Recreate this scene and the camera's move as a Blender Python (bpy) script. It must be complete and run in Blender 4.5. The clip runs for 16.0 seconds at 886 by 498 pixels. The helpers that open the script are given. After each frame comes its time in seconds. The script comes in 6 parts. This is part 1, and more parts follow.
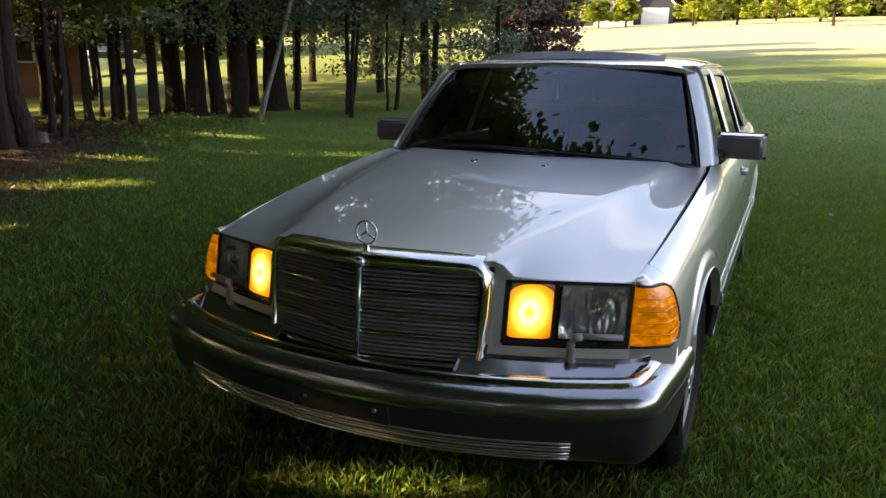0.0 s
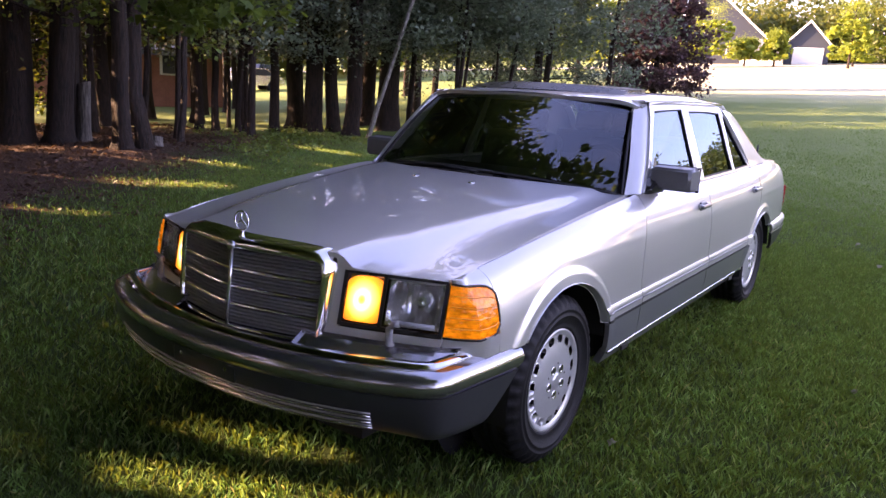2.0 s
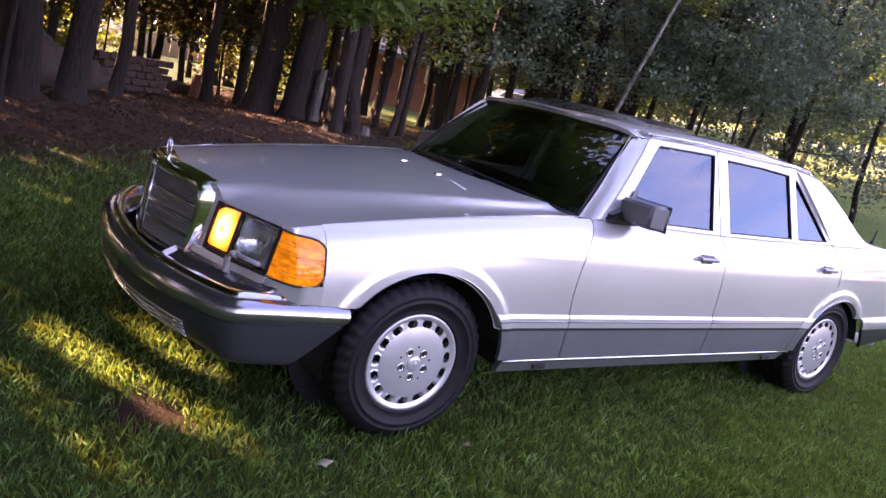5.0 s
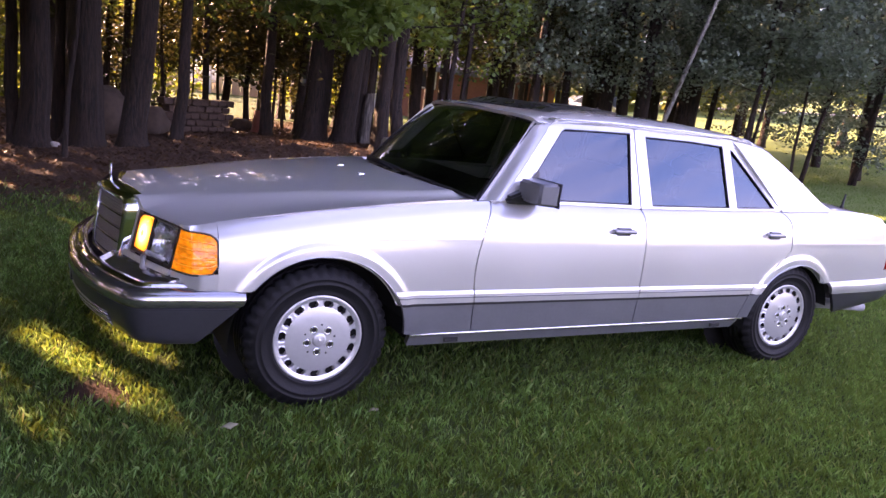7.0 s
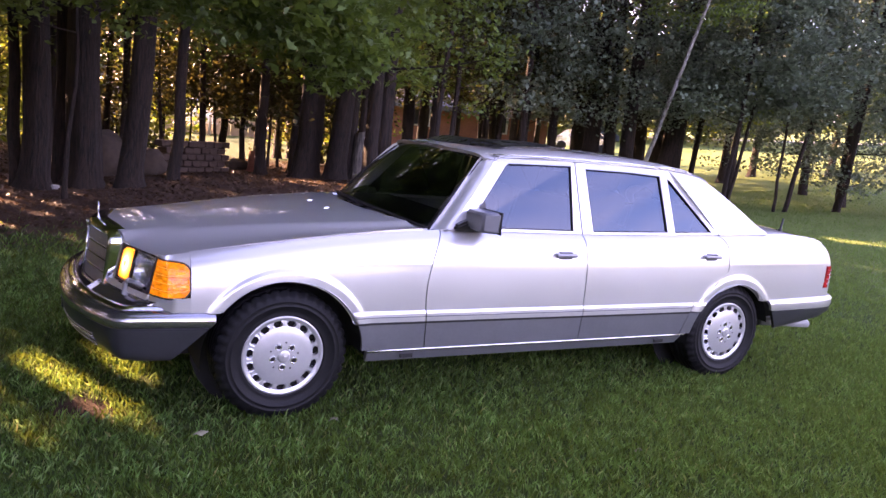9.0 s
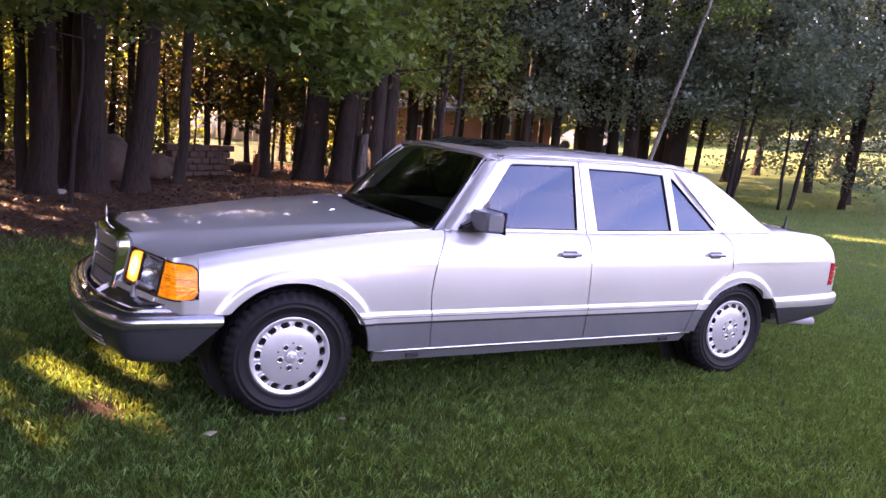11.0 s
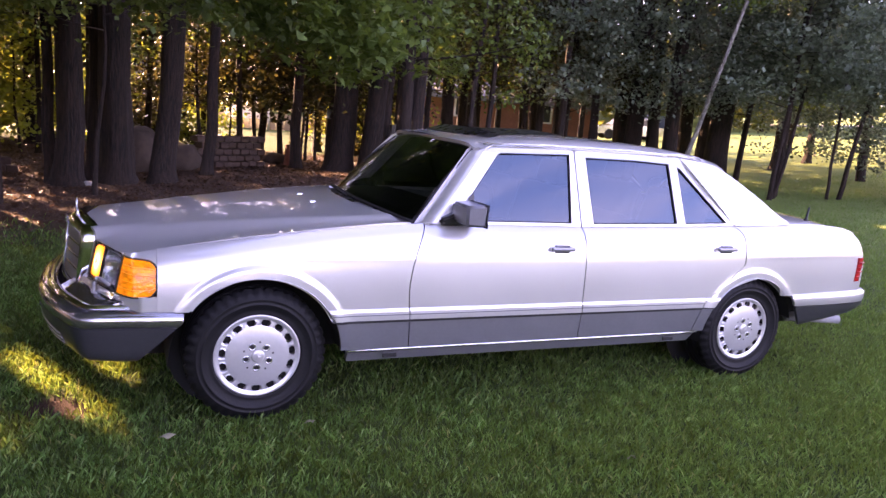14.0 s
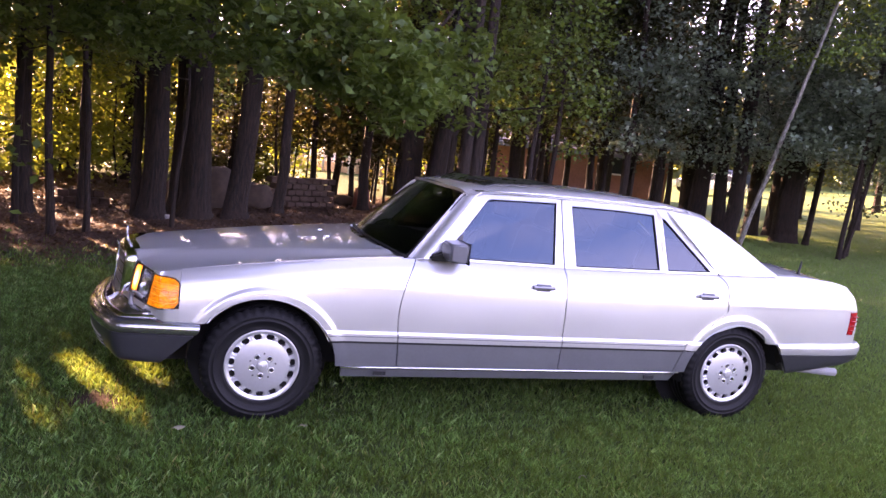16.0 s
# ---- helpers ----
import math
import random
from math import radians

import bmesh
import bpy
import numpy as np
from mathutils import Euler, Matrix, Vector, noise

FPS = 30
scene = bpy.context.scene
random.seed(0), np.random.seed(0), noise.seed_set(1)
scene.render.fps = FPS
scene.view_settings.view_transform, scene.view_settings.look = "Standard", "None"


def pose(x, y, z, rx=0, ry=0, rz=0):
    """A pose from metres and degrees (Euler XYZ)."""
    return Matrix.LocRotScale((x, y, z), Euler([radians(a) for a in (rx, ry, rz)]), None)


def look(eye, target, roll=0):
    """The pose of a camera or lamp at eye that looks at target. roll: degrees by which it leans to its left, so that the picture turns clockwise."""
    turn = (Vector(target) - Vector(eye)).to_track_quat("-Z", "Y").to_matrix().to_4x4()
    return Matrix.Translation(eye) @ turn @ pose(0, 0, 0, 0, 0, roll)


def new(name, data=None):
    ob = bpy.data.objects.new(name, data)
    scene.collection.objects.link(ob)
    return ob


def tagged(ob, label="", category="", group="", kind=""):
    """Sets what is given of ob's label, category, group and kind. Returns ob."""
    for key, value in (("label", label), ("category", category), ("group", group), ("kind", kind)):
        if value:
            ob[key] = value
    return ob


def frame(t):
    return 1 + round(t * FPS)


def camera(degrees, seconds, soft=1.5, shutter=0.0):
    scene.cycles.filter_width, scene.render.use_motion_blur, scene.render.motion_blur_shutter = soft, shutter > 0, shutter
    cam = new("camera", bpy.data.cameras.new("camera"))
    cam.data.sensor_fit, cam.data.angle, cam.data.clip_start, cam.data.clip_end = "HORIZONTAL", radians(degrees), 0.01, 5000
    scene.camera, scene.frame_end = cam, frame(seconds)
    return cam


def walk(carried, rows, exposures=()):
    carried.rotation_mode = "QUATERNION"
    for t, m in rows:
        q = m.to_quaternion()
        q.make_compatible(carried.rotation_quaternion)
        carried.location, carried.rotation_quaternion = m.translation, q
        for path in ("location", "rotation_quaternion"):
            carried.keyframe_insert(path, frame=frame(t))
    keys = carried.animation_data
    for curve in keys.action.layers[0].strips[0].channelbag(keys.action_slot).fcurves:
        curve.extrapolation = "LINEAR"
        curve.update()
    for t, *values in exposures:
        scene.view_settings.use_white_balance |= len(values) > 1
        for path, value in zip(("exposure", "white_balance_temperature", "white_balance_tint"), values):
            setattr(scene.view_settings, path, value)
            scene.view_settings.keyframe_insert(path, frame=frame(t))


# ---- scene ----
cam = camera(61.0, 16.0)
PATH = [
    (0, (-2.635, -1.086, 1.376), (-0.869, -0.276, 0.899), 0.5),
    (0.5, (-2.684, -1.314, 1.366), (-0.937, -0.45, 0.917), -0.1),
    (1, (-2.634, -1.543, 1.386), (-0.948, -0.587, 0.89), -0.9),
    (1.5, (-2.504, -1.785, 1.397), (-0.891, -0.7, 0.926), -1.2),
    (2, (-2.499, -2.009, 1.384), (-0.886, -0.903, 0.967), 3.2),
    (2.5, (-2.376, -2.247, 1.389), (-0.839, -1.038, 0.965), 6.3),
    (3, (-2.175, -2.406, 1.396), (-0.749, -1.083, 0.933), 8.0),
    (3.2, (-2.09, -2.4, 1.385), (-0.68, -1.06, 0.921), 8.3),
    (5.3, (-1.576, -3.205, 1.375), (-0.464, -1.602, 0.935), 13.3),
    (5.5, (-1.518, -3.272, 1.376), (-0.438, -1.655, 0.91), 13.1),
    (6, (-1.43, -3.484, 1.402), (-0.382, -1.836, 0.971), 10.8),
    (6.5, (-1.318, -3.678, 1.441), (-0.292, -2.024, 0.982), 7.9),
    (7, (-1.092, -3.853, 1.466), (-0.147, -2.141, 1.048), 7.1),
    (7.5, (-1.108, -4.052, 1.488), (-0.175, -2.324, 1.109), 6.2),
    (8, (-1.153, -4.154, 1.504), (-0.171, -2.451, 1.138), 5.8),
    (8.5, (-1.093, -4.28, 1.514), (-0.139, -2.557, 1.164), 6.1),
    (9, (-1.049, -4.323, 1.52), (-0.112, -2.587, 1.192), 5.9),
    (11.5, (-1.065, -4.349, 1.519), (-0.143, -2.605, 1.191), 5.1),
    (12, (-1.062, -4.347, 1.519), (-0.141, -2.603, 1.185), 4.8),
    (12.5, (-0.997, -4.34, 1.528), (-0.067, -2.6, 1.198), 4.5),
    (13, (-0.916, -4.329, 1.524), (0.005, -2.594, 1.149), 4.6),
    (13.5, (-0.859, -4.27, 1.535), (0.055, -2.531, 1.159), 4.5),
    (14, (-0.652, -4.302, 1.536), (0.162, -2.511, 1.173), 4.8),
    (14.5, (-0.516, -4.418, 1.565), (0.239, -2.598, 1.223), 4.5),
    (15, (-0.541, -4.659, 1.571), (0.168, -2.811, 1.288), 5.0),
    (15.5, (-0.417, -4.831, 1.584), (0.241, -2.963, 1.301), 5.5),
    (16, (-0.357, -4.954, 1.6), (0.252, -3.067, 1.339), 6.3),
]
EXPOSURE = [(0.0, 2.46, 7900, 20), (0.8, 2.72, 7600, 26), (1.5, 3.08, 7100, 47), (2.2, 2.98, 6750, 56), (3.2, 3.12, 6850, 57), (5.5, 3.29, 6800, 62), (9.0, 3.40, 6850, 63), (13.0, 3.49, 6900, 64), (13.7, 3.49, 6900, 64), (14.5, 3.40, 6850, 64), (16.0, 3.50, 6900, 64)]
SKY_STRENGTH, SUN_STRENGTH = 0.12, 5.0
GRASS_DENSITY, LEAF_CLUMPS = 9000, 130
walk(cam, [(t, look(eye, target, roll)) for t, eye, target, roll in PATH], EXPOSURE)

# ---- light ----
SUN_AZ, SUN_EL = radians(116), radians(21)
SUN = Vector((math.cos(SUN_EL) * math.cos(SUN_AZ), math.cos(SUN_EL) * math.sin(SUN_AZ), math.sin(SUN_EL)))
world = bpy.data.worlds.new("sky")
scene.world = world
world.use_nodes = True
wn = world.node_tree.nodes
sky = wn.new("ShaderNodeTexSky")
sky.sky_type, sky.sun_disc = "NISHITA", False
sky.sun_elevation, sky.sun_rotation = SUN_EL, math.pi / 2 - SUN_AZ
sky.air_density, sky.dust_density = 1.0, 1.0
wn["Background"].inputs["Strength"].default_value = SKY_STRENGTH
way = wn.new("ShaderNodeTexCoord")
cloud = wn.new("ShaderNodeTexNoise")
cloud.inputs["Scale"].default_value, cloud.inputs["Detail"].default_value, cloud.inputs["Roughness"].default_value = 3.2, 7, 0.6
cloud.inputs["Distortion"].default_value = 0.6
veil = wn.new("ShaderNodeValToRGB")
veil.color_ramp.elements[0].position, veil.color_ramp.elements[1].position = 0.42, 0.64
veil.color_ramp.elements[1].color = (0.6, 0.6, 0.6, 1)
blend = wn.new("ShaderNodeMix")
blend.data_type = "RGBA"
blend.inputs[7].default_value = (5.2, 5.0, 5.0, 1)
split, height, low_cloud = wn.new("ShaderNodeSeparateXYZ"), wn.new("ShaderNodeMapRange"), wn.new("ShaderNodeMath")
low_cloud.operation = "MULTIPLY"
height.inputs[1].default_value, height.inputs[2].default_value, height.inputs[3].default_value, height.inputs[4].default_value = 0.25, 0.70, 1.0, 0.10
flat = wn.new("ShaderNodeMapping")
flat.inputs["Scale"].default_value = (1.0, 1.0, 3.2)
for a, b in ((way.outputs["Generated"], flat.inputs[0]), (flat.outputs[0], cloud.inputs["Vector"]), (cloud.outputs[0], veil.inputs[0]), (way.outputs["Generated"], split.inputs[0]), (split.outputs[2], height.inputs[0]), (veil.outputs[0], low_cloud.inputs[0]), (height.outputs[0], low_cloud.inputs[1]), (low_cloud.outputs[0], blend.inputs[0]), (sky.outputs[0], blend.inputs[6]), (blend.outputs[2], wn["Background"].inputs["Color"])):
    world.node_tree.links.new(a, b)
sun_data = bpy.data.lights.new("sun", "SUN")
sun_data.energy, sun_data.angle, sun_data.color = SUN_STRENGTH, radians(0.6), (1.0, 0.77, 0.39)
sun = new("sun", sun_data)
sun.matrix_world = look(SUN * 50, (0, 0, 0))


# ---- materials ----
def nodes(name):
    m = bpy.data.materials.new(name)
    m.use_nodes = True
    nt = m.node_tree
    return m, nt, nt.nodes["Principled BSDF"], nt.nodes["Material Output"]


def link(nt, a, b):
    nt.links.new(a, b)


def noise_tex(nt, scale, detail=4.0, rough=0.55, vec=None, kind="ShaderNodeTexNoise"):
    n = nt.nodes.new(kind)
    n.inputs["Scale"].default_value = scale
    if kind == "ShaderNodeTexNoise":
        n.inputs["Detail"].default_value, n.inputs["Roughness"].default_value = detail, rough
    if vec is not None:
        link(nt, vec, n.inputs["Vector"])
    return n


def ramp(nt, fac, stops):
    r = nt.nodes.new("ShaderNodeValToRGB")
    el = r.color_ramp.elements
    while len(el) < len(stops):
        el.new(0.5)
    for e, (p, c) in zip(el, stops):
        e.position, e.color = p, (*c, 1)
    link(nt, fac, r.inputs[0])
    return r


def mix(nt, fac, a, b, mode="MIX"):
    m = nt.nodes.new("ShaderNodeMix")
    m.data_type, m.blend_type = "RGBA", mode
    for sock, v in ((m.inputs[0], fac), (m.inputs[6], a), (m.inputs[7], b)):
        if isinstance(v, (int, float)):
            sock.default_value = v
        elif isinstance(v, tuple):
            sock.default_value = (*v, 1)
        else:
            link(nt, v, sock)
    return m.outputs[2]


def bump(nt, bsdf, height, strength, dist=0.01):
    b = nt.nodes.new("ShaderNodeBump")
    b.inputs["Strength"].default_value, b.inputs["Distance"].default_value = strength, dist
    link(nt, height, b.inputs["Height"])
    link(nt, b.outputs[0], bsdf.inputs["Normal"])


def coords(nt, kind="Object"):
    return nt.nodes.new("ShaderNodeTexCoord").outputs[kind]


def plain(name, color, rough=0.5, metal=0.0, vary=0.12, scale=30.0, bumps=0.0, coat=0.0, spec=0.5):
    """A surface of one colour with grain at two scales."""
    m, nt, b, _ = nodes(name)
    co = coords(nt)
    n1, n2 = noise_tex(nt, scale, 5, vec=co), noise_tex(nt, scale * 0.12, 3, vec=co)
    dark = tuple(c * (1 - vary) for c in color)
    light = tuple(min(1, c * (1 + vary)) for c in color)
    c1 = ramp(nt, n1.outputs[0], [(0.3, dark), (0.7, light)])
    c2 = mix(nt, 0.5, c1.outputs[0], ramp(nt, n2.outputs[0], [(0.35, dark), (0.65, light)]).outputs[0])
    link(nt, c2, b.inputs["Base Color"])
    r = nt.nodes.new("ShaderNodeMapRange")
    r.inputs[3].default_value, r.inputs[4].default_value = max(0.02, rough * 0.85), min(1, rough * 1.15)
    link(nt, n2.outputs[0], r.inputs[0])
    link(nt, r.outputs[0], b.inputs["Roughness"])
    b.inputs["Metallic"].default_value = metal
    b.inputs["Coat Weight"].default_value, b.inputs["Coat Roughness"].default_value = coat, 0.03
    b.inputs["Specular IOR Level"].default_value = spec
    if bumps:
        bump(nt, b, n1.outputs[0], bumps)
    return m


def car_paint():
    m, nt, b, _ = nodes("silver_paint")
    co = coords(nt)
    fl = noise_tex(nt, 900, 1, vec=co)
    dust = noise_tex(nt, 3.0, 6, 0.6, vec=co)
    c = mix(nt, 0.12, ramp(nt, fl.outputs[0], [(0.3, (0.60, 0.594, 0.582)), (0.7, (0.70, 0.692, 0.68))]).outputs[0],
            ramp(nt, dust.outputs[0], [(0.4, (0.50, 0.50, 0.50)), (0.7, (0.62, 0.61, 0.58))]).outputs[0])
    link(nt, c, b.inputs["Base Color"])
    b.inputs["Metallic"].default_value = 0.56
    rr = ramp(nt, dust.outputs[0], [(0.3, (0.33,) * 3), (0.7, (0.41,) * 3)])
    link(nt, rr.outputs[0], b.inputs["Roughness"])
    b.inputs["Coat Weight"].default_value = 1.0
    b.inputs["Coat IOR"].default_value = 2.3
    cr = ramp(nt, dust.outputs[0], [(0.4, (0.006,) * 3), (0.75, (0.03,) * 3)])
    link(nt, cr.outputs[0], b.inputs["Coat Roughness"])
    return m


def glass(name, tint, rough=0.0, ior=1.5, sheen=(1, 1, 1)):
    """Tinted pane: what passes through is darkened, the face mirrors by its index."""
    m, nt, b, out = nodes(name)
    nt.nodes.remove(b)
    tr, gl, fr, mx = (nt.nodes.new(k) for k in ("ShaderNodeBsdfTransparent", "ShaderNodeBsdfGlossy", "ShaderNodeFresnel", "ShaderNodeMixShader"))
    tr.inputs[0].default_value, gl.inputs["Roughness"].default_value, fr.inputs[0].default_value = (*tint, 1), rough, ior
    gl.inputs["Color"].default_value = (*sheen, 1)
    link(nt, fr.outputs[0], mx.inputs[0]), link(nt, tr.outputs[0], mx.inputs[1]), link(nt, gl.outputs[0], mx.inputs[2])
    link(nt, mx.outputs[0], out.inputs[0])
    return m


def lamp_lens(name, color, emit=0.0, hot=None):
    """Coloured moulded lens: cells and prisms behind a glossy face."""
    m, nt, b, _ = nodes(name)
    co = coords(nt)
    mp = nt.nodes.new("ShaderNodeMapping")
    mp.inputs["Scale"].default_value = (1, 1, 2.6)
    link(nt, co, mp.inputs[0])
    n = noise_tex(nt, 26, 4, vec=mp.outputs[0])
    cell = noise_tex(nt, 62, vec=co, kind="ShaderNodeTexVoronoi")
    c = mix(nt, ramp(nt, n.outputs[0], [(0.36, (0, 0, 0)), (0.66, (1, 1, 1))]).outputs[0], tuple(x * 0.55 for x in color), tuple(min(1, x * 1.3) for x in color))
    link(nt, c, b.inputs["Base Color"])
    b.inputs["Roughness"].default_value = 0.08
    b.inputs["Specular IOR Level"].default_value = 0.5
    bump(nt, b, cell.outputs[0], 0.35, 0.004)
    if emit:
        link(nt, mix(nt, ramp(nt, n.outputs[0], [(0.34, (0, 0, 0)), (0.70, (1, 1, 1))]).outputs[0], tuple(x * 0.35 for x in (hot or color)), hot or color), b.inputs["Emission Color"])
        b.inputs["Emission Strength"].default_value = emit
    return m


def fluted_glass():
    """Headlight glass with upright flutes."""
    m, nt, b, out = nodes("fluted_glass")
    co = coords(nt)
    w = nt.nodes.new("ShaderNodeTexWave")
    w.inputs["Scale"].default_value, w.bands_direction = 16, "Y"
    w.inputs["Distortion"].default_value = 2.5
    link(nt, co, w.inputs["Vector"])
    b.inputs["Base Color"].default_value = (0.93, 0.95, 0.96, 1)
    b.inputs["Roughness"].default_value, b.inputs["Transmission Weight"].default_value = 0.03, 1.0
    bump(nt, b, w.outputs[0], 0.5, 0.004)
    return m


def hot_lamp(name):
    """A lit lamp: brightest round its bulb, deep amber towards its edges."""
    m, nt, b, _ = nodes(name)
    co = coords(nt, "Generated")
    mp = nt.nodes.new("ShaderNodeMapping")
    mp.inputs["Location"].default_value, mp.inputs["Scale"].default_value = (-0.5, -0.5, -0.5), (0.0, 1.0, 1.0)
    mp.vector_type = "POINT"
    sub = nt.nodes.new("ShaderNodeVectorMath")
    sub.operation = "SUBTRACT"
    sub.inputs[1].default_value = (0.5, 0.5, 0.5)
    link(nt, co, sub.inputs[0])
    mp.inputs["Location"].default_value = (0, 0, 0)
    link(nt, sub.outputs[0], mp.inputs[0])
    ln = nt.nodes.new("ShaderNodeVectorMath")
    ln.operation = "LENGTH"
    link(nt, mp.outputs[0], ln.inputs[0])
    n = noise_tex(nt, 30, 3, vec=coords(nt))
    r = ramp(nt, ln.outputs["Value"], [(0.0, (0.95, 0.42, 0.02)), (0.07, (1.0, 0.60, 0.07)), (0.16, (1.0, 0.90, 0.45)), (0.28, (1.0, 0.66, 0.12)), (0.46, (0.72, 0.25, 0.010)), (0.64, (0.36, 0.07, 0.002))])
    link(nt, mix(nt, n.outputs[0], (0.75, 0.25, 0.01), (0.9, 0.4, 0.03)), b.inputs["Base Color"])
    link(nt, r.outputs[0], b.inputs["Emission Color"])
    b.inputs["Emission Strength"].default_value = 0.46
    b.inputs["Roughness"].default_value, b.inputs["Coat Weight"].default_value = 0.12, 0.6
    bump(nt, b, n.outputs[0], 0.2, 0.004)
    return m


def bark(name, dark, light, scale=1.0):
    m, nt, b, _ = nodes(name)
    co = coords(nt)
    mp = nt.nodes.new("ShaderNodeMapping")
    mp.inputs["Scale"].default_value = (1, 1, 0.14)
    link(nt, co, mp.inputs[0])
    n1 = noise_tex(nt, 30 * scale, 6, 0.7, vec=mp.outputs[0])
    n2 = noise_tex(nt, 1.6, 4, vec=co)
    c = mix(nt, 0.25, ramp(nt, n1.outputs[0], [(0.40, dark), (0.62, light)]).outputs[0],
            ramp(nt, n2.outputs[0], [(0.35, dark), (0.65, light)]).outputs[0])
    link(nt, c, b.inputs["Base Color"])
    b.inputs["Roughness"].default_value = 0.9
    bump(nt, b, n1.outputs[0], 1.0, 0.06)
    return m


def leaf_mat(name, dark, light, through_color):
    m, nt, b, out = nodes(name)
    g = nt.nodes.new("ShaderNodeNewGeometry")
    n = noise_tex(nt, 0.9, 3, vec=coords(nt))
    c1 = ramp(nt, g.outputs["Random Per Island"], [(0.0, dark), (1.0, light)])
    c = mix(nt, 0.5, c1.outputs[0], ramp(nt, n.outputs[0], [(0.41, dark), (0.60, light)]).outputs[0])
    link(nt, c, b.inputs["Base Color"])
    b.inputs["Roughness"].default_value = 0.45
    b.inputs["Specular IOR Level"].default_value = 0.35
    tl = nt.nodes.new("ShaderNodeBsdfTranslucent")
    link(nt, mix(nt, 0.5, c, through_color), tl.inputs[0])
    mx = nt.nodes.new("ShaderNodeMixShader")
    mx.inputs[0].default_value = 0.42
    link(nt, b.outputs[0], mx.inputs[1]), link(nt, tl.outputs[0], mx.inputs[2])
    link(nt, mx.outputs[0], out.inputs[0])
    return m


def ground_mat():
    """Mown grass, worn to bare earth and dry needles under the wood."""
    m, nt, b, _ = nodes("lawn_and_soil")
    pos = nt.nodes.new("ShaderNodeNewGeometry").outputs["Position"]
    sep = nt.nodes.new("ShaderNodeSeparateXYZ")
    link(nt, pos, sep.inputs[0])

    def mth(op, a, c=None):
        n = nt.nodes.new("ShaderNodeMath")
        n.operation = op
        for s, v in zip(n.inputs, (a, c)):
            if v is None:
                continue
            if isinstance(v, (int, float)):
                s.default_value = v
            else:
                link(nt, v, s)
        return n.outputs[0]
    fine, mid, wide = noise_tex(nt, 60, 6, 0.7, vec=pos), noise_tex(nt, 4.0, 5, vec=pos), noise_tex(nt, 0.35, 4, vec=pos)
    green = ramp(nt, fine.outputs[0], [(0.3, (0.014, 0.030, 0.008)), (0.7, (0.055, 0.10, 0.022))]).outputs[0]
    green = mix(nt, mid.outputs[0], green, (0.050, 0.085, 0.018))
    green = mix(nt, ramp(nt, wide.outputs[0], [(0.4, (0, 0, 0)), (0.7, (0.5,) * 3)]).outputs[0], green, (0.085, 0.10, 0.025))
    # Glare of the sunlit far lawn put into its colour as pale cream.
    far_glare = mth("MINIMUM", mth("MAXIMUM", mth("MULTIPLY", mth("SUBTRACT", mth("ADD", sep.outputs[0], mth("MULTIPLY", wide.outputs[0], 12.0)), 40.0), 0.05), 0), 0.85)
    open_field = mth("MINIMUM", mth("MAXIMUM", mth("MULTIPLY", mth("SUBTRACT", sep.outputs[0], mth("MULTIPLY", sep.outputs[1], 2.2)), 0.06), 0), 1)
    far_glare = mth("MULTIPLY", far_glare, open_field)
    # Stronger skylight on the open lawn put into a lighter green with x.
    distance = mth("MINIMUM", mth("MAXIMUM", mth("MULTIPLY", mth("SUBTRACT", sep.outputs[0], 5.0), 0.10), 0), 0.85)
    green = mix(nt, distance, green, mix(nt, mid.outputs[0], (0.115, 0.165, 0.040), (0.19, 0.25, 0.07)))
    green = mix(nt, far_glare, green, (0.43, 0.41, 0.28))
    soil = ramp(nt, fine.outputs[0], [(0.25, (0.020, 0.011, 0.008)), (0.5, (0.062, 0.035, 0.024)), (0.75, (0.14, 0.085, 0.060))]).outputs[0]
    soil = mix(nt, ramp(nt, mid.outputs[0], [(0.4, (0, 0, 0)), (0.7, (0.6,) * 3)]).outputs[0], soil, (0.072, 0.041, 0.029))
    line = mth("MAXIMUM", 3.6, mth("ADD", 4.1, mth("MULTIPLY", sep.outputs[0], 0.62)))
    wob = mth("MULTIPLY", mth("SUBTRACT", mid.outputs[0], 0.5), 3.0)
    edge = mth("ADD", mth("SUBTRACT", sep.outputs[1], line), wob)
    inn = mth("MINIMUM", mth("MAXIMUM", mth("MULTIPLY", edge, 0.8), 0), 1)
    far = mth("MINIMUM", mth("MAXIMUM", mth("MULTIPLY", mth("SUBTRACT", 17.5, mth("ADD", sep.outputs[1], wob)), 0.5), 0), 1)
    fx = mth("MINIMUM", mth("MAXIMUM", mth("MULTIPLY", mth("SUBTRACT", 10.5, mth("ADD", sep.outputs[0], wob)), 0.4), 0), 1)
    fac = mth("MULTIPLY", mth("MULTIPLY", inn, far), fx)
    spot = nt.nodes.new("ShaderNodeVectorMath")
    spot.operation = "DISTANCE"
    spot.inputs[1].default_value = (-0.88, -0.52, 0.0)
    link(nt, pos, spot.inputs[0])
    worn = mth("MINIMUM", mth("MAXIMUM", mth("MULTIPLY", mth("SUBTRACT", mth("ADD", 0.22, mth("MULTIPLY", wob, 0.04)), spot.outputs["Value"]), 9.0), 0), 1)
    fac = mth("MAXIMUM", fac, worn)
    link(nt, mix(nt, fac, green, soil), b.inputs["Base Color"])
    b.inputs["Roughness"].default_value = 0.95
    b.inputs["Specular IOR Level"].default_value = 0.2
    bump(nt, b, fine.outputs[0], 0.8, 0.03)
    return m


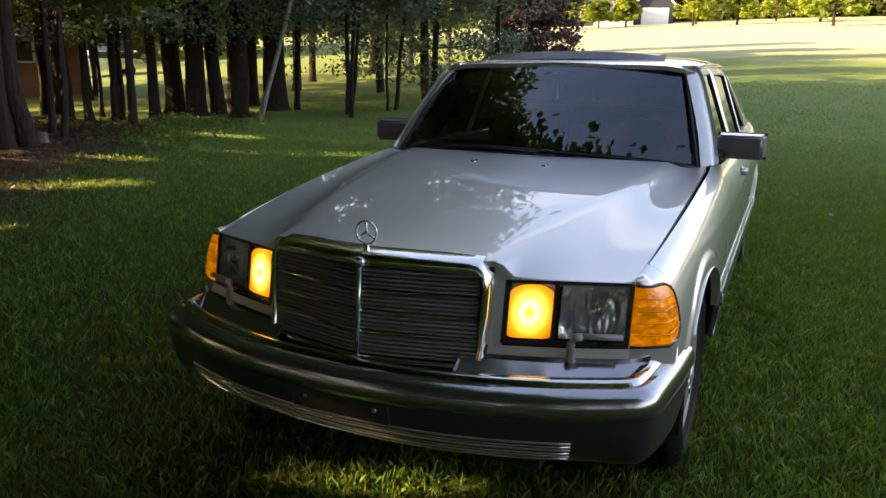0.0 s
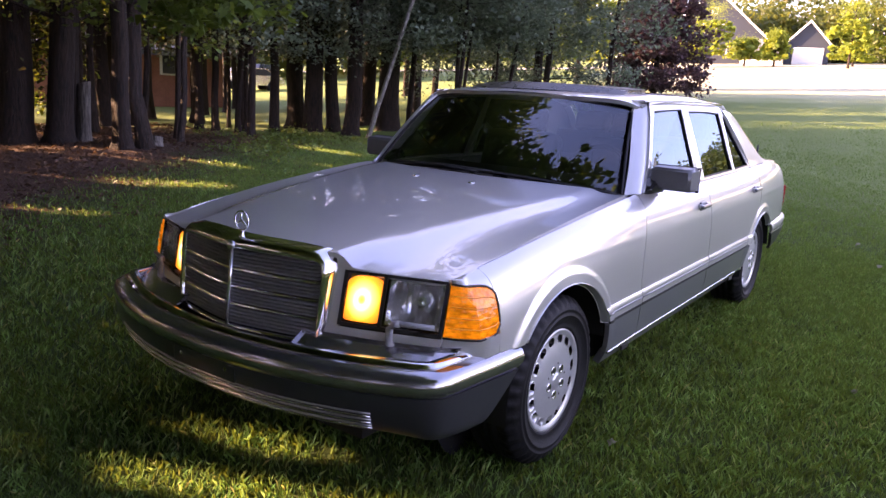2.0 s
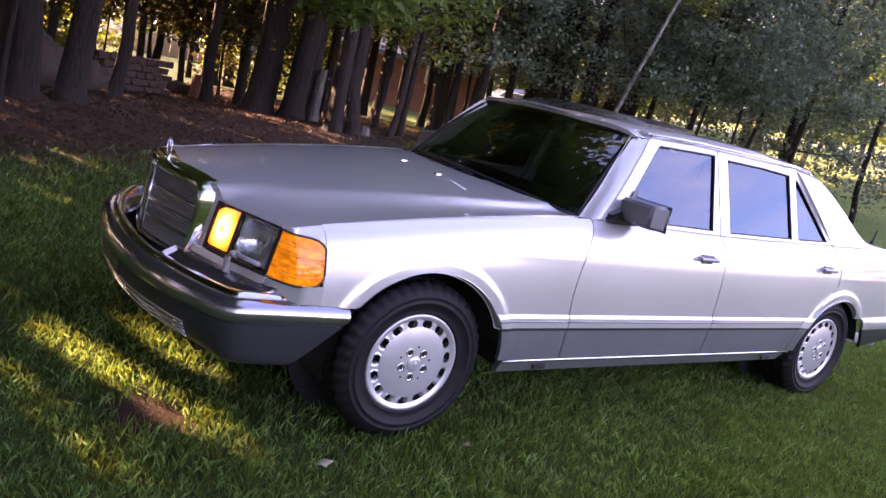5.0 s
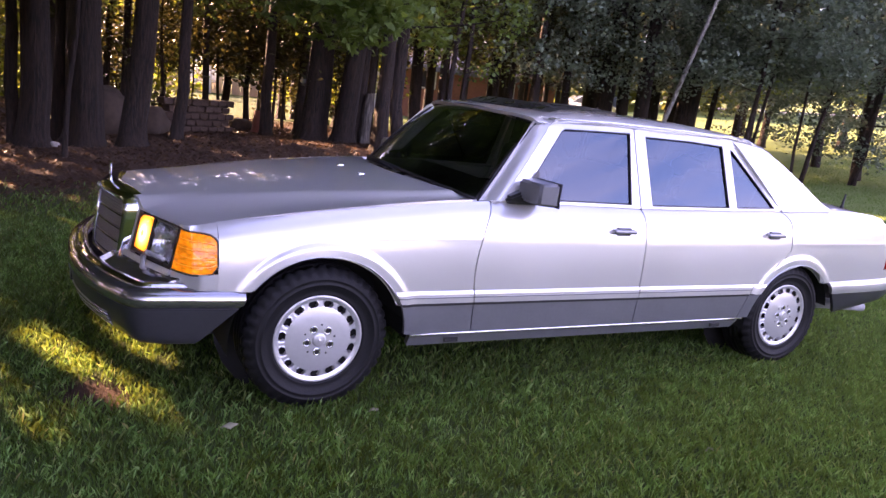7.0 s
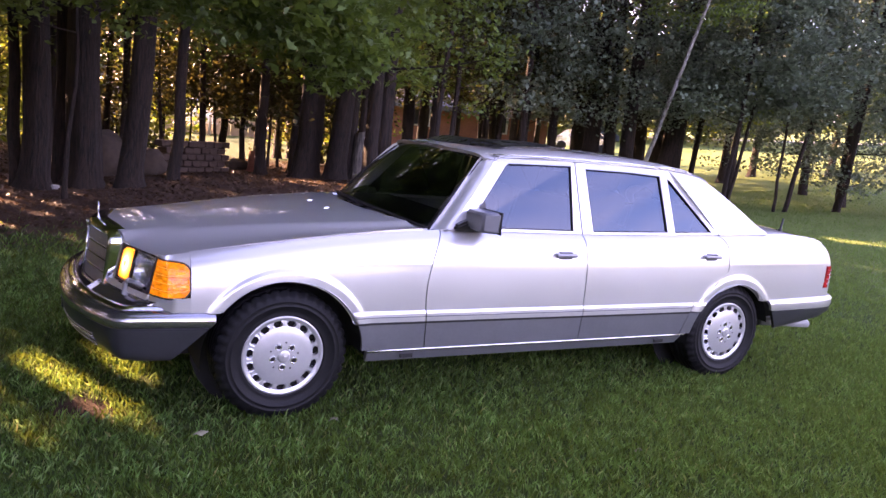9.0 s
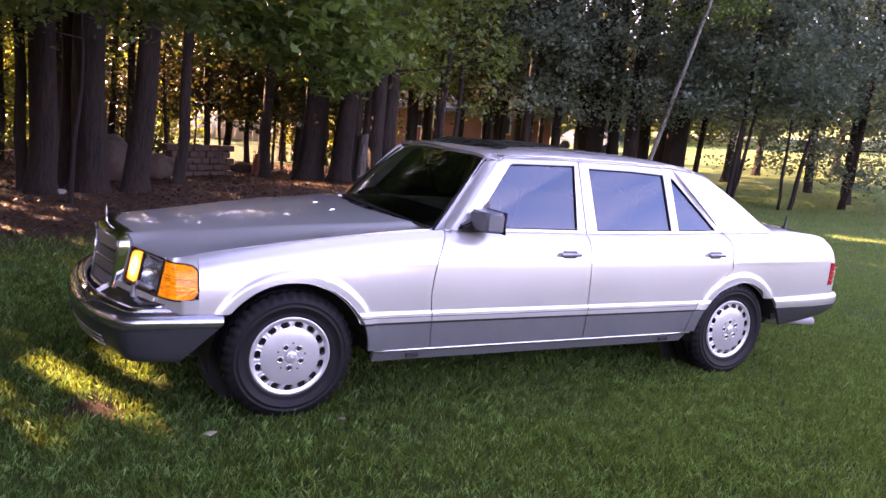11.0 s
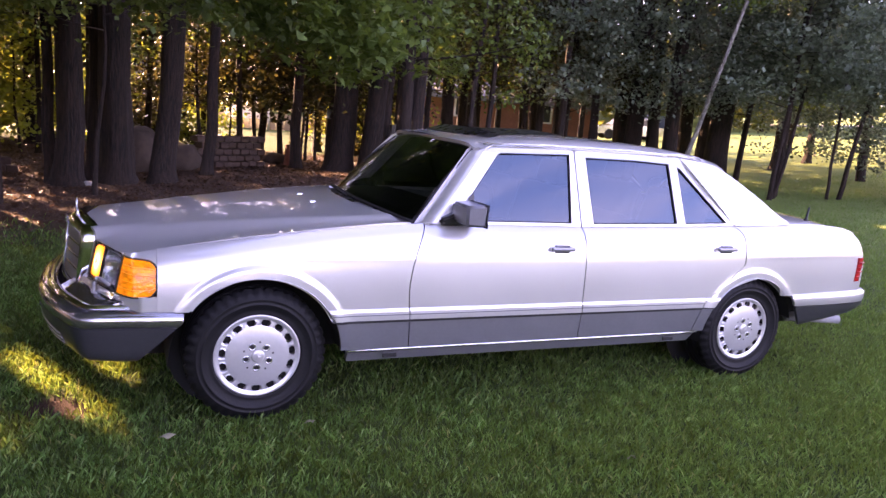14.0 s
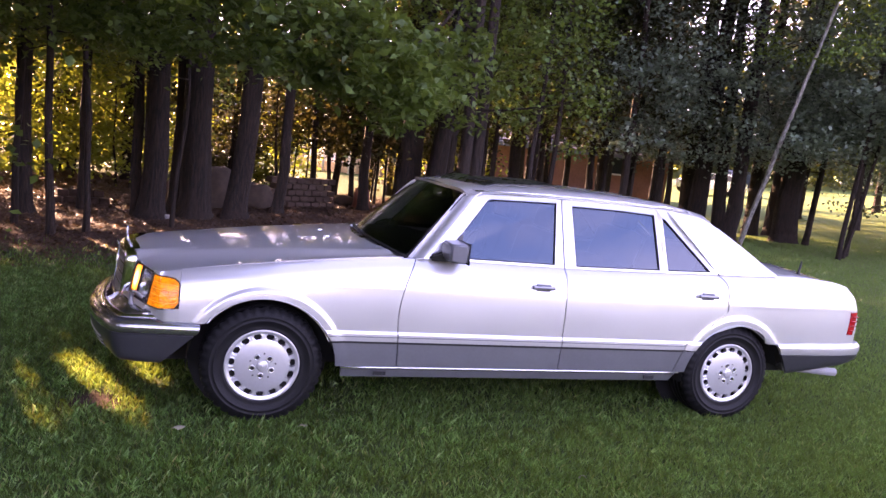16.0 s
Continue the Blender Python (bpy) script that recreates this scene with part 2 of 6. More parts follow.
def grass_mat():
    m, nt, b, out = nodes("grass_blades")
    g = nt.nodes.new("ShaderNodeNewGeometry")
    n = noise_tex(nt, 0.8, 4, vec=g.outputs["Position"])
    c1 = ramp(nt, g.outputs["Random Per Island"], [(0.0, (0.006, 0.026, 0.006)), (0.40, (0.034, 0.112, 0.024)), (0.80, (0.112, 0.258, 0.066)), (0.95, (0.22, 0.36, 0.13)), (1.0, (0.27, 0.23, 0.10))])
    c = mix(nt, ramp(nt, n.outputs[0], [(0.4, (0, 0, 0)), (0.7, (0.45,) * 3)]).outputs[0], c1.outputs[0], (0.066, 0.125, 0.036))
    tuft = noise_tex(nt, 9.0, 5, 0.65, vec=g.outputs["Position"])
    c = mix(nt, 1.0, c, ramp(nt, tuft.outputs[0], [(0.34, (0.45, 0.46, 0.44)), (0.66, (2.05, 2.02, 1.95))]).outputs[0], "MULTIPLY")
    sx = nt.nodes.new("ShaderNodeSeparateXYZ")
    link(nt, g.outputs["Position"], sx.inputs[0])
    # Shaded front against brighter open lawn, put into blade colour along x.
    open_light = nt.nodes.new("ShaderNodeMapRange")
    open_light.inputs[1].default_value, open_light.inputs[2].default_value, open_light.inputs[4].default_value = 0.5, 9.0, 0.80
    link(nt, sx.outputs[0], open_light.inputs[0])
    c = mix(nt, open_light.outputs[0], c, (0.140, 0.275, 0.078))
    link(nt, c, b.inputs["Base Color"])
    b.inputs["Roughness"].default_value = 0.42
    b.inputs["Specular IOR Level"].default_value = 0.32
    tl = nt.nodes.new("ShaderNodeBsdfTranslucent")
    link(nt, mix(nt, 0.5, c, (0.24, 0.27, 0.012)), tl.inputs[0])
    mx = nt.nodes.new("ShaderNodeMixShader")
    mx.inputs[0].default_value = 0.5
    link(nt, b.outputs[0], mx.inputs[1]), link(nt, tl.outputs[0], mx.inputs[2])
    link(nt, mx.outputs[0], out.inputs[0])
    return m


PAINT = car_paint()
CHROME = plain("chrome", (0.78, 0.78, 0.78), 0.06, 1.0, 0.03, 40)
GREY_TRIM = plain("grey_cladding", (0.22, 0.225, 0.245), 0.30, 0.5, 0.06, 60, coat=0.7)
APRON = plain("bumper_plastic", (0.042, 0.043, 0.048), 0.30, 0.3, 0.10, 60, coat=0.25)
BAND = plain("bumper_band_metal", (0.38, 0.38, 0.40), 0.13, 0.92, 0.06, 50, coat=0.6)
SILVER_TRIM = plain("silver_trim", (0.66, 0.67, 0.69), 0.13, 0.9, 0.05, 50, coat=0.8)
WIPER_GREY = plain("grey_plastic", (0.30, 0.305, 0.31), 0.45, 0, 0.1, 60)
MIRROR_SHELL = plain("satin_grey", (0.17, 0.175, 0.19), 0.34, 0.2, 0.08, 50, coat=0.4)
BLACK = plain("black_rubber", (0.012, 0.012, 0.013), 0.55, 0, 0.2, 60)
BLACK_GLOSS = plain("black_plastic", (0.015, 0.015, 0.016), 0.28, 0, 0.15, 80)
CAVITY = plain("dark_underside", (0.010, 0.010, 0.010), 0.9, 0, 0.3, 12)
TYRE = plain("tyre_rubber", (0.007, 0.007, 0.008), 0.6, 0, 0.3, 90, 0.15, spec=0.25)
ALLOY = plain("silver_alloy", (0.62, 0.62, 0.63), 0.36, 0.6, 0.05, 60, coat=0.5)
MIRROR = plain("mirror_glass", (0.85, 0.86, 0.88), 0.02, 1.0, 0.01, 5)
SLAT = plain("grille_slat", (0.40, 0.405, 0.41), 0.36, 0.6, 0.1, 40)
LEATHER = plain("grey_leather", (0.060, 0.058, 0.056), 0.5, 0, 0.2, 40, 0.2)
WINDSCREEN = glass("windscreen_glass", (0.34, 0.38, 0.37), 0.0, 1.85, (0.80, 0.90, 1.0))
TINTED = glass("tinted_side_glass", (0.10, 0.11, 0.12), 0.0, 2.0, (0.55, 0.70, 0.88))
FLUTED = fluted_glass()
# Turn signal lens has a faint glow added to strengthen its orange.
AMBER = lamp_lens("amber_lens", (0.86, 0.17, 0.001), 0.10, (1.0, 0.34, 0.0))
AMBER_RIB = plain("amber_rib", (0.90, 0.36, 0.05), 0.15, 0, 0.1, 60)
AMBER_LIT = hot_lamp("lit_amber_lamp")
RED_LENS = lamp_lens("red_lens", (0.42, 0.010, 0.012))
REFLECTOR = plain("lamp_reflector", (0.92, 0.93, 0.94), 0.16, 0.92, 0.05, 30, 0.10)
# Brown bark taken near black: shade under the canopy is in the colour.
BARK = bark("shade_dark_bark", (0.004, 0.0022, 0.0014), (0.040, 0.0215, 0.0135))
BARK_GREY = bark("weathered_bark", (0.05, 0.042, 0.036), (0.20, 0.175, 0.15))
BARK_PALE = bark("pale_bark", (0.13, 0.12, 0.11), (0.42, 0.40, 0.37), 0.6)
LEAF = leaf_mat("leaf_green", (0.010, 0.026, 0.006), (0.135, 0.235, 0.055), (0.32, 0.36, 0.03))
# Right-hand trees: skylight on the leaves is put into a paler grey-green.
LEAF_BLUE = leaf_mat("leaf_skylit", (0.018, 0.032, 0.022), (0.21, 0.285, 0.20), (0.24, 0.30, 0.16))
LEAF_MAPLE = leaf_mat("leaf_maple", (0.018, 0.040, 0.010), (0.130, 0.215, 0.050), (0.30, 0.38, 0.03))
# Shaded copy of the leaf: the deep wood's darkness is in its colour.
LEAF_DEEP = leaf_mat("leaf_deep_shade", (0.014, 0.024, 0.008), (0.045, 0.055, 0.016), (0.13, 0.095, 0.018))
LITTER = leaf_mat("leaf_litter", (0.025, 0.013, 0.009), (0.13, 0.076, 0.045), (0.16, 0.09, 0.04))
LEAF_PURPLE = leaf_mat("leaf_purple", (0.030, 0.021, 0.026), (0.115, 0.070, 0.080), (0.12, 0.06, 0.055))
# Sunlit copy of the leaf: backlit glow is in its colour.
LEAF_SUNNY = leaf_mat("leaf_sunlit", (0.07, 0.12, 0.018), (0.19, 0.26, 0.035), (0.66, 0.70, 0.05))
LEAF_FAR = leaf_mat("leaf_far", (0.035, 0.060, 0.014), (0.10, 0.125, 0.03), (0.30, 0.30, 0.04))
GROUND = ground_mat()
GRASS = grass_mat()
STONE = plain("grey_stone", (0.054, 0.036, 0.026), 0.9, 0, 0.45, 9, 0.6)
BLOCK = plain("wall_block", (0.058, 0.035, 0.025), 0.9, 0, 0.35, 14, 0.5)
WOOD_CUT = plain("cut_wood", (0.26, 0.19, 0.13), 0.85, 0, 0.3, 18, 0.4)
RED_BROWN = plain("red_brown_wood", (0.20, 0.065, 0.045), 0.8, 0, 0.3, 14, 0.3)
WHITE_PAINT = plain("white_paint", (0.78, 0.77, 0.74), 0.6, 0, 0.05, 8)
# Blue-grey siding with the wall's shade put into a much darker tone.
SIDING = plain("blue_grey_shaded_siding", (0.022, 0.030, 0.044), 0.7, 0, 0.12, 6)
ROOFING = plain("grey_shingle", (0.16, 0.16, 0.17), 0.85, 0, 0.25, 9, 0.3)
BRICKS = plain("orange_brick", (0.30, 0.125, 0.075), 0.85, 0, 0.3, 12, 0.3)
FENCE = plain("tan_fence", (0.42, 0.34, 0.24), 0.8, 0, 0.2, 6, 0.2)
ROAD = plain("pale_road", (0.30, 0.29, 0.28), 0.9, 0, 0.15, 3, 0.2)
PANE = plain("dark_pane", (0.03, 0.035, 0.045), 0.08, 0, 0.1, 3)
DRY_LEAF = plain("dry_leaf", (0.20, 0.19, 0.11), 0.7, 0, 0.3, 40)


# ---- building helpers ----
def mesh_object(name, verts, faces, mat, parent=None, label="", smooth=True, m=None):
    me = bpy.data.meshes.new(name)
    me.from_pydata([tuple(v) for v in verts], [], faces)
    me.materials.append(mat)
    me.polygons.foreach_set("use_smooth", [smooth] * len(me.polygons))
    me.update()
    ob = new(name, me)
    if parent is not None:
        ob.parent = parent
    if m is not None:
        ob.matrix_basis = m
    if label:
        tagged(ob, label)
    return ob


def quick(name, verts, quads, mat, parent=None):
    """A mesh of quads from two arrays."""
    me = bpy.data.meshes.new(name)
    nv, nq = len(verts), len(quads)
    me.vertices.add(nv), me.loops.add(nq * 4), me.polygons.add(nq)
    me.vertices.foreach_set("co", np.ascontiguousarray(verts, np.float32).ravel())
    me.loops.foreach_set("vertex_index", np.ascontiguousarray(quads, np.int32).ravel())
    me.polygons.foreach_set("loop_start", np.arange(nq, dtype=np.int32) * 4)
    me.materials.append(mat)
    me.update(calc_edges=True)
    ob = new(name, me)
    if parent is not None:
        ob.parent = parent
    return ob


def part(name, bm, mat, parent, label="", smooth=False):
    me = bpy.data.meshes.new(name)
    bmesh.ops.recalc_face_normals(bm, faces=bm.faces)
    bm.to_mesh(me)
    bm.free()
    me.materials.append(mat)
    wide = 0.25 * max(p.area for p in me.polygons)
    me.polygons.foreach_set("use_smooth", [bool(smooth) and p.area < wide for p in me.polygons])
    ob = new(name, me)
    ob.parent = parent
    if label:
        tagged(ob, label)
    return ob


def thing(name, label, category, at=(0, 0, 0), group="", kind=""):
    e = tagged(new(name), label, category, group, kind)
    e.location = at
    return e


def lerp_table(x, xs, ys):
    return float(np.interp(x, xs, ys))


def smooth_table(xs, ys):
    """A smooth curve through the points (monotone cubic)."""
    xs, ys = np.array(xs, float), np.array(ys, float)
    d = np.diff(ys) / np.diff(xs)
    m = np.r_[d[0], (d[:-1] + d[1:]) / 2, d[-1]]
    for i in range(1, len(m) - 1):
        if d[i - 1] * d[i] <= 0:
            m[i] = 0

    def f(x):
        x = min(max(x, xs[0]), xs[-1])
        i = min(int(np.searchsorted(xs, x, "right")) - 1, len(d) - 1)
        h = xs[i + 1] - xs[i]
        t = (x - xs[i]) / h
        return float((1 + 2 * t) * (1 - t) ** 2 * ys[i] + t * (1 - t) ** 2 * h * m[i] + t * t * (3 - 2 * t) * ys[i + 1] + t * t * (t - 1) * h * m[i + 1])
    return f


def sheet(name, f, nu, nv, mat, parent, thick=0.012, flip=False, label="", us=None, vs=None):
    """A panel: the surface f(u, v) with its edges turned in by thick. Its normal is du x dv, turned round by flip."""
    us = np.linspace(0, 1, nu + 1) if us is None else us
    vs = np.linspace(0, 1, nv + 1) if vs is None else vs
    P = np.array([[f(u, v) for v in vs] for u in us])
    du, dv = np.gradient(P, axis=0), np.gradient(P, axis=1)
    N = np.cross(du, dv)
    N /= np.maximum(np.linalg.norm(N, axis=2, keepdims=True), 1e-9)
    if flip:
        N = -N
    Q = P - N * thick
    a, b = P.shape[:2]
    idx = np.arange(a * b).reshape(a, b)
    faces = [(idx[i, j], idx[i + 1, j], idx[i + 1, j + 1], idx[i, j + 1]) for i in range(a - 1) for j in range(b - 1)]
    verts = list(P.reshape(-1, 3))
    if thick:
        rim = [(i, 0) for i in range(a)] + [(a - 1, j) for j in range(1, b)] + [(i, b - 1) for i in range(a - 2, -1, -1)] + [(0, j) for j in range(b - 2, 0, -1)]
        base, n = len(verts), len(rim)
        verts += [P[i, j] for i, j in rim] + [Q[i, j] for i, j in rim]
        faces += [(base + k, base + n + k, base + n + (k + 1) % n, base + (k + 1) % n) for k in range(n)]
    if flip:
        faces = [tuple(reversed(q)) for q in faces]
    return mesh_object(name, verts, [tuple(int(i) for i in q) for q in faces], mat, parent, label)


def box_bm(bm, cx, cy, cz, sx, sy, sz, m=None):
    mat = Matrix.Translation((cx, cy, cz)) @ Matrix.Diagonal((sx, sy, sz, 1))
    r = bmesh.ops.create_cube(bm, size=1, matrix=(m @ mat) if m else mat)
    return r["verts"]


def rounded_box(name, c, s, mat, parent, bevel=0.01, m=None, label="", segments=2):
    bm = bmesh.new()
    box_bm(bm, *c, *s, m)
    bmesh.ops.bevel(bm, geom=bm.edges[:], offset=bevel, segments=segments, affect="EDGES", profile=0.6)
    return part(name, bm, mat, parent, label, True)


def tube(name, pts, radii, mat, parent, sides=10, label="", caps=True):
    """A round bar through the points."""
    pts = [Vector(p) for p in pts]
    if isinstance(radii, (int, float)):
        radii = [radii] * len(pts)
    verts, faces = [], []
    up = Vector((0, 0, 1))
    for i, p in enumerate(pts):
        d = (pts[min(i + 1, len(pts) - 1)] - pts[max(i - 1, 0)]).normalized()
        a = d.cross(up if abs(d.z) < 0.9 else Vector((1, 0, 0))).normalized()
        b = d.cross(a)
        for k in range(sides):
            t = 2 * math.pi * k / sides
            verts.append(p + (a * math.cos(t) + b * math.sin(t)) * radii[i])
    for i in range(len(pts) - 1):
        for k in range(sides):
            j = (k + 1) % sides
            faces.append((i * sides + k, i * sides + j, (i + 1) * sides + j, (i + 1) * sides + k))
    if caps:
        faces += [tuple(range(sides - 1, -1, -1)), tuple(range((len(pts) - 1) * sides, len(pts) * sides))]
    return mesh_object(name, verts, faces, mat, parent, label)


def lathe_y(profile, segs, m=None):
    """Verts and faces of a profile of (radius, y) turned about the y axis."""
    verts, faces = [], []
    n = len(profile)
    for k in range(segs):
        t = 2 * math.pi * k / segs
        for r, y in profile:
            verts.append(Vector((r * math.cos(t), y, r * math.sin(t))))
    for k in range(segs):
        j = (k + 1) % segs
        for i in range(n - 1):
            faces.append((k * n + i, k * n + i + 1, j * n + i + 1, j * n + i))
    return verts, faces




# ---- the car ----
z_shoulder = smooth_table([-0.75, -0.62, -0.436, 0, 0.35, 0.705, 0.85, 1.8, 2.9, 3.4, 3.8, 4.03, 4.13, 4.19],
                          [0.785, 0.800, 0.829, 0.893, 0.935, 0.968, 0.972, 0.968, 0.985, 1.0, 0.985, 0.955, 0.92, 0.86])
k_plan = smooth_table([-0.80, -0.62, -0.45, -0.2, 0.3, 2.6, 3.1, 3.6, 4.0, 4.2, 4.3], [0.86, 0.935, 0.965, 0.985, 1, 1, 0.996, 0.975, 0.94, 0.90, 0.87])
y_side = smooth_table([0, 0.015, 0.04, 0.09, 0.16, 0.25, 0.45, 0.6, 0.75], [0.775, 0.803, 0.831, 0.857, 0.875, 0.884, 0.888, 0.880, 0.86])
z_hood = smooth_table([-0.82, -0.7, -0.4, 0, 0.4, 0.62, 0.85], [0.848, 0.868, 0.904, 0.948, 0.982, 0.998, 1.012])
z_roof = smooth_table([1.05, 1.12, 1.25, 1.6, 2.0, 2.4, 2.7, 2.95, 3.1], [1.395, 1.408, 1.425, 1.447, 1.452, 1.445, 1.420, 1.372, 1.33])
y_glass = smooth_table([0.95, 1.10, 1.25, 1.345, 1.40], [0.792, 0.752, 0.696, 0.655, 0.612])


FRONT_ARCH, REAR_ARCH = (0.0, 0.392, 0.318), (3.075, 0.368, 0.300)  # x, radius, height


def flank(x, z):
    crease = 0.0015 * math.exp(-((z - 0.80) / 0.014) ** 2) * min(max((x + 0.3) * 3, 0), 1)
    flare = 0.0
    for c, r, zc in (FRONT_ARCH, REAR_ARCH):
        d = math.hypot(x - c, z - zc) - r
        if -0.02 < d < 0.070 and z > zc + 0.02:
            t = min(max((0.066 - d) / 0.030, 0), 1)
            flare = (0.009 * t * t * (3 - 2 * t) + 0.001 * min(max(d / 0.03, 0), 1) * t) * min((z - zc - 0.02) / 0.15, 1)
    return k_plan(x) * (y_side(max(z_shoulder(x) - z, 0)) + crease) + flare


def arch(x, c, r, zc, base):
    d = r * r - (x - c) ** 2
    return max(base, zc + math.sqrt(d)) if d > 0 else base


SKIRT = 0.470


def side_panel(name, side, xl, xr, zl, zu, nu, nv, mat, parent, off=0.0, label="", thick=0.014, us=None):
    """A panel of the car's flank between the edges xl(z), xr(z) and the heights zl(x), zu(x)."""
    def f(u, v):
        x = xl(0.6) * (1 - u) + xr(0.6) * u
        z = zl(x) * (1 - v) + zu(x) * v
        x = xl(z) * (1 - u) + xr(z) * u
        return (x, side * (flank(x, z) + (off(v) if callable(off) else off)), z)
    return sheet(name, f, nu, nv, mat, parent, thick, flip=(side > 0), label=label, us=us)


def cst(v):
    return lambda _: v


def ring_frame(name, side, outer, inner, mat, parent, off=0.0, thick=0.02):
    """A window frame: the band between two outlines in (x, z), laid on the glass's slope."""
    def at(p, o):
        return (p[0], side * (y_glass(p[1]) + o), p[1])
    n = len(outer)
    loops = [[at(p, off) for p in outer], [at(p, off) for p in inner], [at(p, off - thick) for p in inner], [at(p, off - thick) for p in outer]]
    verts = [v for lp in loops for v in lp]
    faces = []
    for a, b in ((0, 1), (1, 2), (3, 0)):
        for i in range(n):
            j = (i + 1) % n
            q = (a * n + i, a * n + j, b * n + j, b * n + i)
            faces.append(q if side < 0 else tuple(reversed(q)))
    return mesh_object(name, verts, faces, mat, parent, smooth=False)


def flat_pane(name, side, outline, mat, parent, off=-0.007):
    v = [(x, side * (y_glass(z) + off), z) for x, z in outline]
    area = sum(outline[i - 1][0] * outline[i][1] - outline[i][0] * outline[i - 1][1] for i in range(len(outline)))
    order = list(range(len(v)))
    if (area > 0) != (side < 0):
        order.reverse()
    ob = mesh_object(name, v, [tuple(order)], mat, parent, smooth=False)
    ob.visible_shadow = False
    return ob


def grown(outline, d):
    """An outline in (x, z) moved out by d."""
    c = Vector((sum(p[0] for p in outline) / len(outline), sum(p[1] for p in outline) / len(outline)))
    n, out = len(outline), []
    area = sum(outline[i][0] * outline[(i + 1) % n][1] - outline[(i + 1) % n][0] * outline[i][1] for i in range(n))
    s = 1 if area > 0 else -1
    for i in range(n):
        p0, p, p1 = (Vector(outline[j % n]) for j in (i - 1, i, i + 1))
        a, b = (p - p0).normalized(), (p1 - p).normalized()
        na, nb = Vector((a.y, -a.x)) * s, Vector((b.y, -b.x)) * s
        m = (na + nb)
        m = m / max(m.dot(na), 0.35)
        out.append(tuple(p + m * d))
    return out


def wheel(side, x, y, z, front):
    """Tyre, pierced alloy disc, bolts and cap; the y axis is the axle, the outer face towards side."""
    e = new("wheel")
    R, w = 0.334, 0.205
    prof = [(0.195, -0.014), (0.210, -0.002), (0.214, 0.002), (0.218, -0.001), (0.236, 0.008), (0.255, 0.013), (0.258, 0.0165), (0.262, 0.0165), (0.265, 0.013), (0.280, 0.0135), (0.283, 0.0165), (0.286, 0.013), (0.304, 0.009), (0.317, -0.003), (0.325, -0.012), (R, -0.022)]
    g = [(R, -0.022)]
    for yy in (-0.060, -0.100, -0.140):
        g += [(R, yy + 0.008), (R - 0.008, yy + 0.006), (R - 0.008, yy - 0.006), (R, yy - 0.008)]
    g += [(R, -0.182), (0.312, -0.195), (0.28, -0.215), (0.195, -0.2)]
    ring = prof + g[1:]
    v, f = lathe_y(ring, 160)
    for k in range(160):
        if k % 4 == 3:
            for i, (r, yy) in enumerate(ring):
                if r > 0.30 and yy > -0.06:
                    v[k * len(ring) + i] *= Vector(((r - 0.012) / r, 1, (r - 0.012) / r))
    mesh_object("tyre", v, f, TYRE, e)
    # rim: outer ring, fifteen openings, dished disc
    v, f = [], []
    N, sub = 15, 4
    rings_in = [(0.0, 0.006), (0.03, 0.006), (0.075, 0.004), (0.12, 0.000), (0.148, -0.004), (0.160, -0.007)]
    rings_out = [(0.191, -0.010), (0.200, -0.006), (0.208, -0.002), (0.216, -0.002), (0.219, -0.010), (0.214, -0.024)]

    def band(rings, segs):
        b = len(v)
        for k in range(segs):
            t = 2 * math.pi * k / segs
            for r, yy in rings:
                v.append(Vector((r * math.cos(t), yy, r * math.sin(t))))
        m = len(rings)
        for k in range(segs):
            j = (k + 1) % segs
            for i in range(m - 1):
                f.append((b + k * m + i, b + k * m + i + 1, b + j * m + i + 1, b + j * m + i))
    band(rings_in, 60)
    band(rings_out, 60)
    for k in range(N):
        c0 = 2 * math.pi * k / N
        hw = 2 * math.pi / N * 0.15
        angs = np.linspace(c0 - hw, c0 + hw, sub)
        b = len(v)
        rr = [(0.160, -0.007), (0.1755, -0.0085), (0.191, -0.010)]
        for q, t in enumerate(angs):
            for i, (r, yy) in enumerate(rr):
                flare = 1.9 if i != 1 else 1.0
                tt = c0 + (t - c0) * flare
                v.append(Vector((r * math.cos(tt), yy, r * math.sin(tt))))
        f += [(b + q * 3 + i, b + q * 3 + i + 1, b + q * 3 + 4 + i, b + q * 3 + 3 + i) for q in range(sub - 1) for i in range(2)]
        for q in (0, sub - 1):
            s = len(v)
            for i in range(3):
                o = v[b + q * 3 + i]
                v.append(o + Vector((0, -0.025, 0)))
            f += [(b + q * 3 + i, b + q * 3 + i + 1, s + i + 1, s + i) for i in range(2)]
    rim = mesh_object("rim", [Vector((p.x * 0.945, p.y, p.z * 0.945)) for p in v], f, ALLOY, e)
    # inner barrel and shade behind the openings
    v, f = lathe_y([(0.0, -0.045), (0.150, -0.045), (0.186, -0.040), (0.193, -0.016)], 40)
    mesh_object("brake_shield", v, f, CAVITY, e)
    for k in range(5):
        t = 2 * math.pi * (k + 0.25) / 5
        cx, cz = 0.056 * math.cos(t), 0.056 * math.sin(t)
        v, f = lathe_y([(0.0, 0.003), (0.0075, 0.003), (0.008, 0.0), (0.013, 0.0035), (0.0165, 0.0065), (0.018, 0.004)], 14)
        mesh_object("wheel_bolt", [p + Vector((cx, 0.0015, cz)) for p in v], f, CHROME, rim)
        v, f = lathe_y([(0.0, 0.0), (0.0115, 0.0)], 12)
        mesh_object("bolt_recess", [p + Vector((cx, 0.0065, cz)) for p in v], f, BLACK, rim)
        t = 2 * math.pi * (k + 0.75) / 5
        v, f = lathe_y([(0.0, 0.0), (0.005, 0.0)], 10)
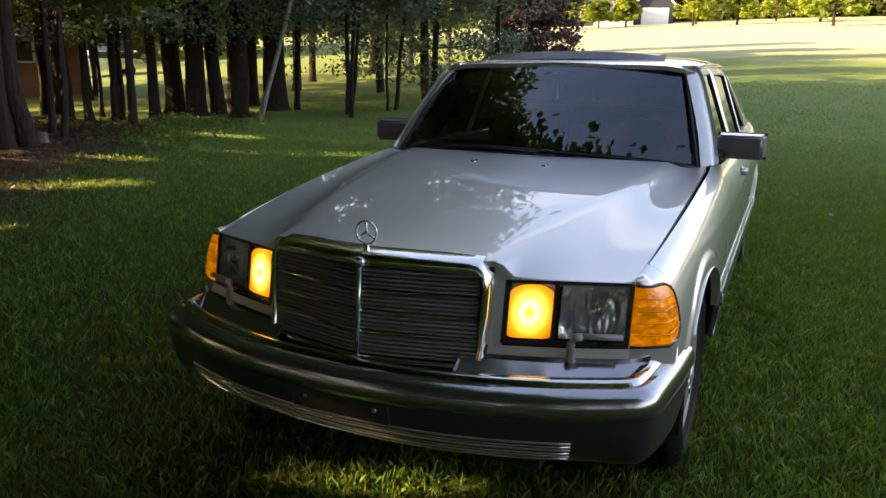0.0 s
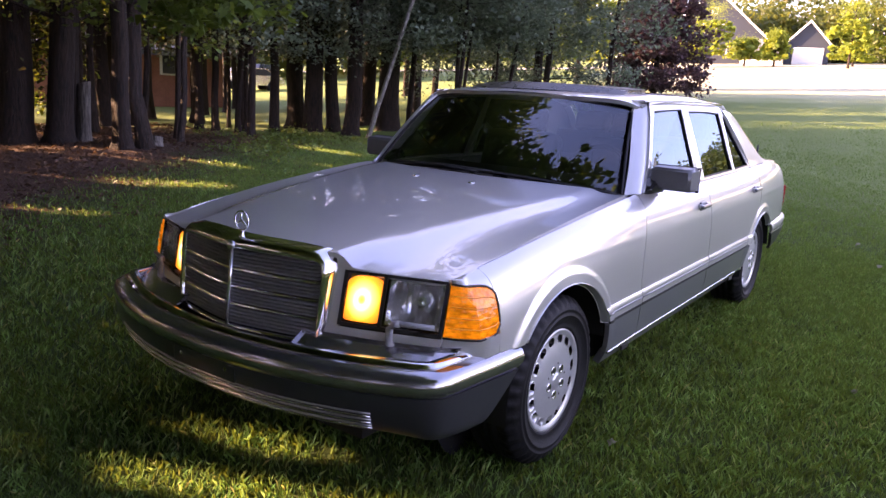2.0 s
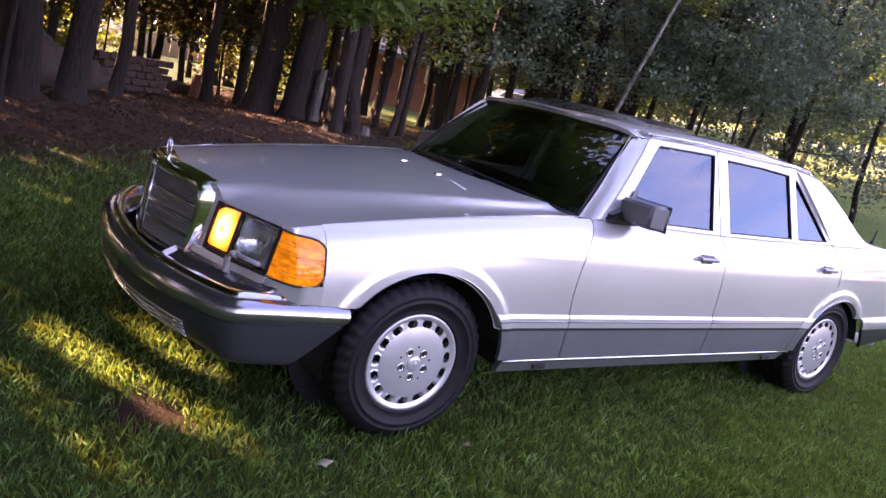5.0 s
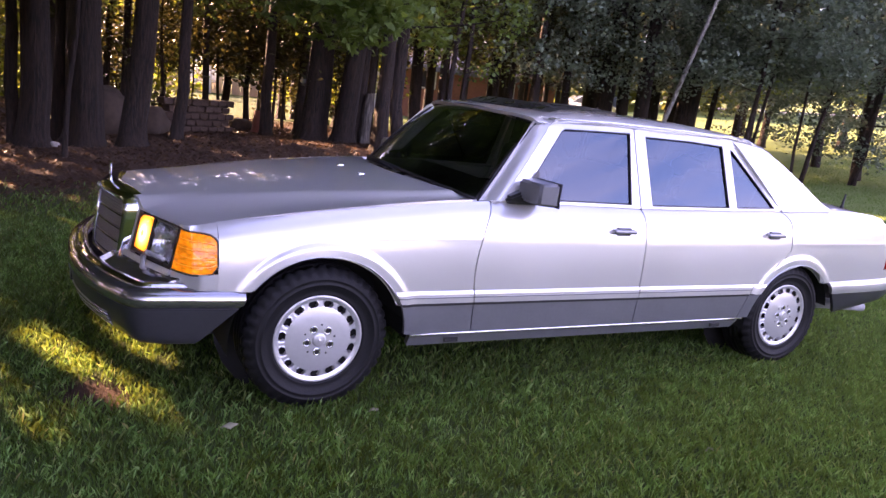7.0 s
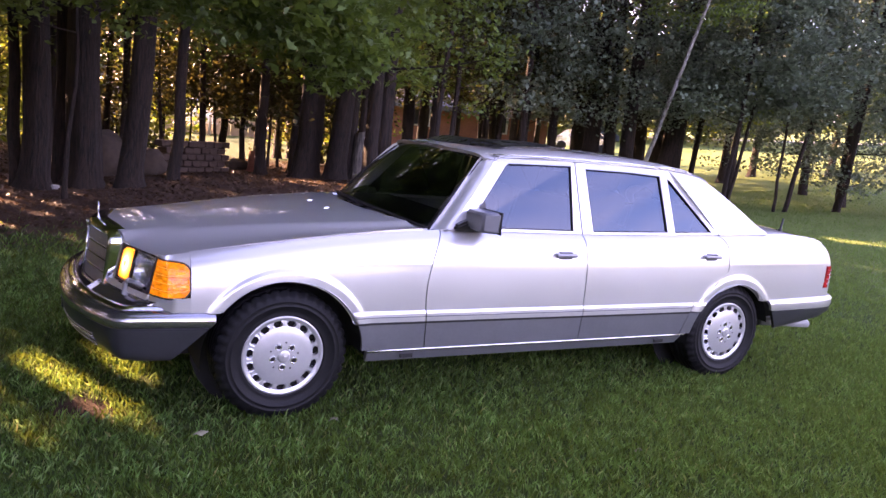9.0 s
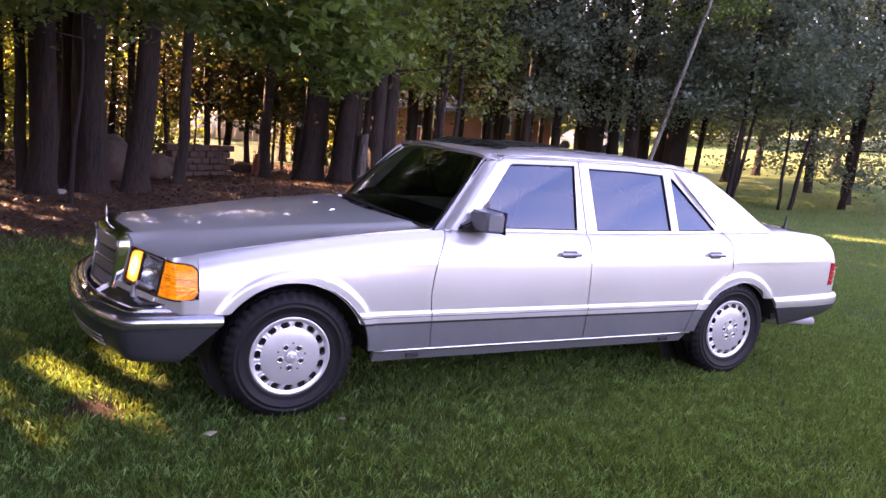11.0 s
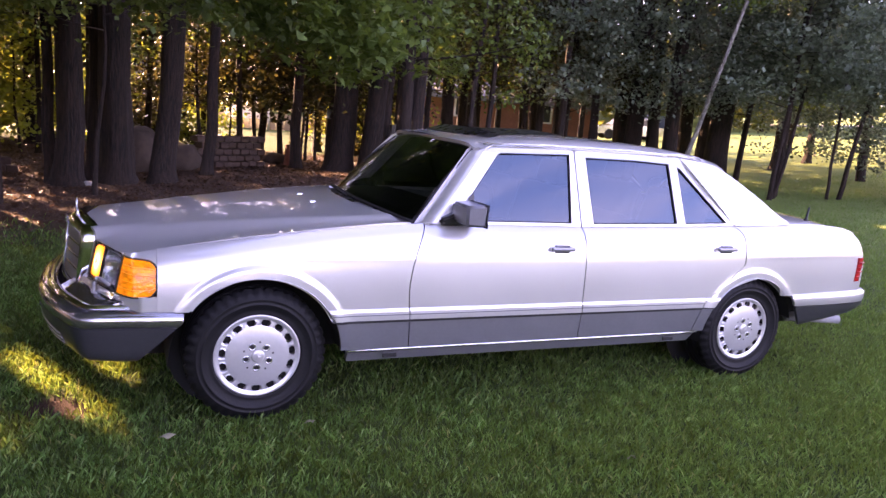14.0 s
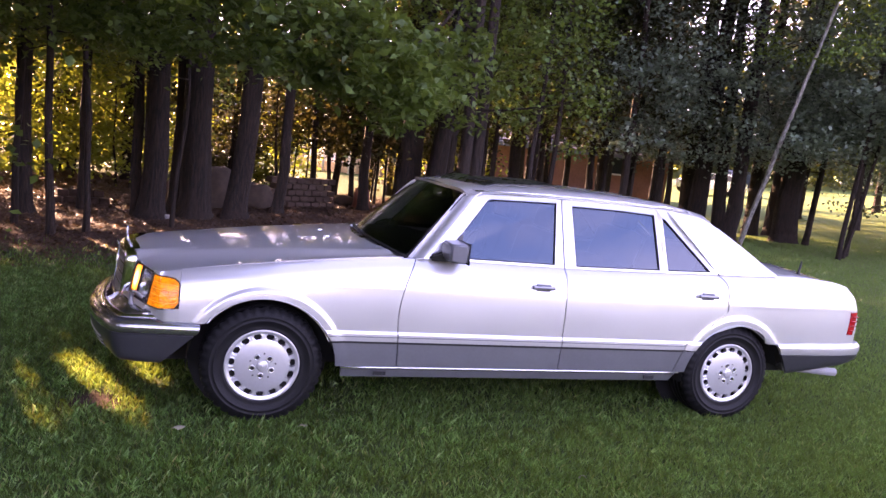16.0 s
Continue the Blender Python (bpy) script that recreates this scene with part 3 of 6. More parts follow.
        mesh_object("vent_hole", [p + Vector((0.072 * math.cos(t), 0.0062, 0.072 * math.sin(t))) for p in v], f, BLACK, rim)
    v, f = lathe_y([(0.0, 0.013), (0.024, 0.012), (0.031, 0.009), (0.033, 0.005)], 28)
    for k in range(3):
        t = math.pi / 2 + k * 2 * math.pi / 3
        b = len(v)
        d, p = Vector((math.cos(t), 0, math.sin(t))), Vector((-math.sin(t), 0, math.cos(t)))
        v += [d * 0.024 + Vector((0, 0.0135, 0)), p * 0.004 + Vector((0, 0.0135, 0)), Vector((0, 0.0165, 0)), p * -0.004 + Vector((0, 0.0135, 0))]
        f += [(b, b + 1, b + 2), (b, b + 2, b + 3)]
    mesh_object("centre_cap", v, f, ALLOY, rim)
    e.matrix_basis = pose(x, side * y, z, 0, 0, 0 if side > 0 else 180) @ pose(0, 0, 0, 0, 30 if front else 12, 0)
    return e


def build_car():
    car = thing("car", "silver four-door saloon car with grey lower cladding parked on the lawn", "car")
    hood_y = lambda x: 0.773 * k_plan(x)
    crease_y = lambda x: float(np.interp(x, [-0.80, 0.55], [0.372, 0.62]))
    front_x = lambda y: float(np.interp(abs(y), [0, 0.36, 0.40, 0.50, 0.72, 0.78], [-0.792, -0.732, -0.715, -0.676, -0.600, -0.545]))

    def hood_z(x, y):
        a, yc, yb = abs(y), crease_y(x), hood_y(x)
        zc, ze = z_hood(x), z_shoulder(x) + 0.002
        if a <= yc:
            z = zc - 0.016 * (a / yc) ** 2
        else:
            t = min((a - yc) / (yb - yc), 1)
            z = (zc - 0.016) * (1 - t) + ze * t - 0.020 * math.sin(math.pi * t) * (1 - 0.5 * t)
        w = min(max((a - 0.375) / 0.05, 0), 1)
        w = w * w * (3 - 2 * w)
        d = max(x - front_x(y), 0)
        low = 0.800 + (z - 0.800) * (1 - math.exp(-d / 0.075))
        return z * (1 - w) + low * w

    def hood(u, v):
        yy = (2 * v - 1)
        y = yy * 0.765 * 0.975
        x0, x1 = front_x(y), 0.605 + 0.15 * (y / 0.73) ** 2
        x = x0 + (x1 - x0) * u
        y = yy * (hood_y(x) - 0.004)
        return (x, y, hood_z(x, y))
    bonnet = sheet("bonnet", hood, 44, 60, PAINT, car, 0.02, label="long silver bonnet with a raised middle")
    for y in (-0.16, 0.16):
        rounded_box("washer_nozzle", (0.40, y, z_hood(0.40) - 0.004), (0.035, 0.022, 0.018), SILVER_TRIM, bonnet, 0.005)
    # tail lid, cowl, roof
    z_lid = smooth_table([3.40, 3.5, 3.8, 4.0, 4.09, 4.14], [1.035, 1.040, 1.020, 0.985, 0.965, 0.93])

    def lid(u, v):
        y = (2 * v - 1)
        s = u * 0.95
        x = 3.40 + (s / 0.72) * 0.74 if s <= 0.72 else 4.14 + 0.03 * (s - 0.72) / 0.23
        z = z_lid(x) if s <= 0.72 else 0.93 - (s - 0.72) / 0.23 * 0.35
        w = 0.75 * k_plan(x) - 0.01
        return (x, y * w, z - 0.028 * abs(y) ** 3)
    sheet("boot_lid", lid, 24, 16, PAINT, car, 0.02)

    def roof(u, v):
        y = (2 * v - 1)
        x = 1.085 + 0.07 * y * y + (2.95 - 0.06 * y * y - 1.085 - 0.07 * y * y) * u
        e = abs(y)
        return (x, y * 0.627, z_roof(x) - 0.018 * e ** 2 - 0.028 * e ** 12)
    top = sheet("roof", roof, 26, 24, PAINT, car, 0.02)

    # sunroof: dark panel tilted up at its rear behind a wind deflector
    def sun_panel(u, v):
        y = (2 * v - 1) * 0.40
        x = 1.34 + 0.50 * u
        return (x, y, z_roof(x) - 0.030 * (y / 0.61) ** 2 + 0.010 + 0.012 * u)
    sheet("sunroof_panel", sun_panel, 8, 8, BLACK_GLOSS, top, 0.02, label="black sunroof panel slightly raised")

    def deflector(u, v):
        y = (2 * v - 1) * 0.47
        x = 1.235 + 0.085 * u + 0.07 * (y / 0.47) ** 2
        return (x, y, z_roof(x) - 0.030 * (y / 0.61) ** 2 + 0.004 + 0.032 * u * (1 - 0.45 * (y / 0.47) ** 4))
    sheet("wind_deflector", deflector, 4, 18, BLACK_GLOSS, top, 0.006, label="smoked wind deflector ahead of the sunroof")

    # windscreen and rear window
    def screen(u, v, g=0.0):
        y = 2 * v - 1
        base = Vector((0.64 + 0.155 * y * y, y * (0.735 + g), 1.008 - 0.052 * y * y))
        tip = Vector((1.095 + 0.07 * y * y, y * (0.603 + g), 1.400 - 0.040 * y * y))
        p = base.lerp(tip, u)
        bow = math.sin(math.pi * u) * 0.016
        return tuple(p + Vector((-bow * 0.6, 0, bow)))
    ws = sheet("windscreen", lambda u, v: screen(0.03 + 0.94 * u, 0.02 + 0.96 * v), 14, 24, WINDSCREEN, car, 0.0, label="dark tinted windscreen reflecting trees")
    ws.visible_shadow = False

    def seal(a, b, c, d, n=20):
        pts = [screen(a + (c - a) * i / n, b + (d - b) * i / n) for i in range(n + 1)]
        return tube("windscreen_seal", [(p[0], p[1], p[2] + 0.002) for p in pts], 0.008, BLACK, car, 6)
    seal(0.0, 0.0, 0.0, 1.0), seal(1.0, 0.0, 1.0, 1.0), seal(0, 0.005, 1, 0.005), seal(0, 0.995, 1, 0.995)

    def backlight(u, v):
        y = 2 * v - 1
        base = Vector((3.44 - 0.09 * y * y, y * 0.64, 1.040 - 0.012 * y * y))
        tip = Vector((2.945 - 0.06 * y * y, y * 0.54, 1.372 - 0.03 * y * y))
        return tuple(base.lerp(tip, u) + Vector((0.02, 0, 0.02)) * math.sin(math.pi * u))
    bw = sheet("rear_window", backlight, 10, 16, TINTED, car, 0.0, flip=True)
    bw.visible_shadow = False
    # cowl under the screen with wiper arms
    sheet("cowl_panel", lambda u, v: (0.600 + 0.15 * ((2 * v - 1) * 0.98) ** 2 + 0.055 * u, (2 * v - 1) * 0.745, 1.001 - 0.045 * (2 * v - 1) ** 2 + 0.002 * u), 3, 20, BLACK_GLOSS, car, 0.01)
    arm = tube("wiper_arm", [(0.630, -0.05, 1.006), (0.645, 0.20, 1.016), (0.675, 0.44, 1.006)], 0.006, BLACK, car, 6)
    tube("wiper_blade", [(0.642, -0.12, 1.016), (0.655, 0.2, 1.022), (0.700, 0.52, 1.005)], 0.005, BLACK, arm, 6)

    # front end
    def grille_x(y, z):
        return -0.838 + 0.070 * (abs(y) / 0.345) ** 1.3 - 0.085 * (0.815 - z)
    grille = new("grille")
    grille.parent = car
    tagged(grille, "tall chrome-framed grille with fine dark slats")
    mesh_object("grille_backing", [(grille_x(y, z) + 0.045, y, z) for z in (0.545, 0.835) for y in (-0.345, 0, 0.345)], [(0, 1, 4, 3), (1, 2, 5, 4)], CAVITY, grille)

    def bar(name, z, hh, depth, mat):
        ys = np.linspace(-0.340, 0.340, 13)
        v = []
        for y in ys:
            xf = grille_x(y, z)
            v += [(xf + 0.002, y, z + hh), (xf, y, z), (xf + 0.002, y, z - hh), (xf + depth, y, z - hh * 0.8), (xf + depth, y, z + hh * 0.8)]
        f = [(5 * i + k, 5 * i + (k + 1) % 5, 5 * i + 5 + (k + 1) % 5, 5 * i + 5 + k) for i in range(12) for k in range(5)]
        return mesh_object(name, v, f, mat, grille, smooth=False)
    n = 21
    for i in range(n):
        z = 0.566 + (0.812 - 0.566) * i / (n - 1)
        bright = i in (5, 10, 15)
        bar("grille_slat", z, 0.0028 if not bright else 0.0042, 0.022, SILVER_TRIM if bright else SLAT)
    tube("centre_bar", [(grille_x(0, z) - 0.004, 0, z) for z in (0.550, 0.70, 0.820)], 0.0075, CHROME, grille, 8)
    # chrome shell: outline swept with a rounded section
    outline = []
    for y, z in [(-0.338, 0.550), (-0.350, 0.575), (-0.354, 0.68), (-0.357, 0.775), (-0.353, 0.812), (-0.332, 0.828)]:
        outline.append((y, z))
    outline += [(y, 0.828 + 0.006 * (1 - (y / 0.33) ** 2)) for y in np.linspace(-0.30, 0.30, 13)]
    outline += [(-y, z) for y, z in reversed(outline[:6])]
    v, f = [], []
    for y, z in outline:
        topw = 0.022 if z > 0.815 else 0.012
        s = 1 if y > 0 else -1
        oy, oz = (0, topw) if z > 0.82 else (s * 0.012, 0)
        xf = grille_x(y, z)
        back = xf + 0.085
        v += [(xf + 0.012, y - oy * 0.6, z - oz * 0.6), (xf - 0.006, y - oy * 0.3, z - oz * 0.3), (xf - 0.008, y + oy * 0.5, z + oz * 0.5), (xf + 0.012, y + oy * 1.1, z + oz * 1.15), (back, y + oy * 1.15, z + oz * 1.35)]
    for i in range(len(outline) - 1):
        f += [(5 * i + k, 5 * i + k + 1, 5 * i + 6 + k, 5 * i + 5 + k) for k in range(4)]
    mesh_object("grille_shell", v, f, CHROME, grille, "polished chrome grille surround")
    tube("grille_sill", [(grille_x(y, 0.552) - 0.004, y, 0.550) for y in np.linspace(-0.335, 0.335, 13)], 0.009, CHROME, grille, 8)
    v, f = lathe_y([(0, 0.012), (0.014, 0.010), (0.019, 0.004), (0.020, 0.0)], 20)
    mesh_object("badge", v, f, SILVER_TRIM, grille, m=pose(grille_x(0, 0.83) - 0.008, 0, 0.834, 0, 0, 90))
    # upright ornament: a ring with three spokes on a short stem
    star = new("bonnet_ornament")
    star.parent = bonnet
    tagged(star, "upright chrome ring ornament with three spokes")
    cz, cx, r = 0.915, -0.800, 0.034
    tube("ornament_ring", [(cx, r * math.cos(t), cz + r * math.sin(t)) for t in np.linspace(0, 2 * math.pi, 29)], 0.0032, CHROME, star, 6, caps=False)
    for k in range(3):
        t = math.pi / 2 + k * 2 * math.pi / 3
        tube("ornament_spoke", [(cx, 0, cz), (cx, r * math.cos(t), cz + r * math.sin(t))], [0.005, 0.002], CHROME, star, 6)
    tube("ornament_stem", [(cx + 0.004, 0, cz - r), (cx + 0.002, 0, cz - r - 0.014), (cx, 0, cz - r - 0.026), (cx, 0, cz - r - 0.040)], [0.005, 0.007, 0.014, 0.017], CHROME, star, 12)

    lamp_x = lambda y, z: float(np.interp(y, [0.38, 0.50, 0.72, 0.78], [-0.708, -0.668, -0.590, -0.560])) - 0.19 * (0.80 - z)

    def lamp_patch(name, side, y0, y1, z0, z1, mat, parent, off, nu=8, nv=6, bow=0.0, label=""):
        def f(u, v):
            y, z = y0 + (y1 - y0) * u, z0 + (z1 - z0) * v
            return (lamp_x(y, z) - off - bow * math.sin(math.pi * u) * math.sin(math.pi * v), side * y, z)
        return sheet(name, f, nu, nv, mat, parent, 0.02, flip=(side > 0), label=label)

    for side in (-1, 1):
        # light cluster
        hl = new("headlight")
        hl.parent = car
        tagged(hl, "wide headlight unit with a lit amber lamp beside the grille")
        lamp_patch("lamp_housing", side, 0.392, 0.742, 0.612, 0.796, BLACK, hl, -0.105)

        def bowl(u, v):
            a, b = 2 * u - 1, 2 * v - 1
            r = min(math.hypot(a * 0.98, b * 0.80), 1.0)
            y, z = 0.545 + 0.177 * u, 0.634 + 0.152 * v
            return (lamp_x(y, z) + 0.012 + 0.070 * (1 - r * r), side * y, z)
        rb = sheet("reflector_bowl", bowl, 18, 16, REFLECTOR, hl, 0.0, flip=(side > 0), label="polished reflector bowl")
        v, f = lathe_y([(0.0, 0.0), (0.014, 0.001), (0.018, 0.006), (0.018, 0.030)], 16)
        mesh_object("bulb_shield", v, f, CHROME, rb, m=pose(lamp_x(0.633, 0.710) + 0.026, side * 0.633, 0.710, 0, 0, -90))
        ln = lamp_patch("lens", side, 0.542, 0.724, 0.630, 0.788, FLUTED, hl, 0.002, bow=0.006, label="clear fluted headlight glass")
        ln.visible_shadow = False

        def fog(u, v):
            a = abs(2 * u - 1)
            y = 0.412 + 0.116 * u
            z = 0.634 + 0.006 * a ** 8 + (0.150 - 0.026 * a ** 4) * v
            return (lamp_x(y, z) - 0.008 * math.sin(math.pi * u) * math.sin(math.pi * v), side * y, z)
        lamp_patch("lamp_backing", side, 0.410, 0.530, 0.632, 0.788, REFLECTOR, hl, -0.010)
        sheet("fog_lamp", fog, 14, 12, AMBER_LIT, hl, 0.006, flip=(side > 0), label="glowing amber lamp")
        for y0, y1, z0, z1 in ((0.400, 0.728, 0.790, 0.799), (0.400, 0.728, 0.617, 0.628), (0.398, 0.411, 0.617, 0.799), (0.529, 0.541, 0.617, 0.799), (0.724, 0.734, 0.617, 0.797)):
            lamp_patch("lamp_bezel", side, y0, y1, z0, z1, BLACK_GLOSS, hl, 0.005, 6, 2)

        lamp_patch("lamp_surround", side, 0.362, 0.402, 0.560, 0.802, PAINT, hl, 0.004, 4, 8)
        def brow(u, v):
            y = 0.366 + 0.378 * u
            x = front_x(y)
            lx = lamp_x(y, 0.797) - 0.004
            t = v * math.pi / 2
            return (lx + (x + 0.010 - lx) * (1 - math.cos(t)), side * y, 0.797 + (hood_z(x + 0.010, y) - 0.797) * math.sin(t))
        sheet("lamp_brow", brow, 16, 5, PAINT, hl, 0.006, flip=(side > 0))

        def corner(u, v, g=0.0):
            z0, z1 = 0.620 + 0.034 * u ** 14, 0.792 - 0.012 * u - 0.026 * u ** 14
            z = z0 + (z1 - z0) * v
            a = min(u / 0.45, 1)
            b = max((u - 0.45) / 0.55, 0)
            if u < 0.45:
                t = a * math.pi / 2 * 0.72
                x = lamp_x(0.738, z) - 0.004 + 0.05 * (1 - math.cos(t)) + 0.012 * a
                y = 0.738 + 0.078 * math.sin(t)
                p = (x, y)
                q = (-0.555, flank(-0.555, z) + 0.003)
                w = a * a * (3 - 2 * a)
                x, y = p[0] * (1 - w) + q[0] * w, p[1] * (1 - w) + q[1] * w
            else:
                x = -0.555 + 0.100 * b
                y = flank(x, z) + 0.003
            return (x, side * y, z)
        ts = sheet("turn_signal", corner, 18, 8, AMBER, hl, 0.02, flip=(side > 0), label="ribbed orange turn signal wrapping the corner")
        for k in range(1, 5):
            pts = [corner(u, k / 5) for u in np.linspace(0.04, 0.96, 12)]
            tube("lens_rib", [(p[0] - 0.001, p[1] + side * 0.001, p[2]) for p in pts], 0.0018, AMBER_RIB, ts, 5)
        edge = [corner(u, 0) for u in np.linspace(0, 1, 10)] + [corner(1, v) for v in np.linspace(0.1, 1, 6)] + [corner(u, 1) for u in np.linspace(0.95, 0, 10)]
        tube("lens_gasket", edge, 0.0045, BLACK, ts, 5)
        # apron below the lamps
        sheet("lamp_apron", lambda u, v: (float(np.interp(0.37 + 0.37 * u, [0.37, 0.55, 0.74], [-0.750, -0.692, -0.612])) - 0.012 - 0.014 * (1 - v), side * (0.37 + 0.37 * u), 0.592 + 0.024 * v), 8, 3, PAINT, car, 0.02, flip=(side > 0))
        sheet("apron_gap", lambda u, v: (float(np.interp(0.37 + 0.37 * u, [0.37, 0.55, 0.74], [-0.750, -0.692, -0.612])) - 0.016, side * (0.37 + 0.37 * u), 0.574 + 0.02 * v), 8, 2, BLACK, car, 0.01, flip=(side > 0))
        wp = tube("headlight_wiper_arm", [(-0.688, side * 0.596, 0.580), (-0.712, side * 0.594, 0.590), (-0.710, side * 0.594, 0.640), (-0.700, side * 0.600, 0.654), (-0.690, side * 0.618, 0.656)], 0.0125, WIPER_GREY, car, 8)
        tube("headlight_wiper_blade", [(-0.694, side * 0.604, 0.657), (-0.676, side * 0.65, 0.656), (-0.646, side * 0.722, 0.655)], 0.009, WIPER_GREY, wp, 6)

        # fender with wheel arch
        gap = 0.003
        door_f = lambda z: 0.735 + 0.09 * max((z - 0.62) / 0.34, 0) ** 2 + 0.02 * max((0.62 - z) / 0.3, 0)
        door_b = lambda z: 1.785 + 0.01 * (z - 0.6)
        door_r = lambda z: 2.972 - 0.05 * max((z - 0.90) / 0.09, 0) ** 2
        xs = np.unique(np.r_[np.linspace(0, 1, 64), (np.array([-0.392, -0.388, -0.38, -0.37, -0.35, 0.35, 0.37, 0.38, 0.388, 0.392]) + 0.455) / 1.19])
        fender = side_panel("front_fender", side, lambda z: -0.452, lambda z: door_f(z) - gap,
                            lambda x: arch(x, *FRONT_ARCH, 0.555 if x < 0 else SKIRT), z_shoulder, 40, 56, PAINT, car, us=xs)
        # nose piece from the corner lamp up to the bonnet and down to the bumper
        def nose(u, v):
            a = Vector(corner(u, 1)) + Vector((0, 0, 0.004))
            xh = -0.590 + 0.138 * u
            yh = hood_y(xh) - 0.003
            b = Vector((xh, side * yh, min(z_shoulder(xh), hood_z(xh, yh)) + 0.001))
            q = math.sin(v * math.pi / 2)
            p = a.lerp(b, v) + Vector((0, side * 0.55, 1.0)) * 0.010 * math.sin(math.pi * v)
            z = a.z + (b.z - a.z) * q
            x = a.x + (b.x - a.x) * v
            w = min(max((u - 0.25) / 0.35, 0), 1)
            w = w * w * (3 - 2 * w)
            y = flank(x, z) if v < 1 else yh
            return (p.x * (1 - w) + x * w, p.y * (1 - w) + side * y * w, p.z * (1 - w) + z * w)
        sheet("nose_corner", nose, 20, 12, PAINT, fender, 0.01, flip=(side > 0))
        sheet("corner_apron", lambda u, v: (-0.622 + 0.172 * u ** 1.0, side * (0.735 + (flank(-0.45, 0.6) - 0.735) * min(1, (u * 1.7)) ** 0.6), 0.556 + 0.068 * v), 12, 3, PAINT, fender, 0.01, flip=(side > 0))
        ar = [(FRONT_ARCH[0] + FRONT_ARCH[1] * math.cos(t), FRONT_ARCH[2] + FRONT_ARCH[1] * math.sin(t)) for t in np.linspace(math.radians(25), math.radians(142), 30)]
        def lip(c, pts):
            def f(u, v):
                p = pts[min(int(round(u * (len(pts) - 1))), len(pts) - 1)]
                k = 1.006 - 0.022 * v
                x, z = c[0] + (p[0] - c[0]) * k, c[2] + (p[1] - c[2]) * k
                return (x, side * (flank(p[0], p[1]) + 0.0015 - 0.030 * v * v), z)
            return sheet("arch_lip", f, len(pts) - 1, 5, PAINT, car, 0.004, flip=(side < 0))
        lip(FRONT_ARCH, ar)
        rr = [(REAR_ARCH[0] + REAR_ARCH[1] * math.cos(t), REAR_ARCH[2] + REAR_ARCH[1] * math.sin(t)) for t in np.linspace(math.radians(42), math.radians(141), 24)]
        lip(REAR_ARCH, rr)

        def flange(u, v):
            t, q = math.radians(41 + 101 * u), 0.3655 + 0.050 * v
            x, z = REAR_ARCH[0] + q * math.cos(t), REAR_ARCH[2] + q * math.sin(t)
            return (x, side * (flank(x, z) - 0.0015), z)
        sheet("arch_flange", flange, 40, 4, PAINT, car, 0.006, flip=(side < 0))
        for c, r, zc in (FRONT_ARCH, REAR_ARCH):
            v, f = [], []
            for i, t in enumerate(np.linspace(0.22, math.pi + 0.12, 22)):
                for yy in (0.868, 0.55):
                    v.append((c + (r + 0.012) * math.cos(t), side * yy, zc + (r + 0.012) * math.sin(t)))
                if i:
                    f.append((2 * i - 2, 2 * i - 1, 2 * i + 1, 2 * i))
            v2 = [(c + (r + 0.012) * math.cos(t), side * 0.55, zc + (r + 0.012) * math.sin(t)) for t in np.linspace(0, 2 * math.pi, 24, endpoint=False)]
            b = len(v)
            mesh_object("wheel_well", v + v2, f + [tuple(range(b, b + 24))], CAVITY, car)

        # doors
        belt = lambda x: z_shoulder(x) + 0.004
        f_out = [(0.995, 0.985), (1.275, 1.338), (1.30, 1.350), (1.748, 1.362), (1.722, 0.982)]
        r_out = [(1.868, 0.980), (1.850, 1.352), (2.20, 1.352), (2.452, 1.343), (2.475, 0.990)]
        q_out = [(2.535, 0.990), (2.510, 1.330), (2.535, 1.318), (2.868, 1.000)]
        front = side_panel("front_door", side, lambda z: door_f(z) + gap, lambda z: door_b(z) - gap, cst(SKIRT), belt, 20, 20, PAINT, car)
        rear = side_panel("rear_door", side, lambda z: door_b(z) + gap, lambda z: door_r(z) - gap,
                          lambda x: max(SKIRT, float(np.interp(x, [2.66, 2.74, 2.86, 2.972], [SKIRT, 0.560, 0.665, 0.755]))), belt, 26, 20, PAINT, car)
        ring_frame("window_frame", side, [(0.872, 0.972), (1.195, 1.352), (1.30, 1.392), (1.785, 1.402), (1.782, 0.968)], f_out, PAINT, front, 0.006)
        ring_frame("window_gasket", side, f_out, grown(f_out, -0.006), BLACK, front, 0.003, 0.02)
        flat_pane("window_glass", side, grown(f_out, -0.004), TINTED, front)
        ring_frame("window_frame", side, [(1.790, 0.968), (1.793, 1.402), (2.20, 1.400), (2.478, 1.388), (2.508, 0.978)], r_out, PAINT, rear, 0.006)
        ring_frame("window_gasket", side, r_out, grown(r_out, -0.006), BLACK, rear, 0.003, 0.02)
        flat_pane("window_glass", side, grown(r_out, -0.004), TINTED, rear)
        ring_frame("quarter_frame", side, [(2.508, 0.978), (2.478, 1.388), (2.55, 1.384), (2.925, 0.990)], q_out, PAINT, rear, 0.006)
        ring_frame("window_gasket", side, q_out, grown(q_out, -0.006), BLACK, rear, 0.003, 0.02)
        flat_pane("quarter_glass", side, grown(q_out, -0.004), TINTED, rear)
        mesh_object("mirror_triangle", [(x, side * (y_glass(z) + 0.010), z) for x, z in ((0.985, 0.984), (1.115, 0.984), (1.115, 1.13), (1.10, 1.128))], [(0, 1, 2, 3) if side < 0 else (3, 2, 1, 0)], BLACK_GLOSS, front)
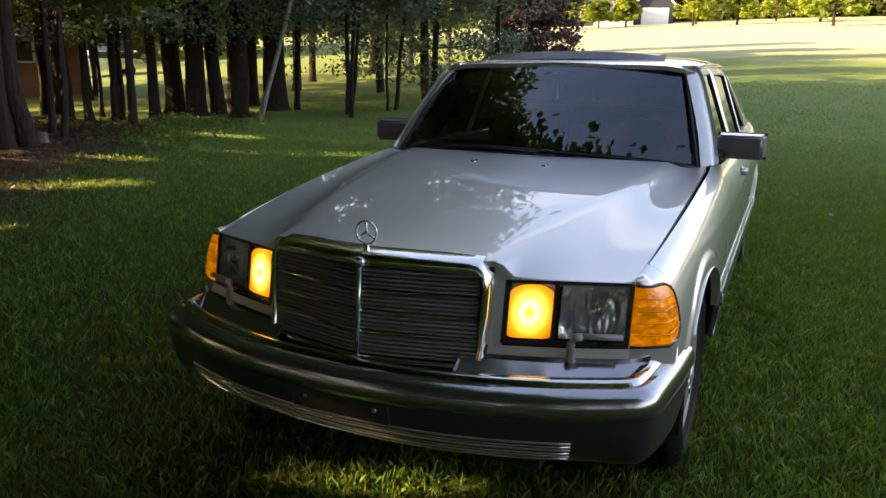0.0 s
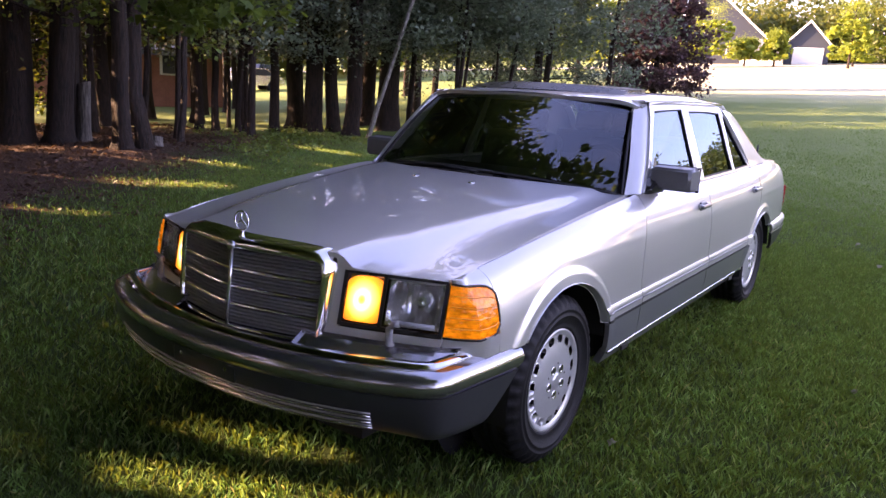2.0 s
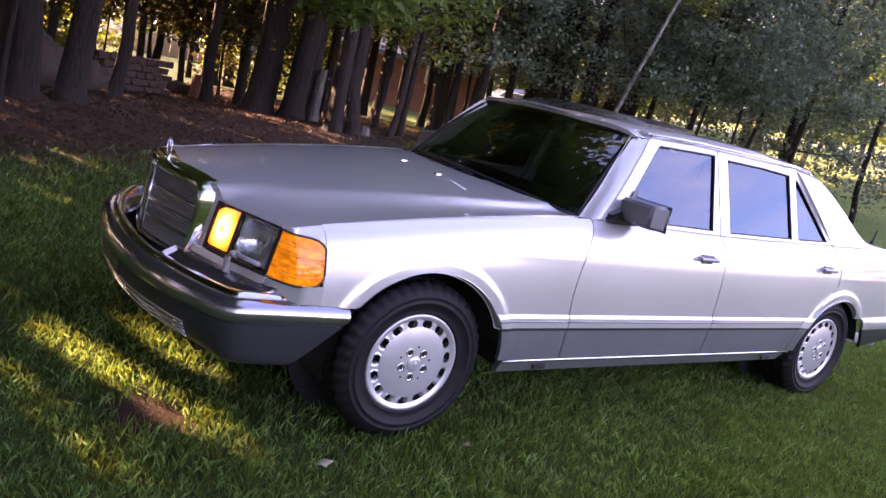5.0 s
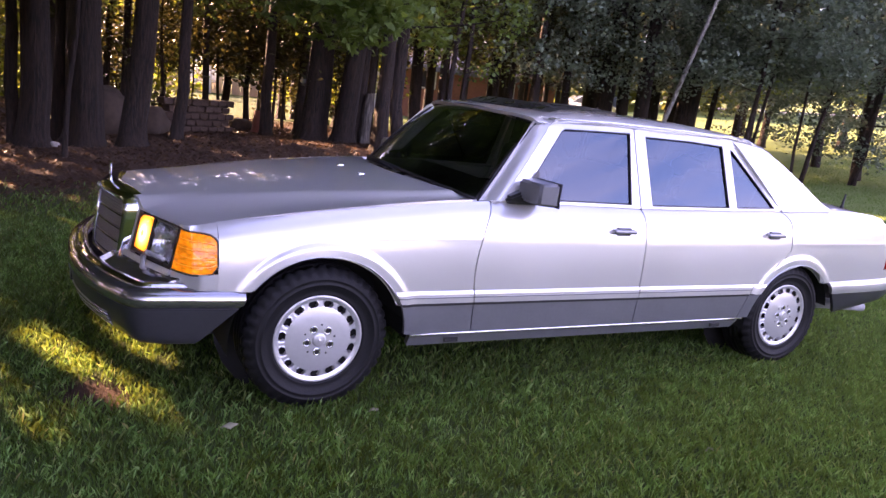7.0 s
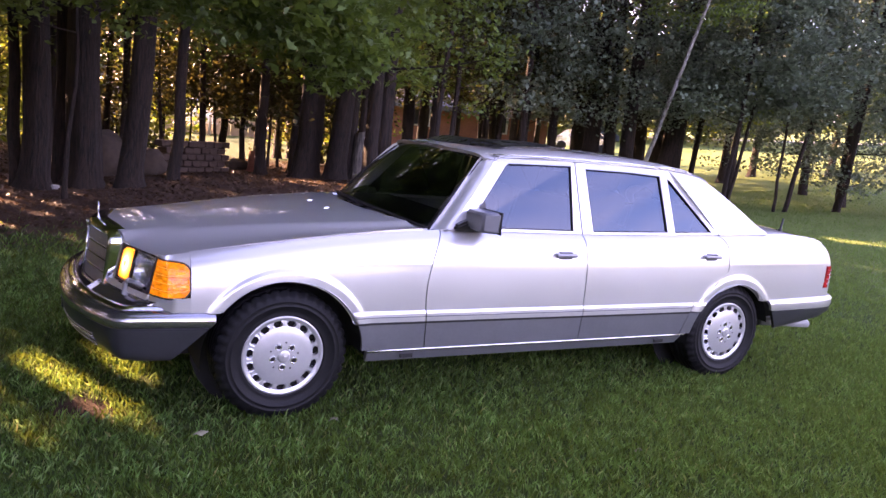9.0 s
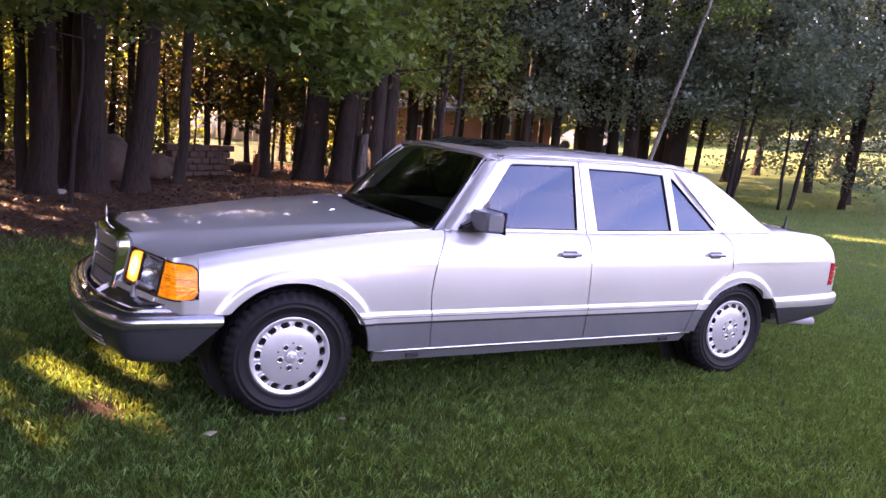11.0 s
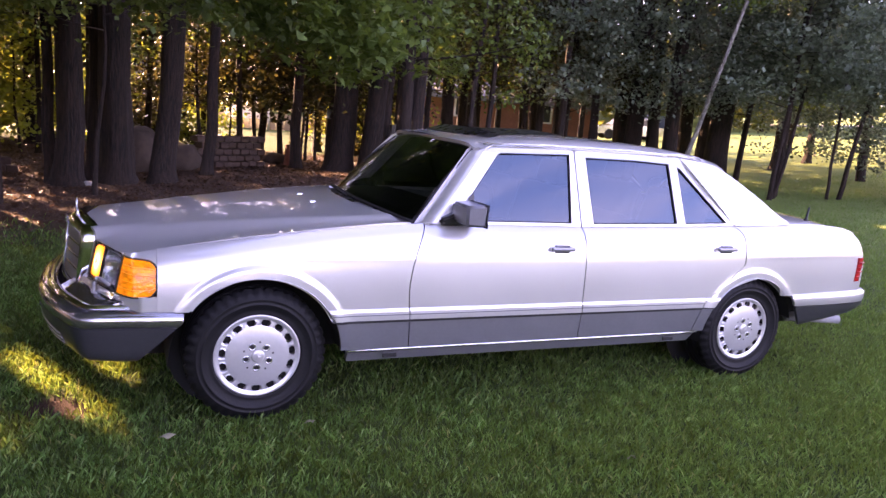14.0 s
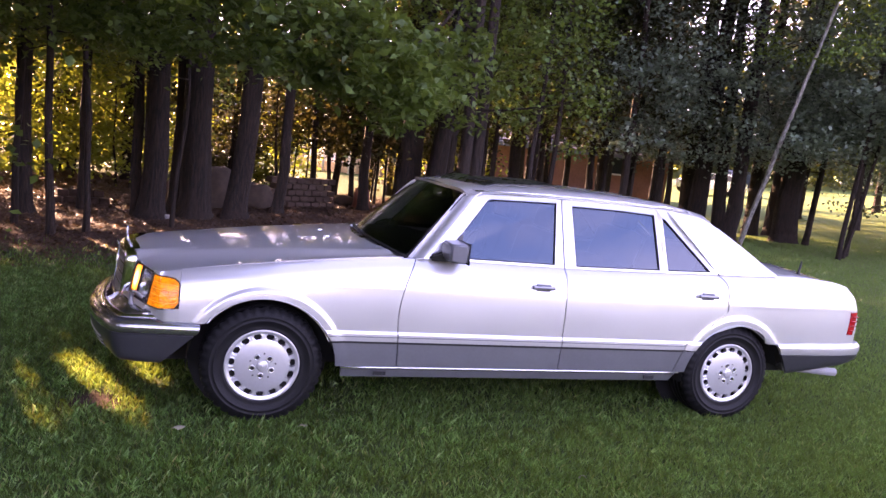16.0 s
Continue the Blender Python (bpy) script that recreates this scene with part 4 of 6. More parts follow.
        # gap line between doors, sills, strips
        for dr, x0 in ((front, 1.622), (rear, 2.803)):
            yy = flank(x0, 0.85)
            hd = rounded_box("door_handle", (x0, side * (yy + 0.022), 0.852), (0.150, 0.020, 0.022), GREY_TRIM, dr, 0.008, label="silver pull handle")
            rounded_box("handle_recess", (x0 + 0.005, side * (yy + 0.002), 0.850), (0.095, 0.012, 0.048), MIRROR_SHELL, hd, 0.005)
            rounded_box("handle_foot", (x0 - 0.060, side * (yy + 0.010), 0.852), (0.022, 0.025, 0.026), ALLOY, hd, 0.005)
            rounded_box("handle_foot", (x0 + 0.060, side * (yy + 0.010), 0.852), (0.022, 0.025, 0.026), ALLOY, hd, 0.005)
        skirts = [(fender, cst(0.395), lambda z: door_f(z) - gap), (front, lambda z: door_f(z) + gap, lambda z: door_b(z) - gap), (rear, lambda z: door_b(z) + gap, lambda z: 2.655 + 0.36 * (z - 0.47))]
        for own, a, b in skirts:
            a2 = a if own is not fender else (lambda z: math.sqrt(max(0.395 ** 2 - (z - 0.318) ** 2, 0)) + 0.002)
            side_panel("rub_strip", side, a2, b, cst(0.488), cst(0.548), 12, 10, PAINT, own, lambda v: 0.010 - 0.007 * max(0, (v - 0.72) / 0.28) ** 1.5, thick=0.02)
            side_panel("lower_cladding", side, a2, b, cst(0.336), cst(0.478), 12, 6, GREY_TRIM, own, 0.004, thick=0.02)
            side_panel("strip_inlay", side, a2, b, cst(0.477), cst(0.489), 12, 2, BLACK, own, 0.012, thick=0.01)
            side_panel("strip_edge", side, a2, b, cst(0.5135), cst(0.5190), 12, 1, MIRROR_SHELL, own, 0.0130, thick=0.004)
        side_panel("rub_strip", side, lambda z: 2.662 + 0.36 * (z - 0.47), lambda z: 3.073 - math.sqrt(0.372 ** 2 - (z - 0.30) ** 2), cst(0.488), cst(0.548), 4, 10, PAINT, car, lambda v: 0.010 - 0.007 * max(0, (v - 0.72) / 0.28) ** 1.5, thick=0.02)
        side_panel("lower_cladding", side, lambda z: 2.662 + 0.36 * (z - 0.47), lambda z: 3.073 - math.sqrt(0.372 ** 2 - (z - 0.30) ** 2), cst(0.336), cst(0.478), 4, 4, GREY_TRIM, car, 0.004, thick=0.02)
        side_panel("sill", side, lambda z: 0.435 + 0.05 * (0.33 - z), lambda z: 2.655 - 0.5 * (0.33 - z), lambda x: 0.262, cst(0.322), 12, 4, GREY_TRIM, car, lambda v: -0.030 + 0.020 * v, thick=0.03)
        tube("sill_trim", [(x, side * (flank(x, 0.33) - 0.002), 0.328) for x in np.linspace(0.43, 2.66, 14)], 0.0080, SILVER_TRIM, car, 8)
        for x0 in (0.66, 2.45):
            rounded_box("jack_cover", (x0, side * 0.866, 0.292), (0.075, 0.01, 0.022), BLACK, car, 0.003)

        # rear quarter, pillars, rail
        qx = np.unique(np.r_[np.linspace(0, 1, 64), (np.array([3.40, 3.42, 3.43, 3.438, 3.443, 3.45]) - 2.735) / (4.21 - 2.735)])
        side_panel("rear_quarter", side, lambda z: 2.735 + max(0, min(z, 0.755) - 0.555) * 1.21 if z < 0.9 else 2.978 - 0.05 * max((z - 0.90) / 0.09, 0) ** 2, lambda z: 4.155 - 0.02 * abs(z - 0.75) / 0.2,
                   lambda x: arch(x, *REAR_ARCH, 0.545), lambda x: z_shoulder(x) + 0.004, 40, 52, PAINT, car, us=qx)
        tp = sheet("quarter_top", lambda u, v: (lambda x: (x, side * ((0.778 * k_plan(x)) * (1 - v) + (0.742 * k_plan(x)) * v), z_shoulder(x) + 0.003 + (z_lid(max(x, 3.4)) - 0.028 - z_shoulder(x) - 0.003) * v))(3.38 + 0.76 * u), 16, 3, PAINT, car, 0.01, flip=(side > 0))
        a_line = [(0.800, 0.955), (1.00, 1.195), (1.13, 1.345), (1.20, 1.385)]
        b_line = [(0.874, 0.972), (1.06, 1.192), (1.195, 1.352), (1.262, 1.388)]
        sheet("front_pillar", lambda u, v: (lambda a, b: (a[0] * (1 - v) + b[0] * v, side * (y_glass((a[1] * (1 - v) + b[1] * v)) - 0.062 * (1 - v) ** 2 + 0.008), a[1] * (1 - v) + b[1] * v))(
            (lerp_table(u, [0, 0.4, 0.75, 1], [p[0] for p in a_line]), lerp_table(u, [0, 0.4, 0.75, 1], [p[1] for p in a_line])),
            (lerp_table(u, [0, 0.4, 0.75, 1], [p[0] for p in b_line]), lerp_table(u, [0, 0.4, 0.75, 1], [p[1] for p in b_line]))), 12, 5, PAINT, car, 0.015, flip=(side > 0))
        low = lambda x: float(np.interp(x, [2.55, 2.925, 2.98, 3.40], [1.384, 0.990, 0.988, 1.000]))
        upp = lambda x: float(np.interp(x, [2.55, 2.70, 2.85, 3.0, 3.15, 3.30, 3.40], [1.392, 1.388, 1.345, 1.270, 1.180, 1.085, 1.030]))
        sheet("roof_rail", lambda u, v: (lambda x: (x, side * ((0.640 if x < 2.5 else y_glass(upp(x)) - 0.024) * (1 - v) + (0.626 if x < 2.5 else 0.612) * v), (min(1.392, z_roof(x) - 0.050) if x < 2.55 else upp(x)) * (1 - v) + (z_roof(x) - 0.044) * v))(1.18 + 1.74 * u), 26, 5, PAINT, car, 0.015, flip=(side > 0))
        sheet("pillar_return", lambda u, v: (lambda x: (x, side * (y_glass(min(upp(x), 1.4)) - 0.024 - 0.03 * max(0, x - 2.9) - 0.07 * v), upp(x) + 0.006 * v))(2.90 + 0.50 * u), 12, 3, PAINT, car, 0.01, flip=(side > 0))
        sheet("rear_pillar", lambda u, v: (lambda x: (lambda z: (x, side * (y_glass(min(z, 1.40)) - 0.030 * v ** 3 - 0.03 * max(0, (x - 2.9)) * v + 0.006), z))(low(x) * (1 - v) + upp(x) * v))(2.552 + 0.85 * u), 24, 8, PAINT, car, 0.015, flip=(side > 0))
        tube("rain_gutter", [(1.20, side * 0.640, 1.392), (1.6, side * 0.634, 1.405), (2.2, side * 0.632, 1.405), (2.6, side * 0.632, 1.392)], 0.006, SILVER_TRIM, car, 6)

        # mirror, lamps behind
        mi = new("door_mirror")
        mi.parent = front
        tagged(mi, "boxy black door mirror with a grey rear shell")
        bm = bmesh.new()
        vs = box_bm(bm, 1.030, side * 0.884, 1.040, 0.105, 0.214, 0.116)
        for w in vs:
            if w.co.x < 1.03:
                w.co.y = side * (0.884 + (abs(w.co.y) - 0.884) * 0.90 - 0.004)
                w.co.z = 1.040 + (w.co.z - 1.040) * 0.90
        bmesh.ops.bevel(bm, geom=bm.edges[:], offset=0.012, segments=3, affect="EDGES")
        part("mirror_housing", bm, MIRROR_SHELL, mi, "satin dark grey shell", smooth=True)
        rim = [(1.086, side * y, z) for y, z in ((0.781, 0.985), (0.987, 0.985), (0.987, 1.095), (0.781, 1.095), (0.781, 0.985))]
        tube("mirror_rim", rim, 0.007, BLACK, mi, 6)
        rounded_box("mirror_glass", (1.090, side * 0.884, 1.040), (0.004, 0.190, 0.098), MIRROR, mi, 0.0015)
        bm = bmesh.new()
        vs = box_bm(bm, 1.006, side * 0.800, 1.022, 0.190, 0.070, 0.112)
        for w in vs:
            if w.co.x < 1.0:
                w.co.z -= 0.078 * (w.co.z > 1.03)
                w.co.y = side * (abs(w.co.y) - 0.012)
        bmesh.ops.bevel(bm, geom=bm.edges[:], offset=0.012, segments=2, affect="EDGES")
        part("mirror_foot", bm, BLACK_GLOSS, mi, smooth=True)
        tl = sheet("tail_light", lambda u, v: (4.050 + 0.100 * u + 0.026 * v * (1 - u), side * (flank(4.050 + 0.100 * u, 0.70) + 0.004 - 0.05 * max(0, u - 0.75)), 0.615 + 0.165 * v), 6, 10, RED_LENS, car, 0.03, flip=(side > 0), label="ribbed red tail light")
        for k in range(1, 5):
            tube("lens_rib", [(4.045 + 0.005 * k + 0.103 * u, side * (flank(4.055 + 0.100 * u, 0.70) + 0.006 - 0.05 * max(0, u - 0.75)), 0.615 + 0.033 * k) for u in (0.1, 0.4, 0.7, 1.0)], 0.005, RED_LENS, tl, 6)
        # wheels
        wheel(side, 0.0, 0.846, 0.318, True).parent = car
        wheel(side, 3.075, 0.842, 0.318, False).parent = car

    # bumpers
    def bumper(name, path, section, mat, parent, cut=None, label=""):
        px, py = [p[0] for p in path], [p[1] for p in path]
        d = np.r_[0, np.cumsum(np.hypot(np.diff(px), np.diff(py)))]
        fx, fy = smooth_table(d, px), smooth_table(d, py)
        L = d[-1]

        def half(side):
            def f(u, v):
                s = u * L
                o = np.interp(v, np.linspace(0, 1, len(section)), [q[0] for q in section])
                z = np.interp(v, np.linspace(0, 1, len(section)), [q[1] for q in section])
                s = s - (cut(z) * u ** 6 if cut else 0)
                if name == "bumper_apron":
                    w = min(max((s - 0.66) / 0.40, 0), 1)
                    o = o * (1 - 0.72 * w * w * (3 - 2 * w))
                tx, ty = fx(min(s + 0.004, L)) - fx(max(s - 0.004, 0)), fy(min(s + 0.004, L)) - fy(max(s - 0.004, 0))
                nn = math.hypot(tx, ty) or 1
                dip = 0.015 * max(0, 1 - s / 1.1) if path[0][0] < 1 else 0
                if path[0][0] > 1 and z < 0.466:
                    dip = -(0.466 - z) * 0.62 * min(max((fx(s) - 3.45) / 0.75, 0), 1)
                return (fx(s) - ty / nn * o * (-1 if path[0][0] > 1 else 1), side * (fy(s) + abs(tx) / nn * o), z - dip)
            flip = (side < 0) == (path[0][0] < 1)
            return sheet(name, f, 46, (len(section) - 1) * 2, mat, parent, 0.02, flip=flip, label=label)
        return [half(-1), half(1)]
    fb = new("front_bumper")
    fb.parent = car
    tagged(fb, "deep front bumper with chrome top and grey apron")
    path = [(-0.978, 0), (-0.974, 0.15), (-0.960, 0.30), (-0.930, 0.45), (-0.886, 0.60), (-0.845, 0.70), (-0.815, 0.765), (-0.790, 0.808), (-0.756, 0.838), (-0.70, 0.852), (-0.62, 0.862), (-0.48, 0.878), (-0.342, 0.888)]
    cut = lambda z: max(0, (0.51 - z)) * 1.05
    bumper("bumper_band", path, [(-0.102, 0.515), (-0.096, 0.562), (-0.070, 0.566), (-0.036, 0.560), (-0.010, 0.545), (0.0, 0.525), (0.001, 0.504), (-0.006, 0.488)], BAND, fb, cut, "silver bumper band")
    bumper("bumper_apron", path, [(-0.008, 0.484), (-0.010, 0.460), (-0.016, 0.430), (-0.026, 0.400), (-0.038, 0.370), (-0.055, 0.346), (-0.085, 0.330), (-0.135, 0.323)], APRON, fb, cut, "grey plastic apron")
    bumper("band_joint", path, [(-0.012, 0.490), (-0.012, 0.482)], BLACK, fb, cut)
    cpath = path[:11] + [(-0.55, 0.871), (-0.49, 0.877)]
    bumper("chrome_trim", cpath, [(-0.097, 0.562), (-0.088, 0.577), (-0.064, 0.579), (-0.050, 0.566)], CHROME, fb, None, "polished chrome strip")
    bx = smooth_table([p[1] for p in path[:9]], [p[0] for p in path[:9]])
    # slots across the foot of the apron
    for k in range(6):
        z = 0.356 + 0.0118 * k
        o = float(np.interp(z, [0.346, 0.370, 0.400, 0.430], [0.055, 0.038, 0.026, 0.016])) - 0.002
        half = []
        for y in np.linspace(0, 0.65, 18):
            slope = (bx(y + 0.01) - bx(y - 0.01)) / 0.02 if y > 0.01 else 0.0
            n = math.hypot(1, slope)
            half.append((bx(y) + o / n, y - o * slope / n, z - 0.015 * max(0, 1 - y / 1.1)))
        tube("vent_slat", [(x, -y, w) for x, y, w in reversed(half[1:])] + half, 0.0034, SLAT if k % 2 else SILVER_TRIM, fb, 6)
    rounded_box("plate_mount", (-0.960, 0.0, 0.437), (0.014, 0.32, 0.060), APRON, fb, 0.006, label="empty number plate mount")
    for y in (-0.115, 0.115):
        v, f = lathe_y([(0, 0.004), (0.006, 0.003), (0.008, 0)], 10)
        mesh_object("plate_screw", v, f, CHROME, fb, m=pose(-0.968, y, 0.447, 0, 0, 90))
    for side in (-1, 1):
        def shelf(u, v):
            y = 0.30 + 0.49 * u
            back = float(np.interp(y, [0.30, 0.36, 0.55, 0.74, 0.80], [-0.790, -0.775, -0.720, -0.640, -0.580]))
            return (bx(y) + 0.096 + (back - bx(y) - 0.096) * v, side * y, 0.536 + 0.048 * v)
        sheet("bumper_filler", shelf, 14, 4, BAND, fb, 0.012, flip=(side < 0), label="silver filler panel behind the bumper")
    sheet("filler_gap", lambda u, v: (bx(abs(2 * u - 1) * 0.8) + 0.03 + 0.16 * v, (2 * u - 1) * 0.80, 0.500), 16, 2, BLACK, fb, 0.01)
    rb = new("rear_bumper")
    rb.parent = car
    tagged(rb, "rear bumper with silver band and grey apron")
    rpath = [(4.310, 0), (4.305, 0.3), (4.292, 0.6), (4.262, 0.74), (4.212, 0.805), (4.12, 0.838), (3.9, 0.868), (3.42, 0.890)]
    rcut = lambda z: max(0, (0.54 - z)) * 0.55
    bumper("bumper_band", rpath, [(-0.08, 0.548), (-0.02, 0.552), (0.0, 0.535), (0.003, 0.50), (-0.004, 0.470)], PAINT, rb, rcut)
    bumper("bumper_apron", rpath, [(-0.006, 0.466), (-0.008, 0.43), (-0.02, 0.38), (-0.05, 0.335), (-0.1, 0.32)], APRON, rb, rcut)
    for y in (-0.58, -0.50):
        tube("exhaust_pipe", [(3.75, y, 0.295), (3.98, y - 0.04, 0.290), (4.17, y - 0.09, 0.288)], [0.028, 0.030, 0.031], WIPER_GREY, car, 12)
    tube("aerial", [(3.700, -0.650, 0.985), (3.702, -0.650, 1.015), (3.706, -0.650, 1.03), (3.716, -0.650, 1.105)], [0.018, 0.016, 0.008, 0.006], BLACK, car, 8)

    # underbody and inside
    bm = bmesh.new()
    box_bm(bm, 1.7, 0, 0.40, 4.9, 1.06, 0.30)
    box_bm(bm, 1.55, 0, 0.36, 2.2, 1.60, 0.16)
    box_bm(bm, -0.08, 0, 0.60, 0.86, 1.00, 0.38)
    box_bm(bm, 1.75, 0, 0.62, 2.3, 1.66, 0.50)
    box_bm(bm, 3.8, 0, 0.74, 0.72, 1.30, 0.36)
    box_bm(bm, -0.49, 0, 0.65, 0.10, 1.2, 0.22)
    part("underbody", bm, CAVITY, car)
    rounded_box("dashboard", (0.98, 0, 0.93), (0.42, 1.36, 0.13), LEATHER, car, 0.05)
    wheel_pts = [(1.30 + 0.07 * math.sin(t), -0.37 + 0.19 * math.cos(t), 0.965 + 0.175 * math.sin(t)) for t in np.linspace(0, 2 * math.pi, 25)]
    tube("steering_wheel", wheel_pts, 0.014, BLACK, car, 8, caps=False)
    for x0, tilt in ((1.62, 14), (2.62, 18)):
        for y in (-0.36, 0.36):
            st = new("seat")
            st.parent = car
            m = pose(x0, y, 0.86, 0, tilt, 0)
            rounded_box("seat_back", (0.12, 0, 0.06), (0.16, 0.52, 0.56), LEATHER, st, 0.06, m)
            rounded_box("headrest", (0.12, 0, 0.42), (0.09, 0.27, 0.15), LEATHER, st, 0.035, m)
            rounded_box("seat_cushion", (-0.22, 0, -0.05), (0.55, 0.52, 0.14), LEATHER, st, 0.05, m)
    rounded_box("inner_mirror", (1.17, 0, 1.325), (0.03, 0.22, 0.055), BLACK, car, 0.012)
    car.scale = (1, 1, 0.987)
    return car


build_car()


# ---- the ground ----
def heights(x, y):
    """Height of the ground: level at the car, a low bank in the wood, a long rise beyond."""
    q = x - 13 - 0.25 * np.maximum(y, 0)
    r = np.where(q / 1.5 > 30, q, 1.5 * np.log1p(np.exp(np.minimum(q / 1.5, 30))))
    return 0.072 * r + 0.22 * np.exp(-((x - 4.9) ** 2 / 10 + (y - 9.2) ** 2 / 5)) - 0.012


def build_ground():
    xs = np.r_[-600, -300, -150, -80, -50, -30, np.arange(-20, -6, 1.0), np.arange(-6, 14, 0.25), np.arange(14, 40, 1.0), np.arange(40, 120, 5.0), np.arange(120, 301, 20.0), 450, 700]
    ys = np.r_[-600, -300, -150, -80, -50, -30, np.arange(-20, -6, 1.0), np.arange(-6, 16, 0.25), np.arange(16, 40, 1.0), np.arange(40, 120, 5.0), np.arange(120, 301, 20.0), 450, 700]
    X, Y = np.meshgrid(xs, ys, indexing="ij")
    rng = np.random.default_rng(5)
    Z = heights(X, Y) + rng.normal(0, 0.006, X.shape) * (np.hypot(X, Y) < 25)
    a, b = X.shape
    i = np.arange(a * b).reshape(a, b)
    q = np.stack([i[:-1, :-1], i[1:, :-1], i[1:, 1:], i[:-1, 1:]], -1).reshape(-1, 4)
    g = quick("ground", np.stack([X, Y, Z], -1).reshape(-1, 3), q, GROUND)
    g.data.polygons.foreach_set("use_smooth", [True] * len(g.data.polygons))
    tagged(g, "mown lawn rising to a far field, bare soil under trees", "ground", kind="structure")


build_ground()


def soil_line(x):
    return np.maximum(3.6, 4.1 + 0.62 * x)


def blades(name, boxes, rng, label):
    """Grass: one tapering bent blade per quad. boxes: x0, x1, y0, y1, blades to the square metre, length, width."""
    V, n0 = [], 0
    for x0, x1, y0, y1, dens, ln, wd in boxes:
        n = int((x1 - x0) * (y1 - y0) * dens)
        x, y = rng.uniform(x0, x1, n) + rng.normal(0, 0.35, n), rng.uniform(y0, y1, n) + rng.normal(0, 0.35, n)
        bare = np.hypot((x + 0.88) / 0.17, (y + 0.52) / 0.15) < rng.uniform(0.5, 1.3, n)
        bald = (y > soil_line(x) + rng.normal(-0.3, 0.8, n)) & (y < 17.5) & (x < 10.5)
        keep = ~(bare | bald)
        x, y = x[keep], y[keep]
        n = len(x)
        z = heights(x, y) - 0.004
        clump = 0.75 + 0.5 * np.sin(x * 5.1 + 1.3 * np.sin(y * 3.7)) * np.sin(y * 4.3 + x * 1.7)
        L = ln * rng.uniform(0.55, 1.25, n) * (0.75 + 0.35 * clump)
        a, t = rng.uniform(0, 2 * np.pi, n), rng.uniform(0.05, 0.8, n)
        w = wd * rng.uniform(0.7, 1.3, n)
        dx, dy = np.cos(a) * t, np.sin(a) * t
        px, py = -np.sin(a + rng.normal(0, 0.6, n)) * w, np.cos(a) * w
        up = np.sqrt(np.maximum(1 - t * t, 0.08))
        p0 = np.stack([x - px, y - py, z], -1)
        p1 = np.stack([x + px, y + py, z], -1)
        mid = np.stack([x + dx * L * 0.35, y + dy * L * 0.35, z + up * L * 0.62], -1)
        side = np.stack([px, py, 0 * px], -1) * 0.55
        tip = np.stack([x + dx * L, y + dy * L, z + up * L * 0.95], -1)
        V.append(np.stack([p0, p1, mid + side, tip], 1).reshape(-1, 3))
        n0 += n
    V = np.concatenate(V)
    ob = quick(name, V, np.arange(len(V)).reshape(-1, 4), GRASS)
    return tagged(ob, label, "grass", kind="stuff")


rng = np.random.default_rng(11)
blades("lawn_grass", [(-3.2, 5.6, -5.0, -0.85, GRASS_DENSITY * 0.88, 0.054, 0.0018), (-3.2, -0.9, -0.85, 3.2, GRASS_DENSITY * 0.88, 0.054, 0.0018),
                      (-0.9, 5.6, -0.85, 1.3, GRASS_DENSITY * 0.35, 0.062, 0.0024),
                      (-3.5, 5.6, 1.3, 7.5, GRASS_DENSITY * 0.25, 0.065, 0.0036), (5.6, 9.0, -4.0, 9.5, GRASS_DENSITY * 0.15, 0.055, 0.0038), (9.0, 13.0, -5.0, 13.0, GRASS_DENSITY * 0.075, 0.050, 0.0048), (13.0, 18.0, -8.0, 14.0, GRASS_DENSITY * 0.04, 0.045, 0.006), (18.0, 26.0, -9.0, 14.0, GRASS_DENSITY * 0.015, 0.040, 0.009),
                      (-6.0, -3.2, -6.0, 5.0, GRASS_DENSITY * 0.06, 0.055, 0.006), (-12.0, -6.0, -9.0, 5.0, GRASS_DENSITY * 0.02, 0.055, 0.009), (-6.0, 5.6, -7.5, -5.0, GRASS_DENSITY * 0.06, 0.05, 0.006), (-6.0, 13.0, -11.0, -7.0, GRASS_DENSITY * 0.025, 0.05, 0.008)],
       rng, "short mown green lawn grass with a few dry blades")

# ---- trees ----
# strips of the ground that the low sun reaches between the crowns: two ends and half width
SUNLIT = [(-0.90, 0.68, -0.66, 0.02, 0.035), (-1.22, 0.48, -0.77, -0.60, 0.06), (-1.50, 0.25, -1.12, -0.72, 0.042), (2.64, -3.08, 2.74, -3.42, 0.04), (-0.50, -0.52, -0.36, -0.80, 0.02), (0.30, -1.22, 0.43, -1.46, 0.025),
          (2.75, 6.75, 3.6, 5.95, 0.22), (5.5, 7.5, 6.35, 6.0, 0.2), (7.2, 5.5, 7.45, 4.7, 0.2), (8.4, 9.3, 8.35, 8.0, 0.22), (1.0, 5.9, 1.5, 5.0, 0.06), (-0.6, 5.0, -0.2, 4.2, 0.05), (0.3, 6.6, 0.7, 5.9, 0.06),
          (2.0, 7.9, 2.4, 7.1, 0.06), (4.6, 7.6, 5.0, 6.9, 0.10), (13.0, 5.3, 13.8, 4.5, 0.4), (-1.9, 5.6, -1.5, 4.9, 0.05), (3.4, 9.8, 3.7, 9.2, 0.10)]


